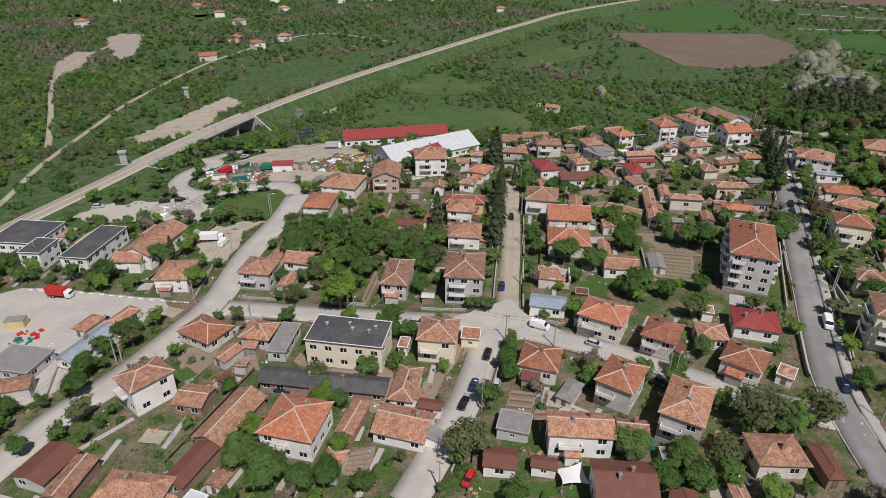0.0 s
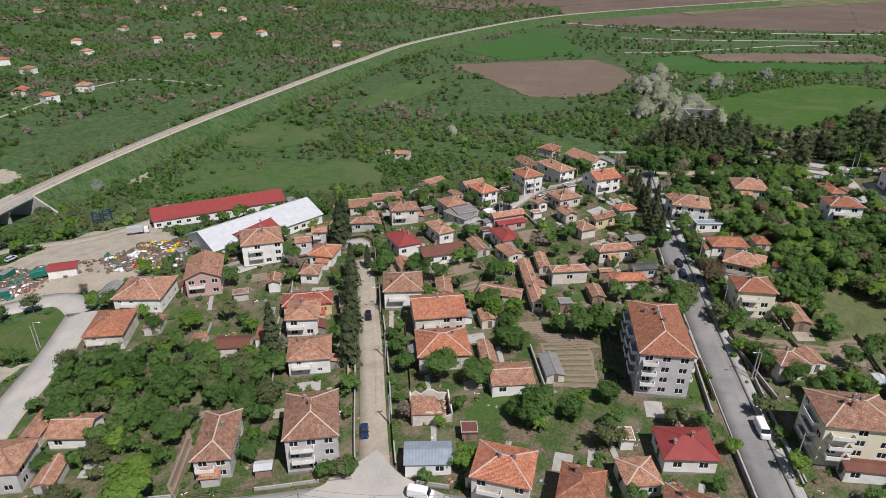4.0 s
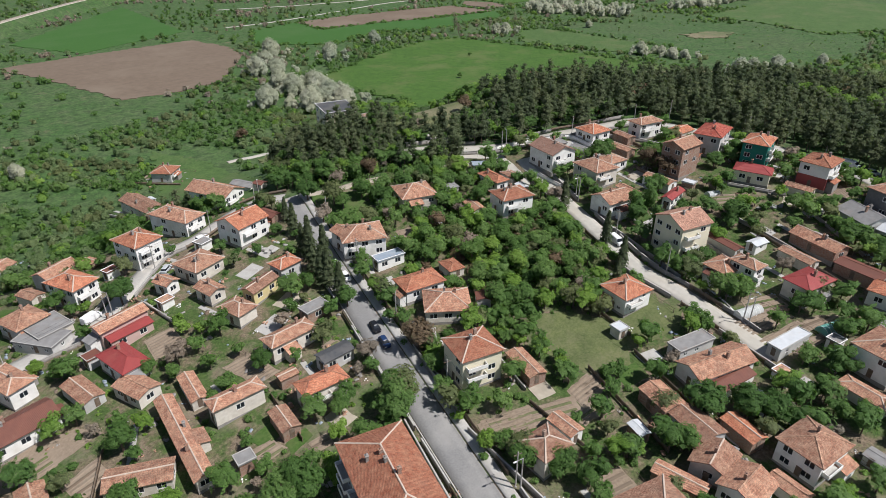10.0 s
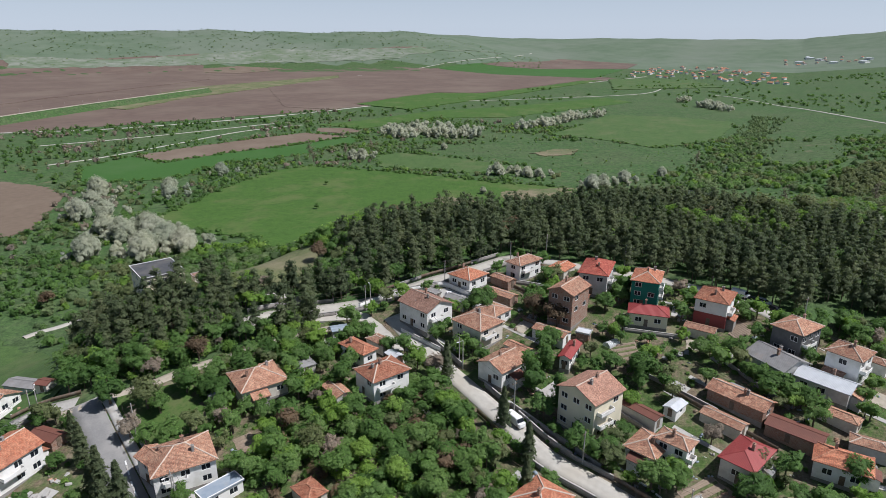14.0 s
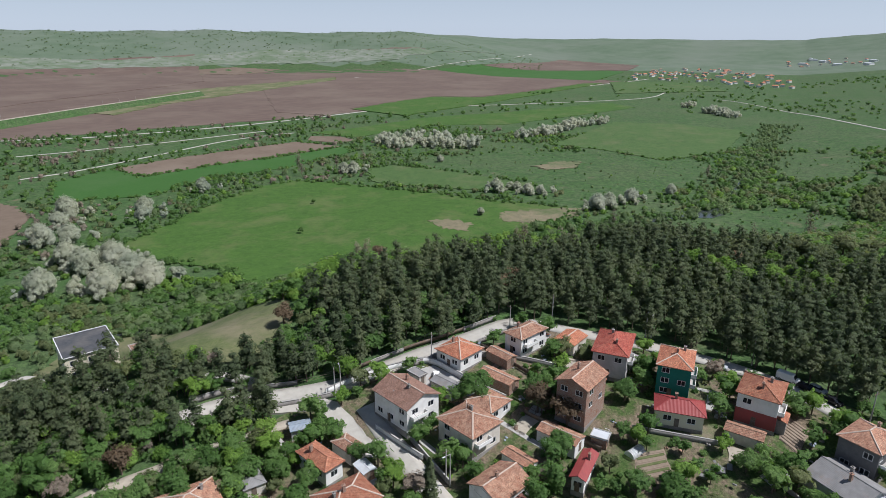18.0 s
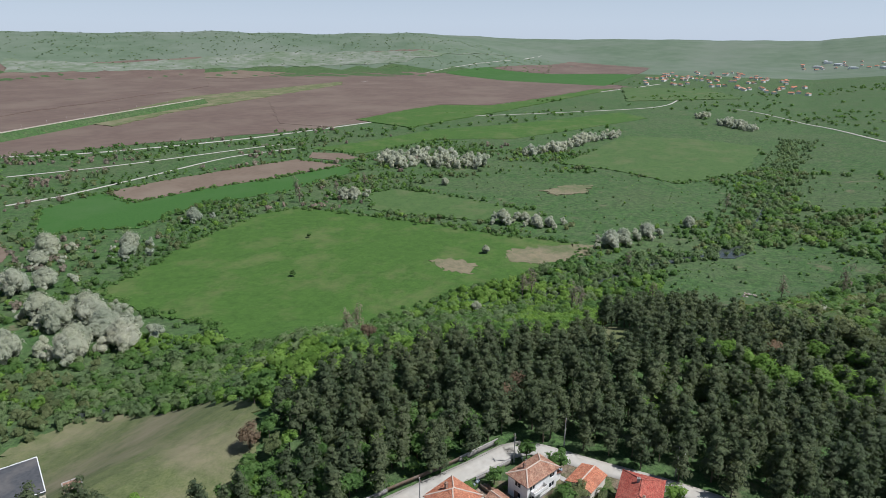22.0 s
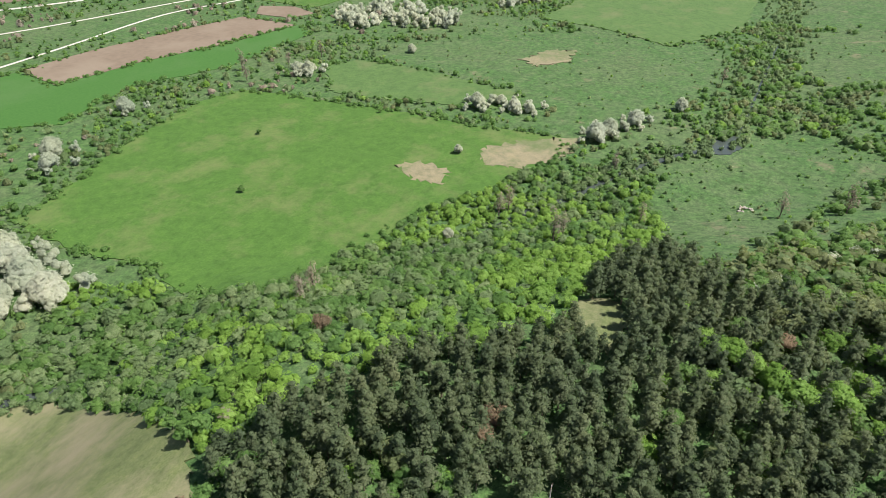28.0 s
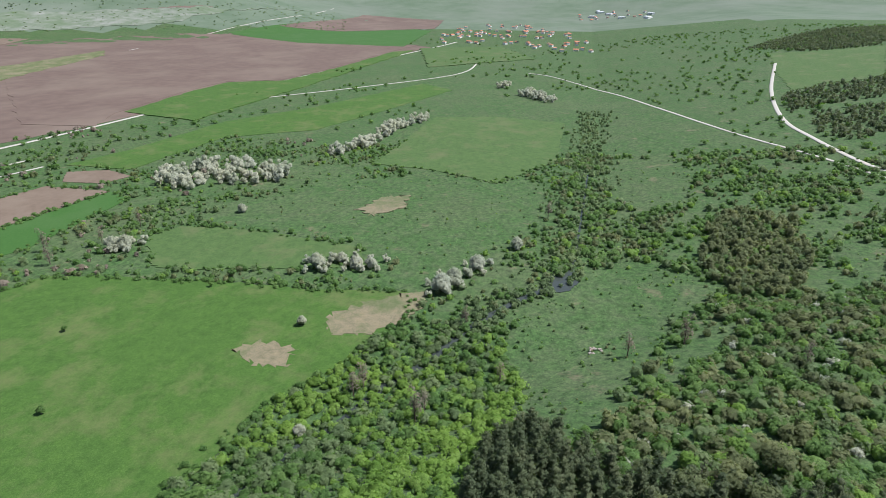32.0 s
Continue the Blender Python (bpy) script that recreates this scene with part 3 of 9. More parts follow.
def wall_side(v, f, a, b, z0, z1, holes, depth=0.16):
    """Adds a wall from a to b with openings (x0, x1, z0, z1) cut through its face, and their reveals."""
    a, b = np.array(a, float), np.array(b, float)
    L = np.linalg.norm(b - a)
    u = (b - a) / L
    inn = np.array([-u[1], u[0]]) * depth
    xs = sorted({0.0, L, *[q for h in holes for q in h[:2]]})
    zs = sorted({z0, z1, *[q for h in holes for q in h[2:]]})

    def at(x, z, deep=0):
        p = a + u * x + inn * deep
        v.append((p[0], p[1], z))
        return len(v) - 1

    for x0, x1 in zip(xs, xs[1:]):
        for za, zb in zip(zs, zs[1:]):
            if not any(h[0] - 1e-6 <= x0 and x1 <= h[1] + 1e-6 and h[2] - 1e-6 <= za and zb <= h[3] + 1e-6 for h in holes):
                f.append((at(x0, za), at(x1, za), at(x1, zb), at(x0, zb)))
    for x0, x1, za, zb in holes:
        ring = [(x0, za), (x1, za), (x1, zb), (x0, zb)]
        for (p, q), (r, s) in zip(ring, ring[1:] + ring[:1]):
            f.append((at(p, q), at(p, q, 1), at(r, s, 1), at(r, s)))


def roof_faces(kind, W, D, h, rise, along_x):
    """Vertices and faces (with the eave edge first) of a hip or gable roof over a W x D rectangle."""
    x, y = W / 2, D / 2
    c = [(-x, -y, h), (x, -y, h), (x, y, h), (-x, y, h)]
    if kind == "hip":
        k = min(W, D) / 2 * 0.96
        r = [(-x + k, 0, h + rise), (x - k, 0, h + rise)] if along_x else [(0, -y + k, h + rise), (0, y - k, h + rise)]
    else:
        r = [(-x, 0, h + rise), (x, 0, h + rise)] if along_x else [(0, -y, h + rise), (0, y, h + rise)]
    v = c + r
    if along_x:
        f = [(0, 1, 5, 4), (2, 3, 4, 5)] + ([(1, 2, 5), (3, 0, 4)] if kind == "hip" else [])
        edges = [(4, 5)] + ([(0, 4), (3, 4), (1, 5), (2, 5)] if kind == "hip" else [])
    else:
        f = [(1, 2, 5, 4), (3, 0, 4, 5)] + ([(0, 1, 4), (2, 3, 5)] if kind == "hip" else [])
        edges = [(4, 5)] + ([(0, 4), (1, 4), (2, 5), (3, 5)] if kind == "hip" else [])
    return v, f, edges


def roof_mesh(kind, W, D, h, rise, along_x, material, thick=0.16):
    v, f, edges = roof_faces(kind, W, D, h, rise, along_x)
    vv, ff, uv = [], [], []
    for face in f:
        p = [Vector(v[i]) for i in face]
        u = (p[1] - p[0]).normalized()
        nrm = (p[1] - p[0]).cross(p[-1] - p[0]).normalized()
        s = nrm.cross(u)
        k = len(vv)
        vv += [q[:] for q in p]
        ff.append(tuple(range(k, k + len(p))))
        uv += [((q - p[0]).dot(u), (q - p[0]).dot(s)) for q in p]
        k = len(vv)
        vv += [(q.x, q.y, q.z - thick) for q in p]
        ff.append(tuple(range(k + len(p) - 1, k - 1, -1)))
        uv += [(0, 0)] * len(p)
    rim = [(v[i], v[j]) for i, j in ((0, 1), (1, 2), (2, 3), (3, 0))]
    if kind == "gable":
        ends = [((1, 5), (5, 2)), ((3, 4), (4, 0))] if along_x else [((0, 4), (4, 1)), ((2, 5), (5, 3))]
        eaves = [(0, 1), (2, 3)] if along_x else [(1, 2), (3, 0)]
        rim = [(v[i], v[j]) for i, j in eaves] + [(v[i], v[j]) for e in ends for i, j in e]
    for p, q in rim:
        k = len(vv)
        vv += [p, q, (*q[:2], q[2] - thick), (*p[:2], p[2] - thick)]
        ff.append((k + 3, k + 2, k + 1, k))
        uv += [(0, 0)] * 4
    caps = []
    for i, j in edges:
        caps.append((Vector(v[i]), Vector(v[j])))
    return mesh_of("roof", vv, ff, material, uv), caps


def ridge_mesh(caps, material, r=0.13):
    v, f = [], []
    for p, q in caps:
        d = (q - p).normalized()
        s = d.cross(Vector((0, 0, 1))).normalized() * r
        up = Vector((0, 0, r * 0.9))
        k = len(v)
        for e in (p, q):
            v += [(e - s * 1.3)[:], (e - s * 0.7 + up)[:], (e + s * 0.7 + up)[:], (e + s * 1.3)[:]]
        f += [(k + i, k + i + 1, k + i + 5, k + i + 4) for i in range(3)] + [(k, k + 4, k + 7, k + 3)]
    return mesh_of("ridge", v, f, material)


def stack(name, rings, material):
    """One body of rectangular rings (half width, half depth, z), from bottom to top."""
    v, f = [], []
    for a, b, z in rings:
        v += [(-a, -b, z), (a, -b, z), (a, b, z), (-a, b, z)]
    for k in range(0, len(v) - 4, 4):
        f += [(k + i, k + (i + 1) % 4, k + 4 + (i + 1) % 4, k + 4 + i) for i in range(4)]
    f += [(3, 2, 1, 0), tuple(range(len(v) - 4, len(v)))]
    return mesh_of(name, v, f, material)


def chimney_mesh(height, material):
    return stack("chimney", [(0.3, 0.24, -0.9), (0.3, 0.24, height), (0.38, 0.32, height + 0.01), (0.38, 0.32, height + 0.1), (0.16, 0.12, height + 0.12), (0.14, 0.1, height + 0.34)], material)


ROOF_WORDS = {"old": "weathered clay tile", "new": "orange clay tile", "crimson": "crimson sheet metal", "crimsontile": "bright red tile", "brown": "brown sheet metal", "blue": "blue-grey sheet metal", "whitemetal": "pale sheet metal", "grey": "grey sheet", "dark": "dark felt", "rose": "rose-brown tile"}
WALL_WORDS = {"white": "white plaster", "grey": "grey render", "beige": "beige plaster", "brick": "bare brick", "cream": "cream plaster", "pink": "pink plaster", "yellow": "yellow plaster", "green": "emerald green plaster", "redwhite": "red and white plaster", "darkgrey": "dark grey render"}


def brick_wall(name="wall_brick"):
    m, nt, b = nodes_of(name, 0.92)
    c = nt.nodes.new("ShaderNodeTexCoord")
    sep = nt.nodes.new("ShaderNodeSeparateXYZ")
    nt.links.new(c.outputs["Object"], sep.inputs[0])
    add = nt.nodes.new("ShaderNodeMath")
    nt.links.new(sep.outputs[0], add.inputs[0])
    nt.links.new(sep.outputs[1], add.inputs[1])
    com = nt.nodes.new("ShaderNodeCombineXYZ")
    nt.links.new(add.outputs[0], com.inputs[0])
    nt.links.new(sep.outputs[2], com.inputs[1])
    br = nt.nodes.new("ShaderNodeTexBrick")
    for k, v in (("Scale", 1.0), ("Mortar Size", 0.02), ("Brick Width", 0.36), ("Row Height", 0.18)):
        br.inputs[k].default_value = v
    br.inputs["Color1"].default_value, br.inputs["Color2"].default_value, br.inputs["Mortar"].default_value = (0.30, 0.15, 0.095, 1), (0.24, 0.125, 0.085, 1), (0.34, 0.30, 0.26, 1)
    nt.links.new(com.outputs[0], br.inputs["Vector"])
    st = ramp(nt, tex_noise(nt, 0.5, 5, "Position"), [(0.45, (0, 0, 0)), (0.7, (0.6,) * 3)])
    nt.links.new(mixc(nt, st, br.outputs[0], (0.33, 0.27, 0.22)), b.inputs["Base Color"])


brick_wall()


def ring_wall(name, a, b, t, z0, z1, material):
    """A closed rectangular wall of thickness t: outer half sizes a and b."""
    v = []
    for z in (z0, z1):
        for k in (0, t):
            v += [(-a + k, -b + k, z), (a - k, -b + k, z), (a - k, b - k, z), (-a + k, b - k, z)]
    f = []
    for i in range(4):
        j = (i + 1) % 4
        f += [(i, j, 8 + j, 8 + i), (4 + j, 4 + i, 12 + i, 12 + j), (8 + i, 8 + j, 12 + j, 12 + i), (j, i, 4 + i, 4 + j)]
    return mesh_of(name, v, f, material)


def channel(name, w, d, z0, z1, t, material):
    """A wall round three sides of a balcony, open to the house."""
    a = [(-w / 2, 0), (-w / 2, -d), (w / 2, -d), (w / 2, 0), (w / 2 - t, 0), (w / 2 - t, -d + t), (-w / 2 + t, -d + t), (-w / 2 + t, 0)]
    v = [(x, y, z0) for x, y in a] + [(x, y, z1) for x, y in a]
    f = [(i, (i + 1) % 8, 8 + (i + 1) % 8, 8 + i) for i in range(8)]
    for k, flip in ((0, True), (8, False)):
        for q in ((0, 1, 6, 7), (1, 2, 5, 6), (2, 3, 4, 5)):
            q = tuple(k + i for i in q)
            f.append(q[::-1] if flip else q)
    return mesh_of(name, v, f, material)


def house(x, y, w, d, ang, h, kind, roof, wall, floors, chimneys=1, balcony=0, pitch=23, over=0.5, name="house", label="", category="house", windows=True):
    """A house on its eaves rectangle w x d (turned by ang), eaves at height h over the ground."""
    rnd = random.Random(int(x * 7 + y * 13))
    HOUSES.append((x, y, w, d, ang))
    z = gz(x, y)
    base = new(name)
    base.matrix_world = pose(x, y, z, 0, 0, ang)
    words = "%s %s, %s walls, %s roof" % ({1: "single-storey", 2: "two-storey", 3: "three-storey", 4: "four-storey"}[floors], name.replace("_", " "), WALL_WORDS[wall], ROOF_WORDS[roof])
    tagged(base, label or words, category, group="buildings of the town")
    o = over if kind != "flat" else 0.25
    hw, hd = w / 2 - o, d / 2 - o
    corners = [(-hw, -hd), (hw, -hd), (hw, hd), (-hw, hd)]
    fl = (h - 0.35) / floors
    v, f = [], []
    tops, lows = [], []
    spots = []
    wh, ww = (1.4, 1.8) if fl > 2.4 else (0.9, 1.1)
    for i in range(4):
        a, b = corners[i], corners[(i + 1) % 4]
        L = math.hypot(b[0] - a[0], b[1] - a[1])
        n = max(1, int(L / rnd.uniform(2.9, 3.8)))
        holes = []
        away = math.cos(radians(ang + 90 * i - 180)) > 0.55
        if windows and not away and not (wall == "brick" and floors == 1 and i % 2):
            for k in range(floors):
                zz = 0.35 + k * fl + max(0.55, (fl - wh) * 0.52)
                for j in range(n):
                    if rnd.random() < (0.95 if name == "building" and w < 30 else 0.72 if i in (0, 1, 3) else 0.35) and zz + wh < h - 0.15:
                        cx = L * (j + 0.5) / n
                        if cx - ww / 2 > 0.3 and cx + ww / 2 < L - 0.3:
                            holes.append((cx - ww / 2, cx + ww / 2, zz, zz + wh))
                            spots.append((i, a, b, L, cx, zz))
        wall_side(v, f, a, b, 0.3 if name != "shed" else -1.2, h, holes)
    k = len(v)
    rise = 0
    along = w >= d
    if kind != "flat":
        rise = min(w, d) / 2 * math.tan(radians(pitch))
        if kind == "gable":
            up = rise - o * math.tan(radians(pitch)) * 0
            if along:
                v += [(-hw, -hd, h), (-hw, hd, h), (-hw, 0, h + up - 0.2), (hw, -hd, h), (hw, hd, h), (hw, 0, h + up - 0.2)]
                f += [(k + 1, k, k + 2), (k + 3, k + 4, k + 5)]
            else:
                v += [(-hw, -hd, h), (hw, -hd, h), (0, -hd, h + up - 0.2), (-hw, hd, h), (hw, hd, h), (0, hd, h + up - 0.2)]
                f += [(k, k + 1, k + 2), (k + 4, k + 3, k + 5)]
    wmat = {"brick": "wall_brick", "redwhite": "wall_white"}.get(wall, "wall_" + wall)
    part("wall", mesh_of("wall", v, f, wmat), base)
    if wall == "redwhite":
        part("lower_wall", ring_wall("lower_wall", hw + 0.03, hd + 0.03, 0.026, 0.33, h * 0.5, "wall_red"), base, "dark red painted lower storey")
    if name != "shed":
        part("plinth", boxes("plinth", [(-hw - 0.05, -hd - 0.05, -3.0, hw + 0.05, hd + 0.05, 0.32)], "plaster_stone"), base)
    for i, a, b, L, cx, zz in spots:
        u = ((b[0] - a[0]) / L, (b[1] - a[1]) / L)
        px, py = a[0] + u[0] * cx - u[1] * 0.10, a[1] + u[1] * cx + u[0] * 0.10
        add_window(base, pose(px, py, zz, 0, 0, math.degrees(math.atan2(u[1], u[0]))), ww, wh)
    if kind == "flat":
        r = part("roof", boxes("roof", [(-w / 2, -d / 2, h, w / 2, d / 2, h + 0.28)], ROOFS[roof]), base)
        part("parapet", ring_wall("parapet", w / 2, d / 2, 0.18, h + 0.282, h + 0.42, "trim_white" if wall in ("cream", "white") else "concrete"), r)
    else:
        me, caps = roof_mesh(kind, w, d, h, rise, along, ROOFS[roof])
        r = part("roof", me, base)
        if roof in ("old", "new", "crimsontile", "rose"):
            pale = rnd.random() < 0.78
            part("ridge", ridge_mesh(caps, "mortar" if pale else ROOFS[roof]), r, "pale mortared ridge" if pale else "")
        else:
            part("ridge", ridge_mesh(caps, ROOFS[roof], 0.09), r)
    for c in range(chimneys):
        cx, cy = rnd.uniform(-0.25, 0.25) * w, rnd.uniform(-0.2, 0.2) * d
        top = h + rise * (1 - max(abs(cx) / (w / 2), abs(cy) / (d / 2))) if kind != "flat" else h + 0.3
        part("chimney", shared(("ch", c % 2), lambda: chimney_mesh(1.1 if c % 2 else 1.4, ("wall_brick", "plaster_stone")[c % 2])), base, at=pose(cx, cy, top, 0, 0, 90 * (c % 2)))
    # door on the first side
    part("door", shared("door", lambda: boxes("door", [(-0.5, -0.09, 0.0, 0.5, 0.0, 2.05)], "timber", 0.02)), base, at=pose(-hw + 0.01 - 0.01, rnd.uniform(-0.2, 0.2) * hd, 0.32, 0, 0, -90))
    if name == "house" and floors < 3 and w * d > 55 and rnd.random() < 0.7:
        # a porch or side room under its own little roof
        side, along_ = rnd.choice((0, 0, 1, 3)), rnd.uniform(-0.25, 0.25)
        pw, pd, ph = rnd.uniform(2.6, 4.2), rnd.uniform(1.6, 2.6), min(h - 0.5, rnd.uniform(2.3, 2.7))
        L = hw if side % 2 else hd
        off = along_ * (d if side % 2 else w)
        m = pose(0, 0, 0, 0, 0, 90 * side) @ pose(off, -L - pd / 2 - 0.004, 0)
        porch = part("porch", boxes("porch", [(-pw / 2, -pd / 2, -1.5, pw / 2, pd / 2, ph)], rnd.choice((wmat, "wall_white", "plaster_stone"))), base, at=m)
        k = 0.3
        rv = [(-pw / 2 - k, -pd / 2 - k, ph + 0.02), (pw / 2 + k, -pd / 2 - k, ph + 0.02), (pw / 2 + k, pd / 2, ph + 0.75), (-pw / 2 - k, pd / 2, ph + 0.75)]
        rv += [(x_, y_, z_ - 0.12) for x_, y_, z_ in rv]
        part("porch_roof", mesh_of("porch_roof", rv, [(0, 1, 2, 3), (7, 6, 5, 4), (0, 4, 5, 1), (1, 5, 6, 2), (2, 6, 7, 3), (3, 7, 4, 0)], ROOFS[rnd.choice((roof, roof, "old", "brown", "grey"))], [(0, 0), (pw, 0), (pw, pd), (0, pd)] + [(0, 0)] * 20), porch)
    for bsd in range(balcony):
        for k in range(1, floors):
            bw = min(w * 0.45, 4.5)
            zz = 0.35 + k * fl - 0.1
            sx = (bsd - 0.5) * w * 0.5 if balcony > 1 else -w * 0.16
            bal = part("balcony", boxes("balcony", [(-bw / 2, -1.25, 0, bw / 2, 0, 0.16)], "concrete"), base, at=pose(sx, -hd - 0.01, zz))
            part("railing", channel("railing", bw, 1.25, 0.16, 1.0, 0.1, "wall_white"), bal)
    return base

def balconies(base, w, d, h, floors, spec, over=0.5):
    """Rows of balconies, one a storey: spec gives (side, offset along it, width, depth)."""
    fl = (h - 0.35) / floors
    for side, off, bw, dp in spec:
        L = (w if side % 2 else d) / 2 - over
        for k in range(1, floors):
            m = pose(0, 0, 0, 0, 0, 90 * side) @ pose(off, -L - 0.01, 0.35 + k * fl - 0.1)
            bal = part("balcony", boxes("balcony", [(-bw / 2, -dp, 0, bw / 2, 0, 0.16)], "concrete"), base, at=m)
            part("railing", channel("railing", bw, dp, 0.16, 1.0, 0.1, "wall_white"), bal)


# ---- roads and land ----
field("garden_ground", [(-150, 40), (60, 40), (200, 55), (262, 90), (264, 190), (232, 214), (180, 244), (146, 256), (120, 285), (60, 300), (-20, 262), (-55, 225), (-70, 175), (-150, 170)], "garden_earth", "trodden soil, weeds and short grass between houses", 0.0, None, False)
road("road", [(144.9, 261.8), (129.7, 222.8), (113.5, 179.8), (101.5, 147.8), (92.3, 123.1), (86.3, 105.3), (83.9, 89.2), (82.4, 74.9)], 6.2, "asphalt", "grey asphalt street running up the slope")
road("road", [(28.4, 233.9), (26.0, 211.1), (23.6, 184.0), (20.1, 155.7), (18.2, 138.5)], 6.0, "dirt_road", "pale unpaved street between gardens")
road("road", [(-61.3, 146.8), (-43.9, 144.1), (-24.6, 141.2), (-5.9, 138.6), (12.3, 135.9), (26.3, 129.6), (41.6, 121.4), (52.8, 113.6), (64.0, 105.9), (74.8, 100.2), (89.8, 93.6)], 7.4, "old_asphalt", "worn pale asphalt cross street")
road("road", [(14.0, 135.0), (9.9, 120.1), (6.1, 107.3), (0.4, 93.4), (-5.9, 79.6)], 7.5, "old_asphalt", "worn asphalt lane with parked cars")
road("road", [(-92.1, 84.1), (-88.9, 93.3), (-84.4, 104.7), (-76.4, 118.0), (-70.0, 133.8), (-64.4, 151.3), (-62.8, 178.2), (-57.9, 205.7), (-56.3, 226.3)], 9.0, "old_asphalt", "broad worn asphalt road to the railway")
road("road", [(-56.3, 226.3), (-64.9, 236.6), (-80.6, 234.7), (-94.8, 228.6), (-106.7, 235.1), (-110.2, 245.7), (-107.1, 257.6), (-101.6, 263.5), (-107.5, 274.8)], 8.0, "old_asphalt", "curving worn road round a scrap yard")
road("road", [(-106.8, 272.8), (-95.8, 287.0), (-66.9, 292.5), (-42.7, 322.1)], 5.5, "dirt_road", "pale track to the sheds under the railway")
road("road", [(50.9, 249.1), (63.4, 249.0), (78.8, 249.5), (101.8, 265.8), (113.7, 265.9), (134.5, 272.1), (144.2, 263.7)], 5.0, "old_asphalt", "narrow worn lane between houses")
road("road", [(-20.6, 237.3), (-1.3, 245.3), (15.9, 247.0), (28.4, 248.6), (29.2, 242.4)], 5.0, "old_asphalt", "narrow worn lane past the red hip roof")
road("road", [(211.7, 218.0), (204.0, 204.2), (194.4, 185.3), (186.7, 170.5), (180.1, 157.8), (177.2, 145.3), (173.6, 132.9), (168.9, 119.9)], 5.0, "chalk_road", "pale concrete street between fences")
road("road", [(185.0, 250.8), (197.9, 244.6), (214.6, 228.6), (228.2, 220.0), (237.1, 214.3), (250.1, 206.8), (257.5, 203.0), (261.2, 199.5)], 5.0, "chalk_road", "pale street along the edge of the pine wood")
road("road", [(257.8, 203.2), (261.8, 197.9), (263.8, 180.8), (265.9, 163.5), (266.2, 145.9), (264.1, 132.2), (258.6, 121.0), (253.8, 114.2)], 4.2, "chalk_road", "pale street between houses and pine wood")
road("path", [(140.0, 263.0), (146.6, 259.3), (156.1, 252.9), (162.7, 250.1), (175.0, 243.4), (183.7, 239.3), (192.2, 234.7), (199.0, 230.6)], 2.6, "dirt_road", "pale footpath under the pines")
road("path", [(186.5, 375.6), (196.6, 373.7), (209.8, 360.9), (183.1, 281.2), (189.2, 264.5), (200.8, 255.0), (205.0, 245.4)], 3.0, "chalk_road", "pale gravel path under the villa")
RAIL = [(-160.2, 184.8), (-152.3, 210.6), (-140.3, 248.5), (-126.0, 295.6), (-100.3, 362.6), (-56.8, 447.1), (8.7, 556.2), (79.6, 669.8), (176.5, 803.8), (405.4, 1012.5), (663.8, 1133.0), (1049.9, 1263.6)]
road("track", [(-174.3, 204.9), (-173.7, 223.9), (-187.6, 289.0), (-201.6, 360.7), (-202.3, 426.5), (-185.9, 550.2), (-128.7, 665.7), (-44.8, 622.8)], 2.8, "dirt_road", "overgrown old track bed")
road("track", [(-198.7, 300.7), (-241.1, 377.6), (-277.7, 447.5), (-302.6, 522.4), (-305.6, 610.1), (-309.6, 656.1)], 3.4, "dirt_road", "winding pale dirt track")
road("track", [(434.4, 1038.9), (512.9, 960.9), (589.3, 897.2), (774.0, 823.4), (1050.7, 774.4), (1394.4, 719.8), (1614.8, 674.3), (2024.2, 588.0), (2192.4, 560.9)], 6.0, "chalk_road", "white gravel farm road", step=20.0)
road("track", [(1151.4, 685.5), (1298.7, 560.3), (1493.7, 427.2), (1703.0, 415.7), (1998.8, 425.6)], 4.0, "chalk_road", "pale field track", step=20.0)
road("track", [(1538.9, 286.1), (1493.2, 232.3), (1312.8, 129.9), (1164.8, 71.7), (1035.0, 24.1), (951.4, -9.2), (870.9, -47.3), (790.0, -78.7)], 3.6, "chalk_road", "white gravel road crossing the meadows", step=15.0)
road("track", [(1536.0, -176.7), (1246.8, -100.3), (1045.4, -64.3), (939.1, -67.3), (845.2, -77.5), (809.8, -86.2)], 5.2, "chalk_road", "pale road winding round the wooded hill", step=15.0)
road("track", [(1755.6, 1378.9), (2239.0, 1429.2), (2726.3, 1383.6), (3517.4, 1428.3)], 5.0, "chalk_road", "pale road across the ploughed plain", step=30.0)
road("track", [(395.3, 724.7), (433.4, 718.1), (527.0, 725.0), (646.1, 737.0), (733.8, 713.3)], 3.0, "chalk_road", "pale broken farm track", step=20.0)
road("track", [(454.7, 843.9), (549.2, 804.0), (691.3, 767.3), (750.7, 748.5)], 3.0, "chalk_road", "pale broken farm track", step=20.0)
field("meadow", [(320.1, 484.7), (344.6, 487.2), (391.3, 504.4), (437.7, 517.2), (483.7, 522.1), (513.5, 511.1), (520.9, 484.2), (525.7, 445.8), (531.1, 410.1), (533.5, 374.5), (534.4, 331.9), (542.0, 295.3), (542.8, 272.9), (513.7, 266.4), (487.1, 277.2), (451.8, 292.2), (416.5, 310.4), (375.5, 317.0), (332.8, 324.1), (317.3, 348.5), (319.2, 371.8), (323.5, 391.1), (322.0, 412.5), (317.6, 439.8)], "crop_green", "broad bright green grass meadow")
field("meadow", [(588.6, 490.0), (615.0, 476.9), (619.2, 445.6), (616.2, 396.1), (607.9, 357.7), (604.8, 326.5), (573.8, 311.9), (563.4, 345.8), (554.6, 386.6), (545.6, 419.7), (544.6, 454.7)], "pasture", "yellow-green pasture behind a hedge")
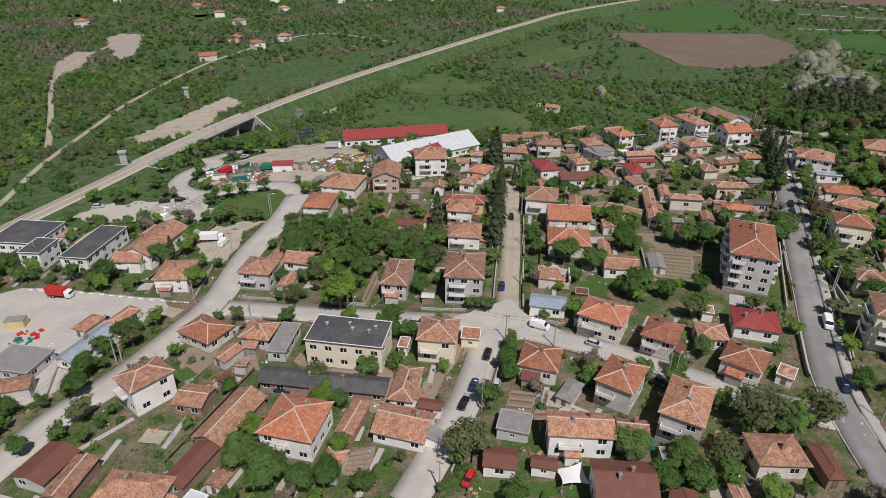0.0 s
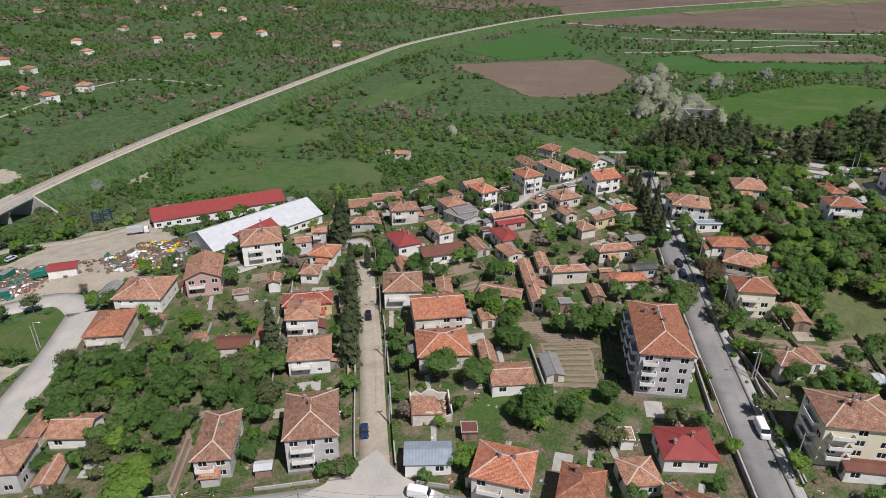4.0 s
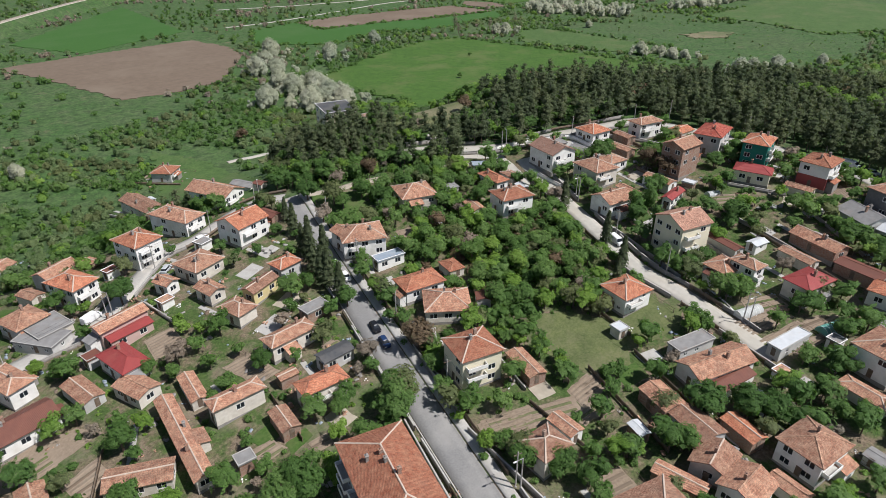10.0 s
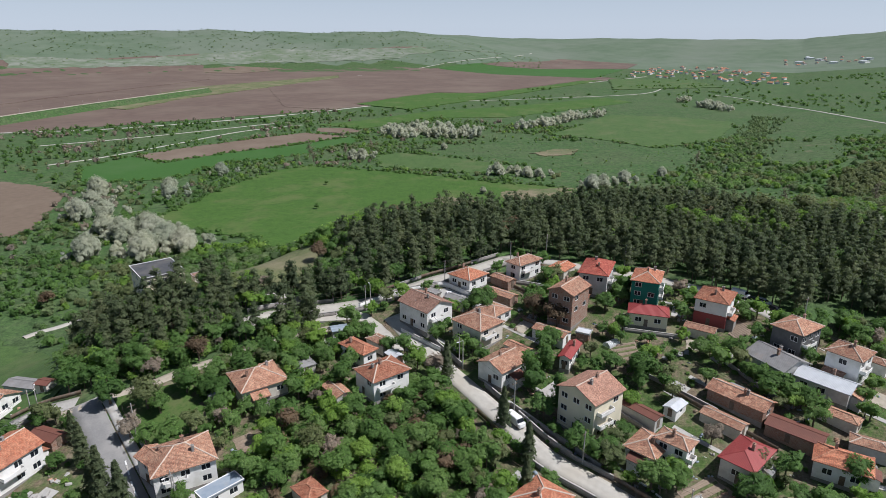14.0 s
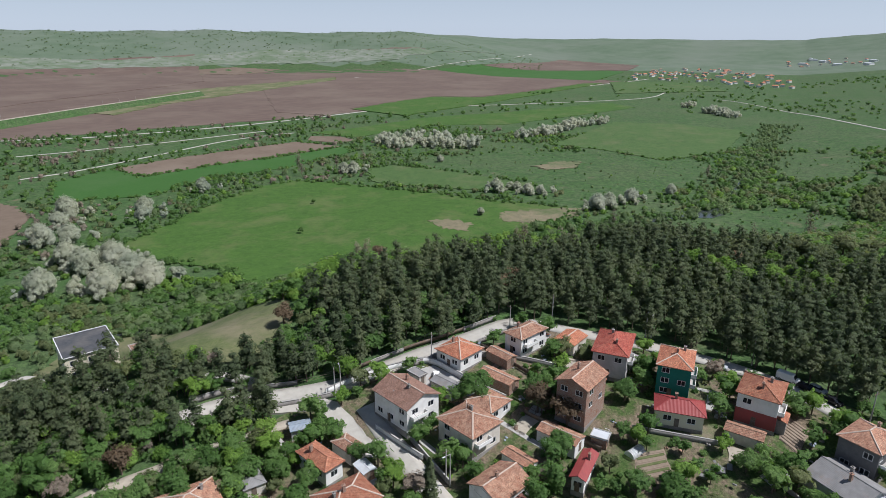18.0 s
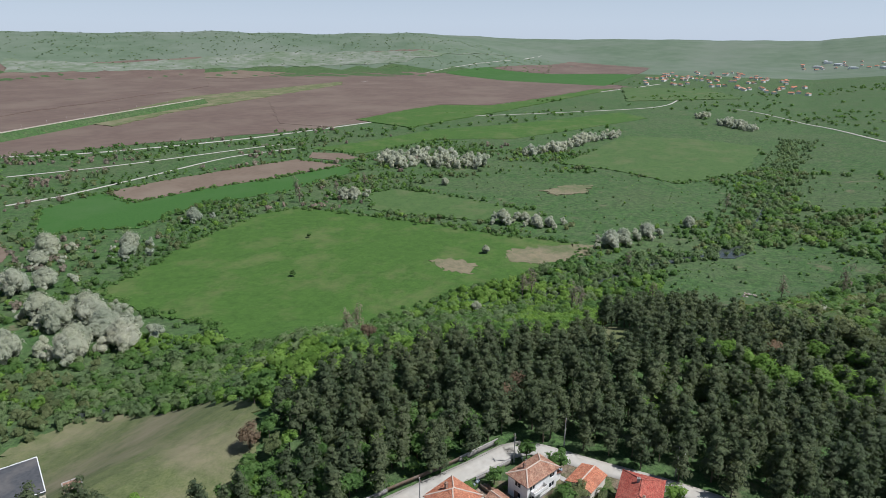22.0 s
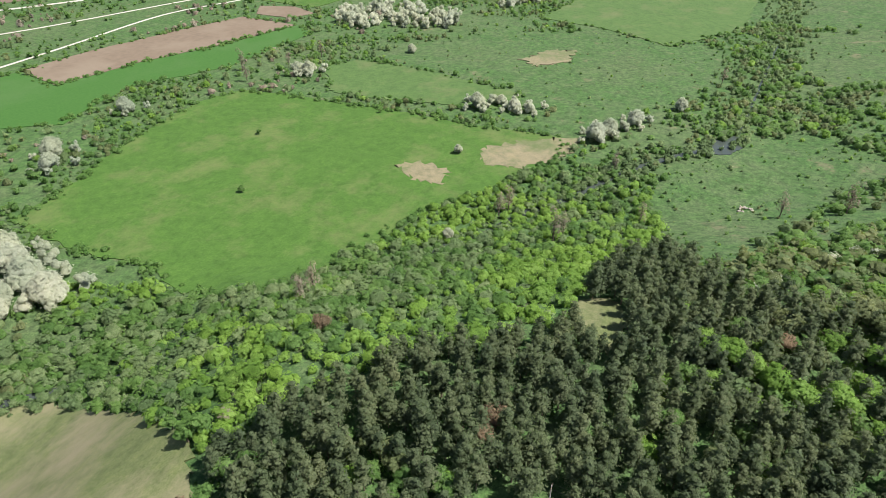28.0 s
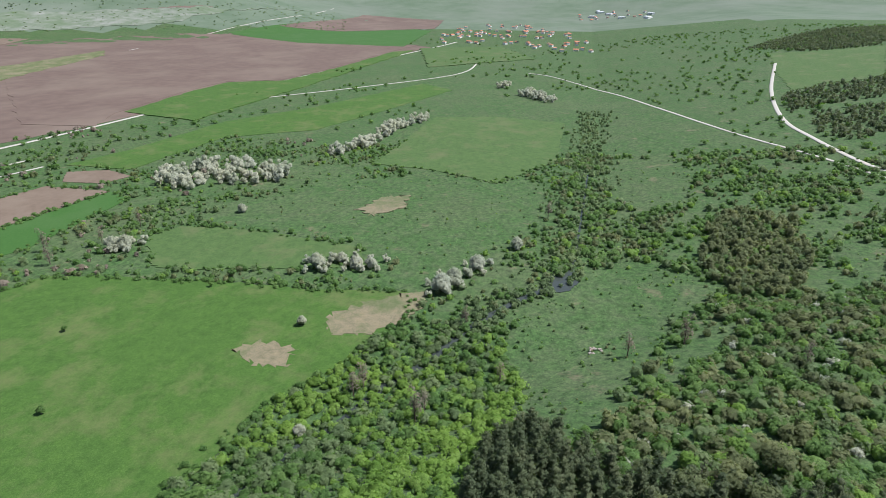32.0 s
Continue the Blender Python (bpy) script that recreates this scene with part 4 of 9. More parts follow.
field("meadow", [(816.5, 389.4), (930.0, 381.0), (1067.1, 376.2), (1085.9, 291.0), (1064.5, 196.6), (869.4, 199.2), (776.5, 250.5), (809.2, 324.0)], "pasture", "pale green pasture beyond willows")
field("ploughed_field", [(466.1, 697.9), (457.2, 642.5), (526.5, 632.1), (596.5, 608.3), (678.6, 591.9), (678.3, 659.9), (613.6, 677.3), (529.0, 694.2)], "soil_brown", "bare brown ploughed strip field", ragged=0.6)
field("crop_field", [(401.1, 687.1), (463.1, 697.1), (456.4, 641.2), (525.4, 630.8), (593.7, 605.6), (678.0, 590.0), (662.6, 560.4), (552.1, 559.2), (516.6, 574.3), (490.5, 590.1), (449.1, 583.9), (411.5, 570.5), (386.7, 601.7), (361.3, 615.2)], "crop_dark", "dark green field of young crop", ragged=0.8)
field("ploughed_field", [(912.5, 2172.4), (1400.7, 2081.0), (1898.6, 1840.5), (2289.9, 1410.1), (2243.1, 981.6), (2015.3, 601.6), (1574.2, 687.2), (1189.2, 765.8), (889.0, 810.5), (691.3, 894.9), (516.5, 968.1), (450.6, 1012.6)], "soil_far", "vast reddish-brown ploughed plain", ragged=6.0)
field("ploughed_field", [(995.5, 831.0), (1185.2, 840.0), (1299.0, 830.7), (1342.0, 736.9), (1555.9, 703.9), (1872.6, 681.0), (2071.7, 645.2), (2032.8, 814.6), (2128.6, 1052.2), (2260.2, 1379.9), (2185.2, 1482.4), (1716.7, 1364.6), (1507.9, 1386.9), (1303.3, 1335.9), (900.0, 900.0), (911.3, 795.1)], "soil_far", "reddish ploughed plain beside the farm road", lift=0.5, ragged=4.0)
field("crop_field", [(744.5, 696.0), (816.0, 672.0), (976.6, 646.2), (1098.2, 570.0), (1359.7, 463.7), (1295.8, 397.6), (1124.0, 450.2), (954.3, 506.5), (890.5, 600.4), (744.5, 620.1)], "crop_green", "long green strip of young crop", ragged=1.5)
field("ploughed_field", [(722.3, 675.0), (738.0, 639.7), (724.0, 603.5), (697.1, 614.8), (693.7, 655.1)], "soil_brown", "small bare brown strip of soil", lift=0.15, ragged=0.8)
field("crop_field", [(2278.5, 1378.9), (2854.6, 1252.4), (3076.4, 1202.2), (2596.5, 735.2), (2010.5, 680.9), (2054.5, 1021.6)], "crop_dark", "dark green crop field in the plain", lift=0.6)
field("ploughed_field", [(174.3, 686.5), (236.8, 689.4), (335.8, 685.9), (342.6, 633.2), (331.7, 593.7), (271.3, 522.0), (233.6, 520.7), (201.0, 528.0), (191.4, 604.0)], "soil_brown", "bare brown ploughed field")
field("crop_field", [(212.4, 784.4), (388.2, 951.4), (368.1, 827.2), (355.4, 734.7), (240.7, 699.8)], "crop_dark", "dark green crop field")
field("meadow", [(-77.1, 376.5), (-68.0, 409.2), (-0.5, 397.7), (41.2, 374.0), (31.7, 341.7), (-45.8, 347.5), (-68.1, 327.6)], "pasture", "grassy meadow with a track", keep=False)
field("dry_meadow", [(198.5, 368.5), (223.9, 372.9), (243.0, 372.0), (254.0, 357.0), (254.0, 310.0), (246.0, 276.0), (234.8, 262.9), (218.7, 251.8), (209.2, 251.0), (194.4, 268.7), (192.6, 329.8)], "dry_grass", "dry grassy clearing by the pine wood")
field("reed_bed", [(461.8, 347.9), (473.1, 337.4), (470.3, 319.3), (455.2, 311.6), (450.2, 328.3)], "reeds", "patch of dry straw-coloured reeds", lift=0.2, ragged=3.2)
field("reed_bed", [(503.2, 313.1), (525.8, 296.4), (543.0, 272.8), (543.8, 262.1), (510.7, 265.7), (488.1, 288.4), (487.4, 302.3)], "reeds", "strip of dry straw-coloured reeds", lift=0.2, ragged=3.2)
field("reed_bed", [(680.6, 357.2), (714.0, 342.7), (726.3, 322.7), (691.9, 318.5), (668.0, 338.2)], "reeds", "patch of dry straw-coloured reeds", lift=0.2, ragged=3.2)
field("meadow", [(1687.8, -201.1), (1673.5, -292.4), (1686.5, -416.6), (1335.9, -284.5), (1295.9, -240.8), (1236.8, -124.4), (1409.2, -148.2)], "pasture", "bright meadow on the wooded hill", ragged=4.0)
field("yard", [(-141.2, 151.4), (-126.5, 160.0), (-113.8, 158.8), (-80.2, 151.9), (-76.8, 147.4), (-82.2, 139.3), (-89.8, 113.3), (-95.2, 107.8), (-108.5, 108.1)], "old_asphalt", "worn asphalt market yard with parked lorries", lift=0.08, ragged=0.4)
field("yard", [(-101.9, 242.6), (-99.5, 257.0), (-89.1, 273.3), (-73.8, 298.7), (-52.4, 306.8), (-37.8, 282.2), (-33.4, 255.9), (-45.4, 245.3), (-69.3, 235.7), (-87.3, 233.9)], "dirt_road", "dusty storage yard by the sheds", lift=0.08)
field("yard", [(-138.4, 210.0), (-132.2, 221.5), (-111.8, 222.5), (-97.0, 226.0), (-86.0, 215.4), (-88.0, 203.4), (-107.6, 206.0), (-127.7, 205.5)], "chalk_road", "pale rubble and concrete slabs on waste ground", lift=0.08)
field("yard", [(-85.9, 196.6), (-69.6, 203.1), (-62.3, 202.7), (-66.3, 198.3), (-85.8, 193.6)], "dirt_road", "pale gravel verge", lift=0.08)
field("lawn", [(-82.2, 207.1), (-83.8, 222.4), (-63.3, 229.5), (-57.5, 223.6), (-62.1, 206.0), (-69.9, 204.0)], "lawn", "green grass verge inside the road bend", lift=0.06)
field("waste_ground", [(-168.1, 314.5), (-161.9, 361.9), (-145.5, 418.0), (-131.7, 407.1), (-139.1, 328.0), (-152.6, 303.3)], "dirt_road", "pale bare earth by the railway", lift=0.08)
field("yard", [(-86.6, 194.4), (-69.6, 196.4), (-67.6, 184.0), (-69.3, 172.8), (-76.2, 173.8)], "dirt_road", "gravel yard with parked white trucks", lift=0.1, ragged=0.5)
field("yard", [(15.9, 145.0), (19.6, 147.2), (23.5, 138.3), (31.5, 130.1), (17.9, 127.3), (11.0, 131.8), (4.0, 139.6)], "old_asphalt", "broad worn street corner", lift=0.14, keep=False, ragged=0.4)
field("road_apron", [(199.6, 240.5), (209.1, 229.8), (209.6, 225.0), (205.0, 214.1), (200.5, 203.4), (198.5, 209.5), (202.8, 219.5), (205.5, 227.5), (199.0, 236.5)], "chalk_road", "pale open corner where two streets meet", 0.16, None, True, 0.3)
field("courtyard", [(222.0, 216.6), (226.8, 214.6), (231.6, 210.6), (229.0, 196.9), (227.2, 190.4), (222.6, 194.8), (222.0, 203.0)], "concrete", "paved courtyard behind white walls", 0.12, None, True, 0.1)
field("terrace", [(223.5, 205.9), (226.1, 202.6), (225.0, 196.6), (221.5, 197.2), (221.6, 203.3)], "tile_old", "red tiled terrace in a courtyard", 0.2, None, False, 0.05)
field("dry_meadow", [(148.9, 168.0), (154.7, 160.0), (158.0, 152.5), (150.0, 144.5), (145.7, 140.8), (139.0, 149.0), (138.4, 160.4)], "dry_grass", "open weedy plot with dry grass", 0.05, None, True, 0.6)
field("yard", [(-326.7, 629.8), (-323.5, 655.4), (-298.5, 650.2), (-272.6, 570.9), (-261.3, 528.6), (-279.0, 541.4)], "rubble", "pale ruined foundations on waste ground", lift=0.1, ragged=2.0)
field("yard", [(-281.6, 447.4), (-313.9, 517.7), (-321.5, 563.6), (-307.0, 564.3), (-291.4, 518.6), (-279.9, 464.5)], "rubble", "pale concrete remains beside a track", lift=0.1, ragged=2.0)
field("waste_ground", [(-78.8, 376.4), (-82.8, 430.5), (-75.9, 441.7), (-66.5, 412.0), (-66.7, 376.8)], "rubble", "white rocky scar on the embankment", lift=0.3, ragged=2.0)
field("meadow", [(169.2, 419.5), (179.6, 385.8), (180.3, 349.9), (151.8, 284.1), (142.2, 272.3), (134.1, 268.8), (134.6, 290.4), (143.4, 359.3)], "pasture", "open grassy slope beside the pines")
field("meadow", [(146.4, 256.0), (155.1, 252.0), (161.5, 244.2), (157.7, 234.9), (149.7, 231.0), (143.4, 235.5), (142.0, 243.9)], "lawn", "bright green grassy plot below the footpath")
field("dry_meadow", [(165.1, 155.1), (171.9, 152.7), (171.6, 144.7), (167.6, 138.4), (158.0, 142.1), (150.8, 145.2), (152.8, 151.5)], "dry_grass", "open dry grassy plot by the street", keep=True)
WATER = [[(240.8, 377.0), (253.5, 366.7), (266.8, 348.2), (276.2, 326.6), (282.7, 300.5), (294.2, 288.1), (317.7, 288.0), (358.6, 290.3), (397.1, 282.7)], [(397.1, 282.7), (416.0, 272.5), (446.6, 261.5), (472.3, 246.1), (509.0, 231.0), (545.9, 208.4), (572.6, 187.3), (595.2, 177.0), (634.5, 174.9), (707.0, 171.5), (823.1, 166.9), (1144.0, 158.9)]]
PINES_A = [(224.2, 226.6), (242.5, 214.1), (260.3, 205.8), (265.5, 187.7), (268.0, 161.0), (267.7, 132.3), (262.5, 113.7), (272.0, 110.0), (264.0, 60.0), (330.0, 35.0), (372.0, 75.0), (368.0, 130.0), (368.3, 161.7), (384.3, 176.3), (406.7, 190.0), (383.4, 206.8), (322.9, 204.7), (305.7, 220.0), (289.7, 242.6), (269.0, 253.0), (251.3, 262.8), (240.8, 263.3)]
PINES_B = [(173.3, 380.4), (195.9, 387.8), (207.5, 395.1), (218.3, 391.0), (225.4, 383.6), (231.7, 355.8), (192.8, 262.6), (203.5, 255.8), (213.4, 245.0), (207.6, 232.4), (199.9, 233.2), (189.0, 237.6), (178.0, 245.8), (166.1, 255.0), (155.6, 267.3), (144.6, 299.2)]
GRASSY = [(186.8, 426.0), (193.7, 390.2), (169.9, 298.1), (149.7, 263.3), (141.0, 256.7), (132.8, 261.6), (147.0, 340.6)]
PINES_C = [(118, 292), (150, 268), (182, 253), (208, 232), (226, 226), (232, 238), (212, 250), (196, 260), (172, 285), (140, 306)]
ORCHARD = [(-53.8, 170.4), (-51.1, 193.1), (-36.5, 201.3), (-15.7, 194.3), (-2.8, 185.1), (-1.7, 170.9), (-10.3, 164.9), (-23.5, 158.9), (-37.2, 159.5)]
MIXED = [(301.9, 186.3), (318.3, 178.4), (336.7, 170.6), (362.8, 151.1), (397.5, 121.1), (420.3, 94.3), (419.8, 48.5), (312.5, 89.5), (285.5, 183.8)]
GROVE = [(151.7, 289.8), (156.7, 269.1), (167.6, 257.1), (178.8, 246.7), (193.0, 236.0), (198.2, 231.8), (187.0, 223.6), (180.0, 228.7), (177.4, 236.2), (170.0, 241.8), (164.5, 233.5), (156.5, 225.3), (134.7, 251.8)]
CLEAR = [(443.7, 221.7), (562.1, 197.0), (604.8, 159.7), (598.2, 105.1), (574.9, 89.7), (536.7, 120.1), (469.6, 143.9), (405.4, 166.6), (403.2, 191.1)]
DENSE = [(392.4, 253.9), (487.7, 264.0), (570.0, 244.5), (693.3, 197.0), (848.2, 197.0), (869.3, 26.4), (566.4, 50.1), (351.2, 99.7), (365.9, 148.8), (395.3, 190.2), (401.9, 231.9)]
PALE = [(328.6, 551.7), (298.7, 518.9), (275.9, 422.9), (292.1, 427.1), (300.6, 454.1), (285.6, 455.3), (287.9, 474.2), (295.7, 442.1), (270.1, 418.0), (289.7, 408.7), (311.8, 512.1), (344.0, 567.1), (366.1, 517.7), (378.0, 532.8), (254.0, 440.8), (445.8, 551.1), (735.4, 569.2), (716.9, 555.8), (714.0, 536.9), (706.2, 531.9), (760.4, 547.6), (742.9, 521.9), (731.3, 499.9), (767.7, 514.1), (735.9, 478.9), (765.7, 476.0), (749.0, 461.9), (654.2, 446.3), (564.3, 499.0), (566.0, 490.0), (576.4, 330.7), (570.7, 318.3), (564.7, 343.2), (572.9, 308.4), (548.9, 255.6), (560.4, 250.0), (582.7, 238.4), (625.5, 216.5), (492.7, 322.7), (406.2, 285.8), (853.3, 437.7), (883.0, 421.4), (905.0, 418.0), (945.8, 412.9), (974.5, 414.7), (1000.0, 404.0), (1032.6, 392.1), (1266.1, 267.6), (1221.6, 228.0), (1345.8, 314.9), (1240.0, 246.0)]
BARE = [(315.3, 298.0), (437.5, 273.0), (420.0, 239.0), (511.7, 233.9), (487.1, 148.6), (494.7, 122.0), (456.3, 207.4), (694.4, 198.3), (549.7, 542.4), (572.1, 514.1), (607.4, 508.0), (531.8, 522.0), (458.1, 81.3), (326.0, 301.0), (443.0, 270.0), (428.0, 237.0)]

# ---- houses ----
house(-29.6, 96.4, 12.1, 12.2, -13, 6.0, "hip", "new", "white", 2, 2, 1)
house(-66.4, 109.4, 8.4, 10.5, -40, 7.5, "hip", "old", "white", 2, 1, 1)
house(-55.0, 107.0, 7.4, 7.2, -10, 3.0, "gable", "old", "brick", 1, 0, 0, name="shed", category="shed", over=0.3, pitch=16)
house(-44.7, 100.1, 7.8, 16.2, -20, 3.2, "gable", "old", "brick", 1, 2, 0)
house(-48.6, 87.4, 5.4, 11.5, -20, 3.0, "gable", "brown", "brick", 1, 0, 0, name="shed", category="shed", over=0.3, pitch=16)
house(-77.7, 88.1, 8.0, 9.5, -17, 3.0, "gable", "brown", "grey", 1, 0, 0, name="shed", category="shed", over=0.3, pitch=16)
house(-71.0, 84.6, 5.2, 10.5, -8, 3.0, "gable", "old", "brick", 1, 0, 0, name="shed", category="shed", over=0.3, pitch=16)
house(-56.8, 80.9, 13.1, 6.9, -8, 4.0, "hip", "old", "grey", 1, 2, 0)
house(-60.8, 131.9, 11.6, 9.2, -29, 3.6, "hip", "new", "beige", 1, 2, 0)
house(-46.3, 130.8, 8.3, 8.2, -10, 3.6, "hip", "old", "grey", 1, 1, 0)
house(-39.5, 128.2, 5.0, 12.5, -7, 2.8, "flat", "grey", "grey", 1, 0, 0, name="shed", category="shed", over=0.3, pitch=16)
school = house(-22.1, 123.7, 19.2, 10.9, -9, 7.5, "flat", "dark", "cream", 2, 0, 0, name="building", category="building")
for vx, vy in ((-6.0, 1.5), (-0.5, 2.5), (0.8, 0.5), (5.0, 0.2), (6.2, 2.0)):
    part("roof_vent", shared("roof_vent", lambda: stack("roof_vent", [(0.25, 0.25, 0.0), (0.25, 0.25, 0.6), (0.4, 0.4, 0.62), (0.36, 0.36, 0.78)], "concrete")), school, at=pose(vx, vy, 7.78))
house(-0.3, 124.8, 9.9, 10.3, -7, 7.0, "hip", "old", "cream", 2, 2, 1)
house(-7.5, 109.1, 5.9, 12.1, -10, 3.6, "hip", "old", "white", 1, 1, 0)
house(-26.6, 111.6, 30.1, 6.2, -8, 2.8, "gable", "dark", "brick", 1, 2, 0)
house(-7.3, 96.9, 11.8, 9.2, -16, 3.4, "gable", "old", "white", 1, 2, 0)
house(-1.9, 102.9, 5.5, 3.3, -10, 2.8, "gable", "brown", "white", 1, 0, 0, name="shed", category="shed", over=0.3, pitch=16)
house(23.5, 115.1, 9.4, 9.4, -17, 4.6, "hip", "new", "beige", 1, 1, 0)
house(39.6, 105.6, 8.7, 10.9, -34, 6.4, "hip", "new", "grey", 2, 2, 1)
house(50.3, 96.0, 9.0, 13.3, -30, 7.0, "hip", "old", "grey", 2, 2, 1)
house(27.9, 91.6, 13.2, 7.1, -4, 6.0, "gable", "old", "white", 2, 2, 1)
house(38.1, 91.1, 6.3, 4.7, -7, 5.0, "gable", "old", "white", 1, 1, 0)
house(12.0, 87.1, 6.7, 5.6, -9, 2.8, "gable", "brown", "white", 1, 0, 0, name="shed", category="shed", over=0.3, pitch=16)
house(20.3, 85.5, 5.2, 3.2, -12, 2.6, "gable", "brown", "white", 1, 0, 0, name="shed", category="shed", over=0.3, pitch=16)
house(33.3, 78.5, 11.3, 8.9, -4, 5.0, "gable", "brown", "white", 1, 2, 0)
house(63.8, 85.2, 9.8, 8.2, -2, 4.0, "hip", "old", "beige", 1, 1, 0)
house(69.4, 112.3, 9.3, 9.6, -37, 4.4, "hip", "new", "beige", 1, 1, 0)
house(78.0, 126.9, 11.0, 9.3, -16, 3.8, "hip", "crimson", "white", 1, 2, 0)
house(66.1, 123.6, 7.4, 7.3, -10, 3.2, "hip", "old", "beige", 1, 0, 0, name="shed", category="shed", over=0.3, pitch=16)
house(53.5, 121.9, 8.4, 9.5, -31, 5.4, "hip", "new", "grey", 2, 1, 1)
house(41.5, 129.9, 11.6, 10.0, -29, 6.2, "hip", "new", "beige", 2, 2, 1)
house(29.0, 139.9, 9.7, 6.5, -12, 3.2, "gable", "blue", "white", 1, 0, 0, name="shed", category="shed", over=0.3, pitch=16)
block = house(87.3, 154.0, 12.3, 22.8, -22, 11.2, "hip", "new", "grey", 4, 4, 0)
balconies(block, 12.3, 22.8, 11.2, 4, ((0, -3.4, 3.2, 1.1), (1, -7.5, 3.0, 1.2), (3, -7.0, 4.2, 1.3), (3, -0.5, 4.2, 1.3), (3, 6.0, 4.2, 1.3)))
house(7.1, 152.1, 11.2, 14.7, -5, 9.0, "hip", "old", "grey", 3, 2, 1)
house(-12.3, 155.7, 8.0, 15.1, -7, 5.4, "hip", "old", "grey", 2, 2, 1)
house(-53.9, 160.3, 10.0, 10.0, -8, 5.8, "hip", "old", "grey", 2, 2, 1)
house(-43.4, 169.3, 9.4, 8.3, -12, 3.4, "gable", "old", "white", 1, 1, 0)
house(-79.0, 160.5, 10.3, 11.7, 2, 5.0, "hip", "old", "white", 2, 2, 1)
house(-93.1, 179.9, 10.9, 21.5, -13, 5.6, "gable", "old", "white", 1, 2, 0)
house(-97.3, 170.2, 9.3, 7.3, 0, 4.5, "gable", "old", "white", 2, 1, 1)
house(-141.8, 190.2, 17.1, 16.8, -5, 4.0, "flat", "dark", "white", 1, 0, 0, name="building", category="building")
house(-112.5, 178.8, 9.4, 22.6, -7, 5.5, "flat", "dark", "white", 2, 0, 0, name="building", category="building")
house(-128.3, 174.8, 7.3, 10.2, -4, 6.5, "flat", "dark", "white", 2, 1, 0)
house(-89.6, 127.4, 6.1, 15.4, -19, 2.8, "gable", "blue", "white", 1, 2, 0)
house(-86.1, 139.4, 4.4, 9.7, -21, 3.0, "hip", "old", "grey", 1, 0, 0, name="shed", category="shed", over=0.3, pitch=16)
house(-103.4, 121.6, 12.1, 9.7, -10, 2.8, "flat", "grey", "grey", 1, 0, 0, name="building", category="building")
house(-99.9, 112.0, 9.4, 5.5, 17, 3.0, "gable", "old", "grey", 1, 0, 0, name="shed", category="shed", over=0.3, pitch=16)
house(-44.2, 209.4, 10.5, 13.6, -6, 5.0, "hip", "new", "beige", 2, 2, 1)
house(-38.2, 227.5, 14.4, 14.4, -13, 5.0, "hip", "old", "white", 2, 2, 1)
house(-21.6, 233.1, 11.1, 15.3, -0, 6.5, "gable", "old", "pink", 2, 2, 1)
house(-4.5, 248.1, 13.9, 13.2, 4, 8.0, "hip", "old", "white", 3, 2, 1)
house(-23.7, 307.8, 53.2, 14.3, 13, 4.6, "gable", "crimson", "white", 1, 0, 0, name="building", category="building")
house(-6.6, 269.3, 45.7, 20.1, 33, 4.6, "gable", "whitemetal", "white", 1, 0, 0, name="building", category="building")
house(-7.2, 262.4, 17.9, 12.5, 44, 4.0, "gable", "crimson", "grey", 1, 2, 0)
house(8.0, 182.1, 11.0, 10.8, -6, 4.8, "hip", "old", "white", 2, 2, 1)
house(7.3, 199.7, 9.3, 11.3, -9, 5.8, "hip", "old", "white", 2, 2, 1)
house(42.8, 189.4, 14.4, 12.7, -5, 5.4, "gable", "new", "beige", 2, 2, 1)
house(36.2, 204.9, 11.7, 12.1, -10, 5.8, "hip", "old", "white", 2, 2, 1)
house(40.3, 173.7, 13.3, 12.4, -8, 4.6, "hip", "new", "beige", 1, 2, 0)
house(52.9, 158.4, 10.2, 8.7, -9, 3.2, "gable", "old", "white", 1, 0, 0, name="shed", category="shed", over=0.3, pitch=16)
house(70.9, 391.8, 8.8, 7.2, -25, 3.0, "gable", "old", "beige", 1, 0, 0, name="shed", category="shed", over=0.3, pitch=16)
house(72.5, 322.1, 11.5, 7.1, 30, 2.8, "gable", "old", "beige", 1, 0, 0, name="shed", category="shed", over=0.3, pitch=16)
house(65.7, 261.4, 8.6, 9.0, 14, 4.2, "hip", "old", "grey", 1, 1, 0)
house(79.0, 265.1, 8.0, 11.2, 18, 6.2, "hip", "new", "white", 2, 1, 1)
house(80.5, 283.1, 10.6, 8.1, 19, 4.0, "gable", "old", "grey", 1, 1, 0)
house(80.3, 240.1, 12.6, 4.9, 8, 4.6, "gable", "old", "pink", 1, 1, 0)
house(98.6, 268.8, 9.2, 10.8, 12, 7.6, "hip", "new", "white", 3, 2, 1)
house(127.9, 338.5, 8.6, 20.1, 5, 4.6, "gable", "old", "beige", 2, 2, 1)
house(115.0, 278.2, 8.5, 15.8, 17, 6.2, "hip", "old", "white", 2, 2, 1)
house(156.2, 377.9, 10.7, 10.2, 38, 4.5, "hip", "new", "grey", 2, 2, 1)
house(134.6, 290.1, 10.2, 17.5, 18, 5.8, "gable", "old", "white", 2, 2, 1)
house(122.7, 253.2, 11.4, 10.3, 9, 6.0, "gable", "new", "white", 2, 2, 1)
house(105.0, 247.4, 10.0, 9.7, 12, 4.0, "hip", "old", "beige", 1, 2, 0)
house(95.3, 246.7, 4.7, 5.5, 15, 3.6, "gable", "old", "white", 1, 1, 0)
house(101.0, 235.0, 5.3, 7.1, 6, 3.4, "gable", "old", "beige", 1, 1, 0)
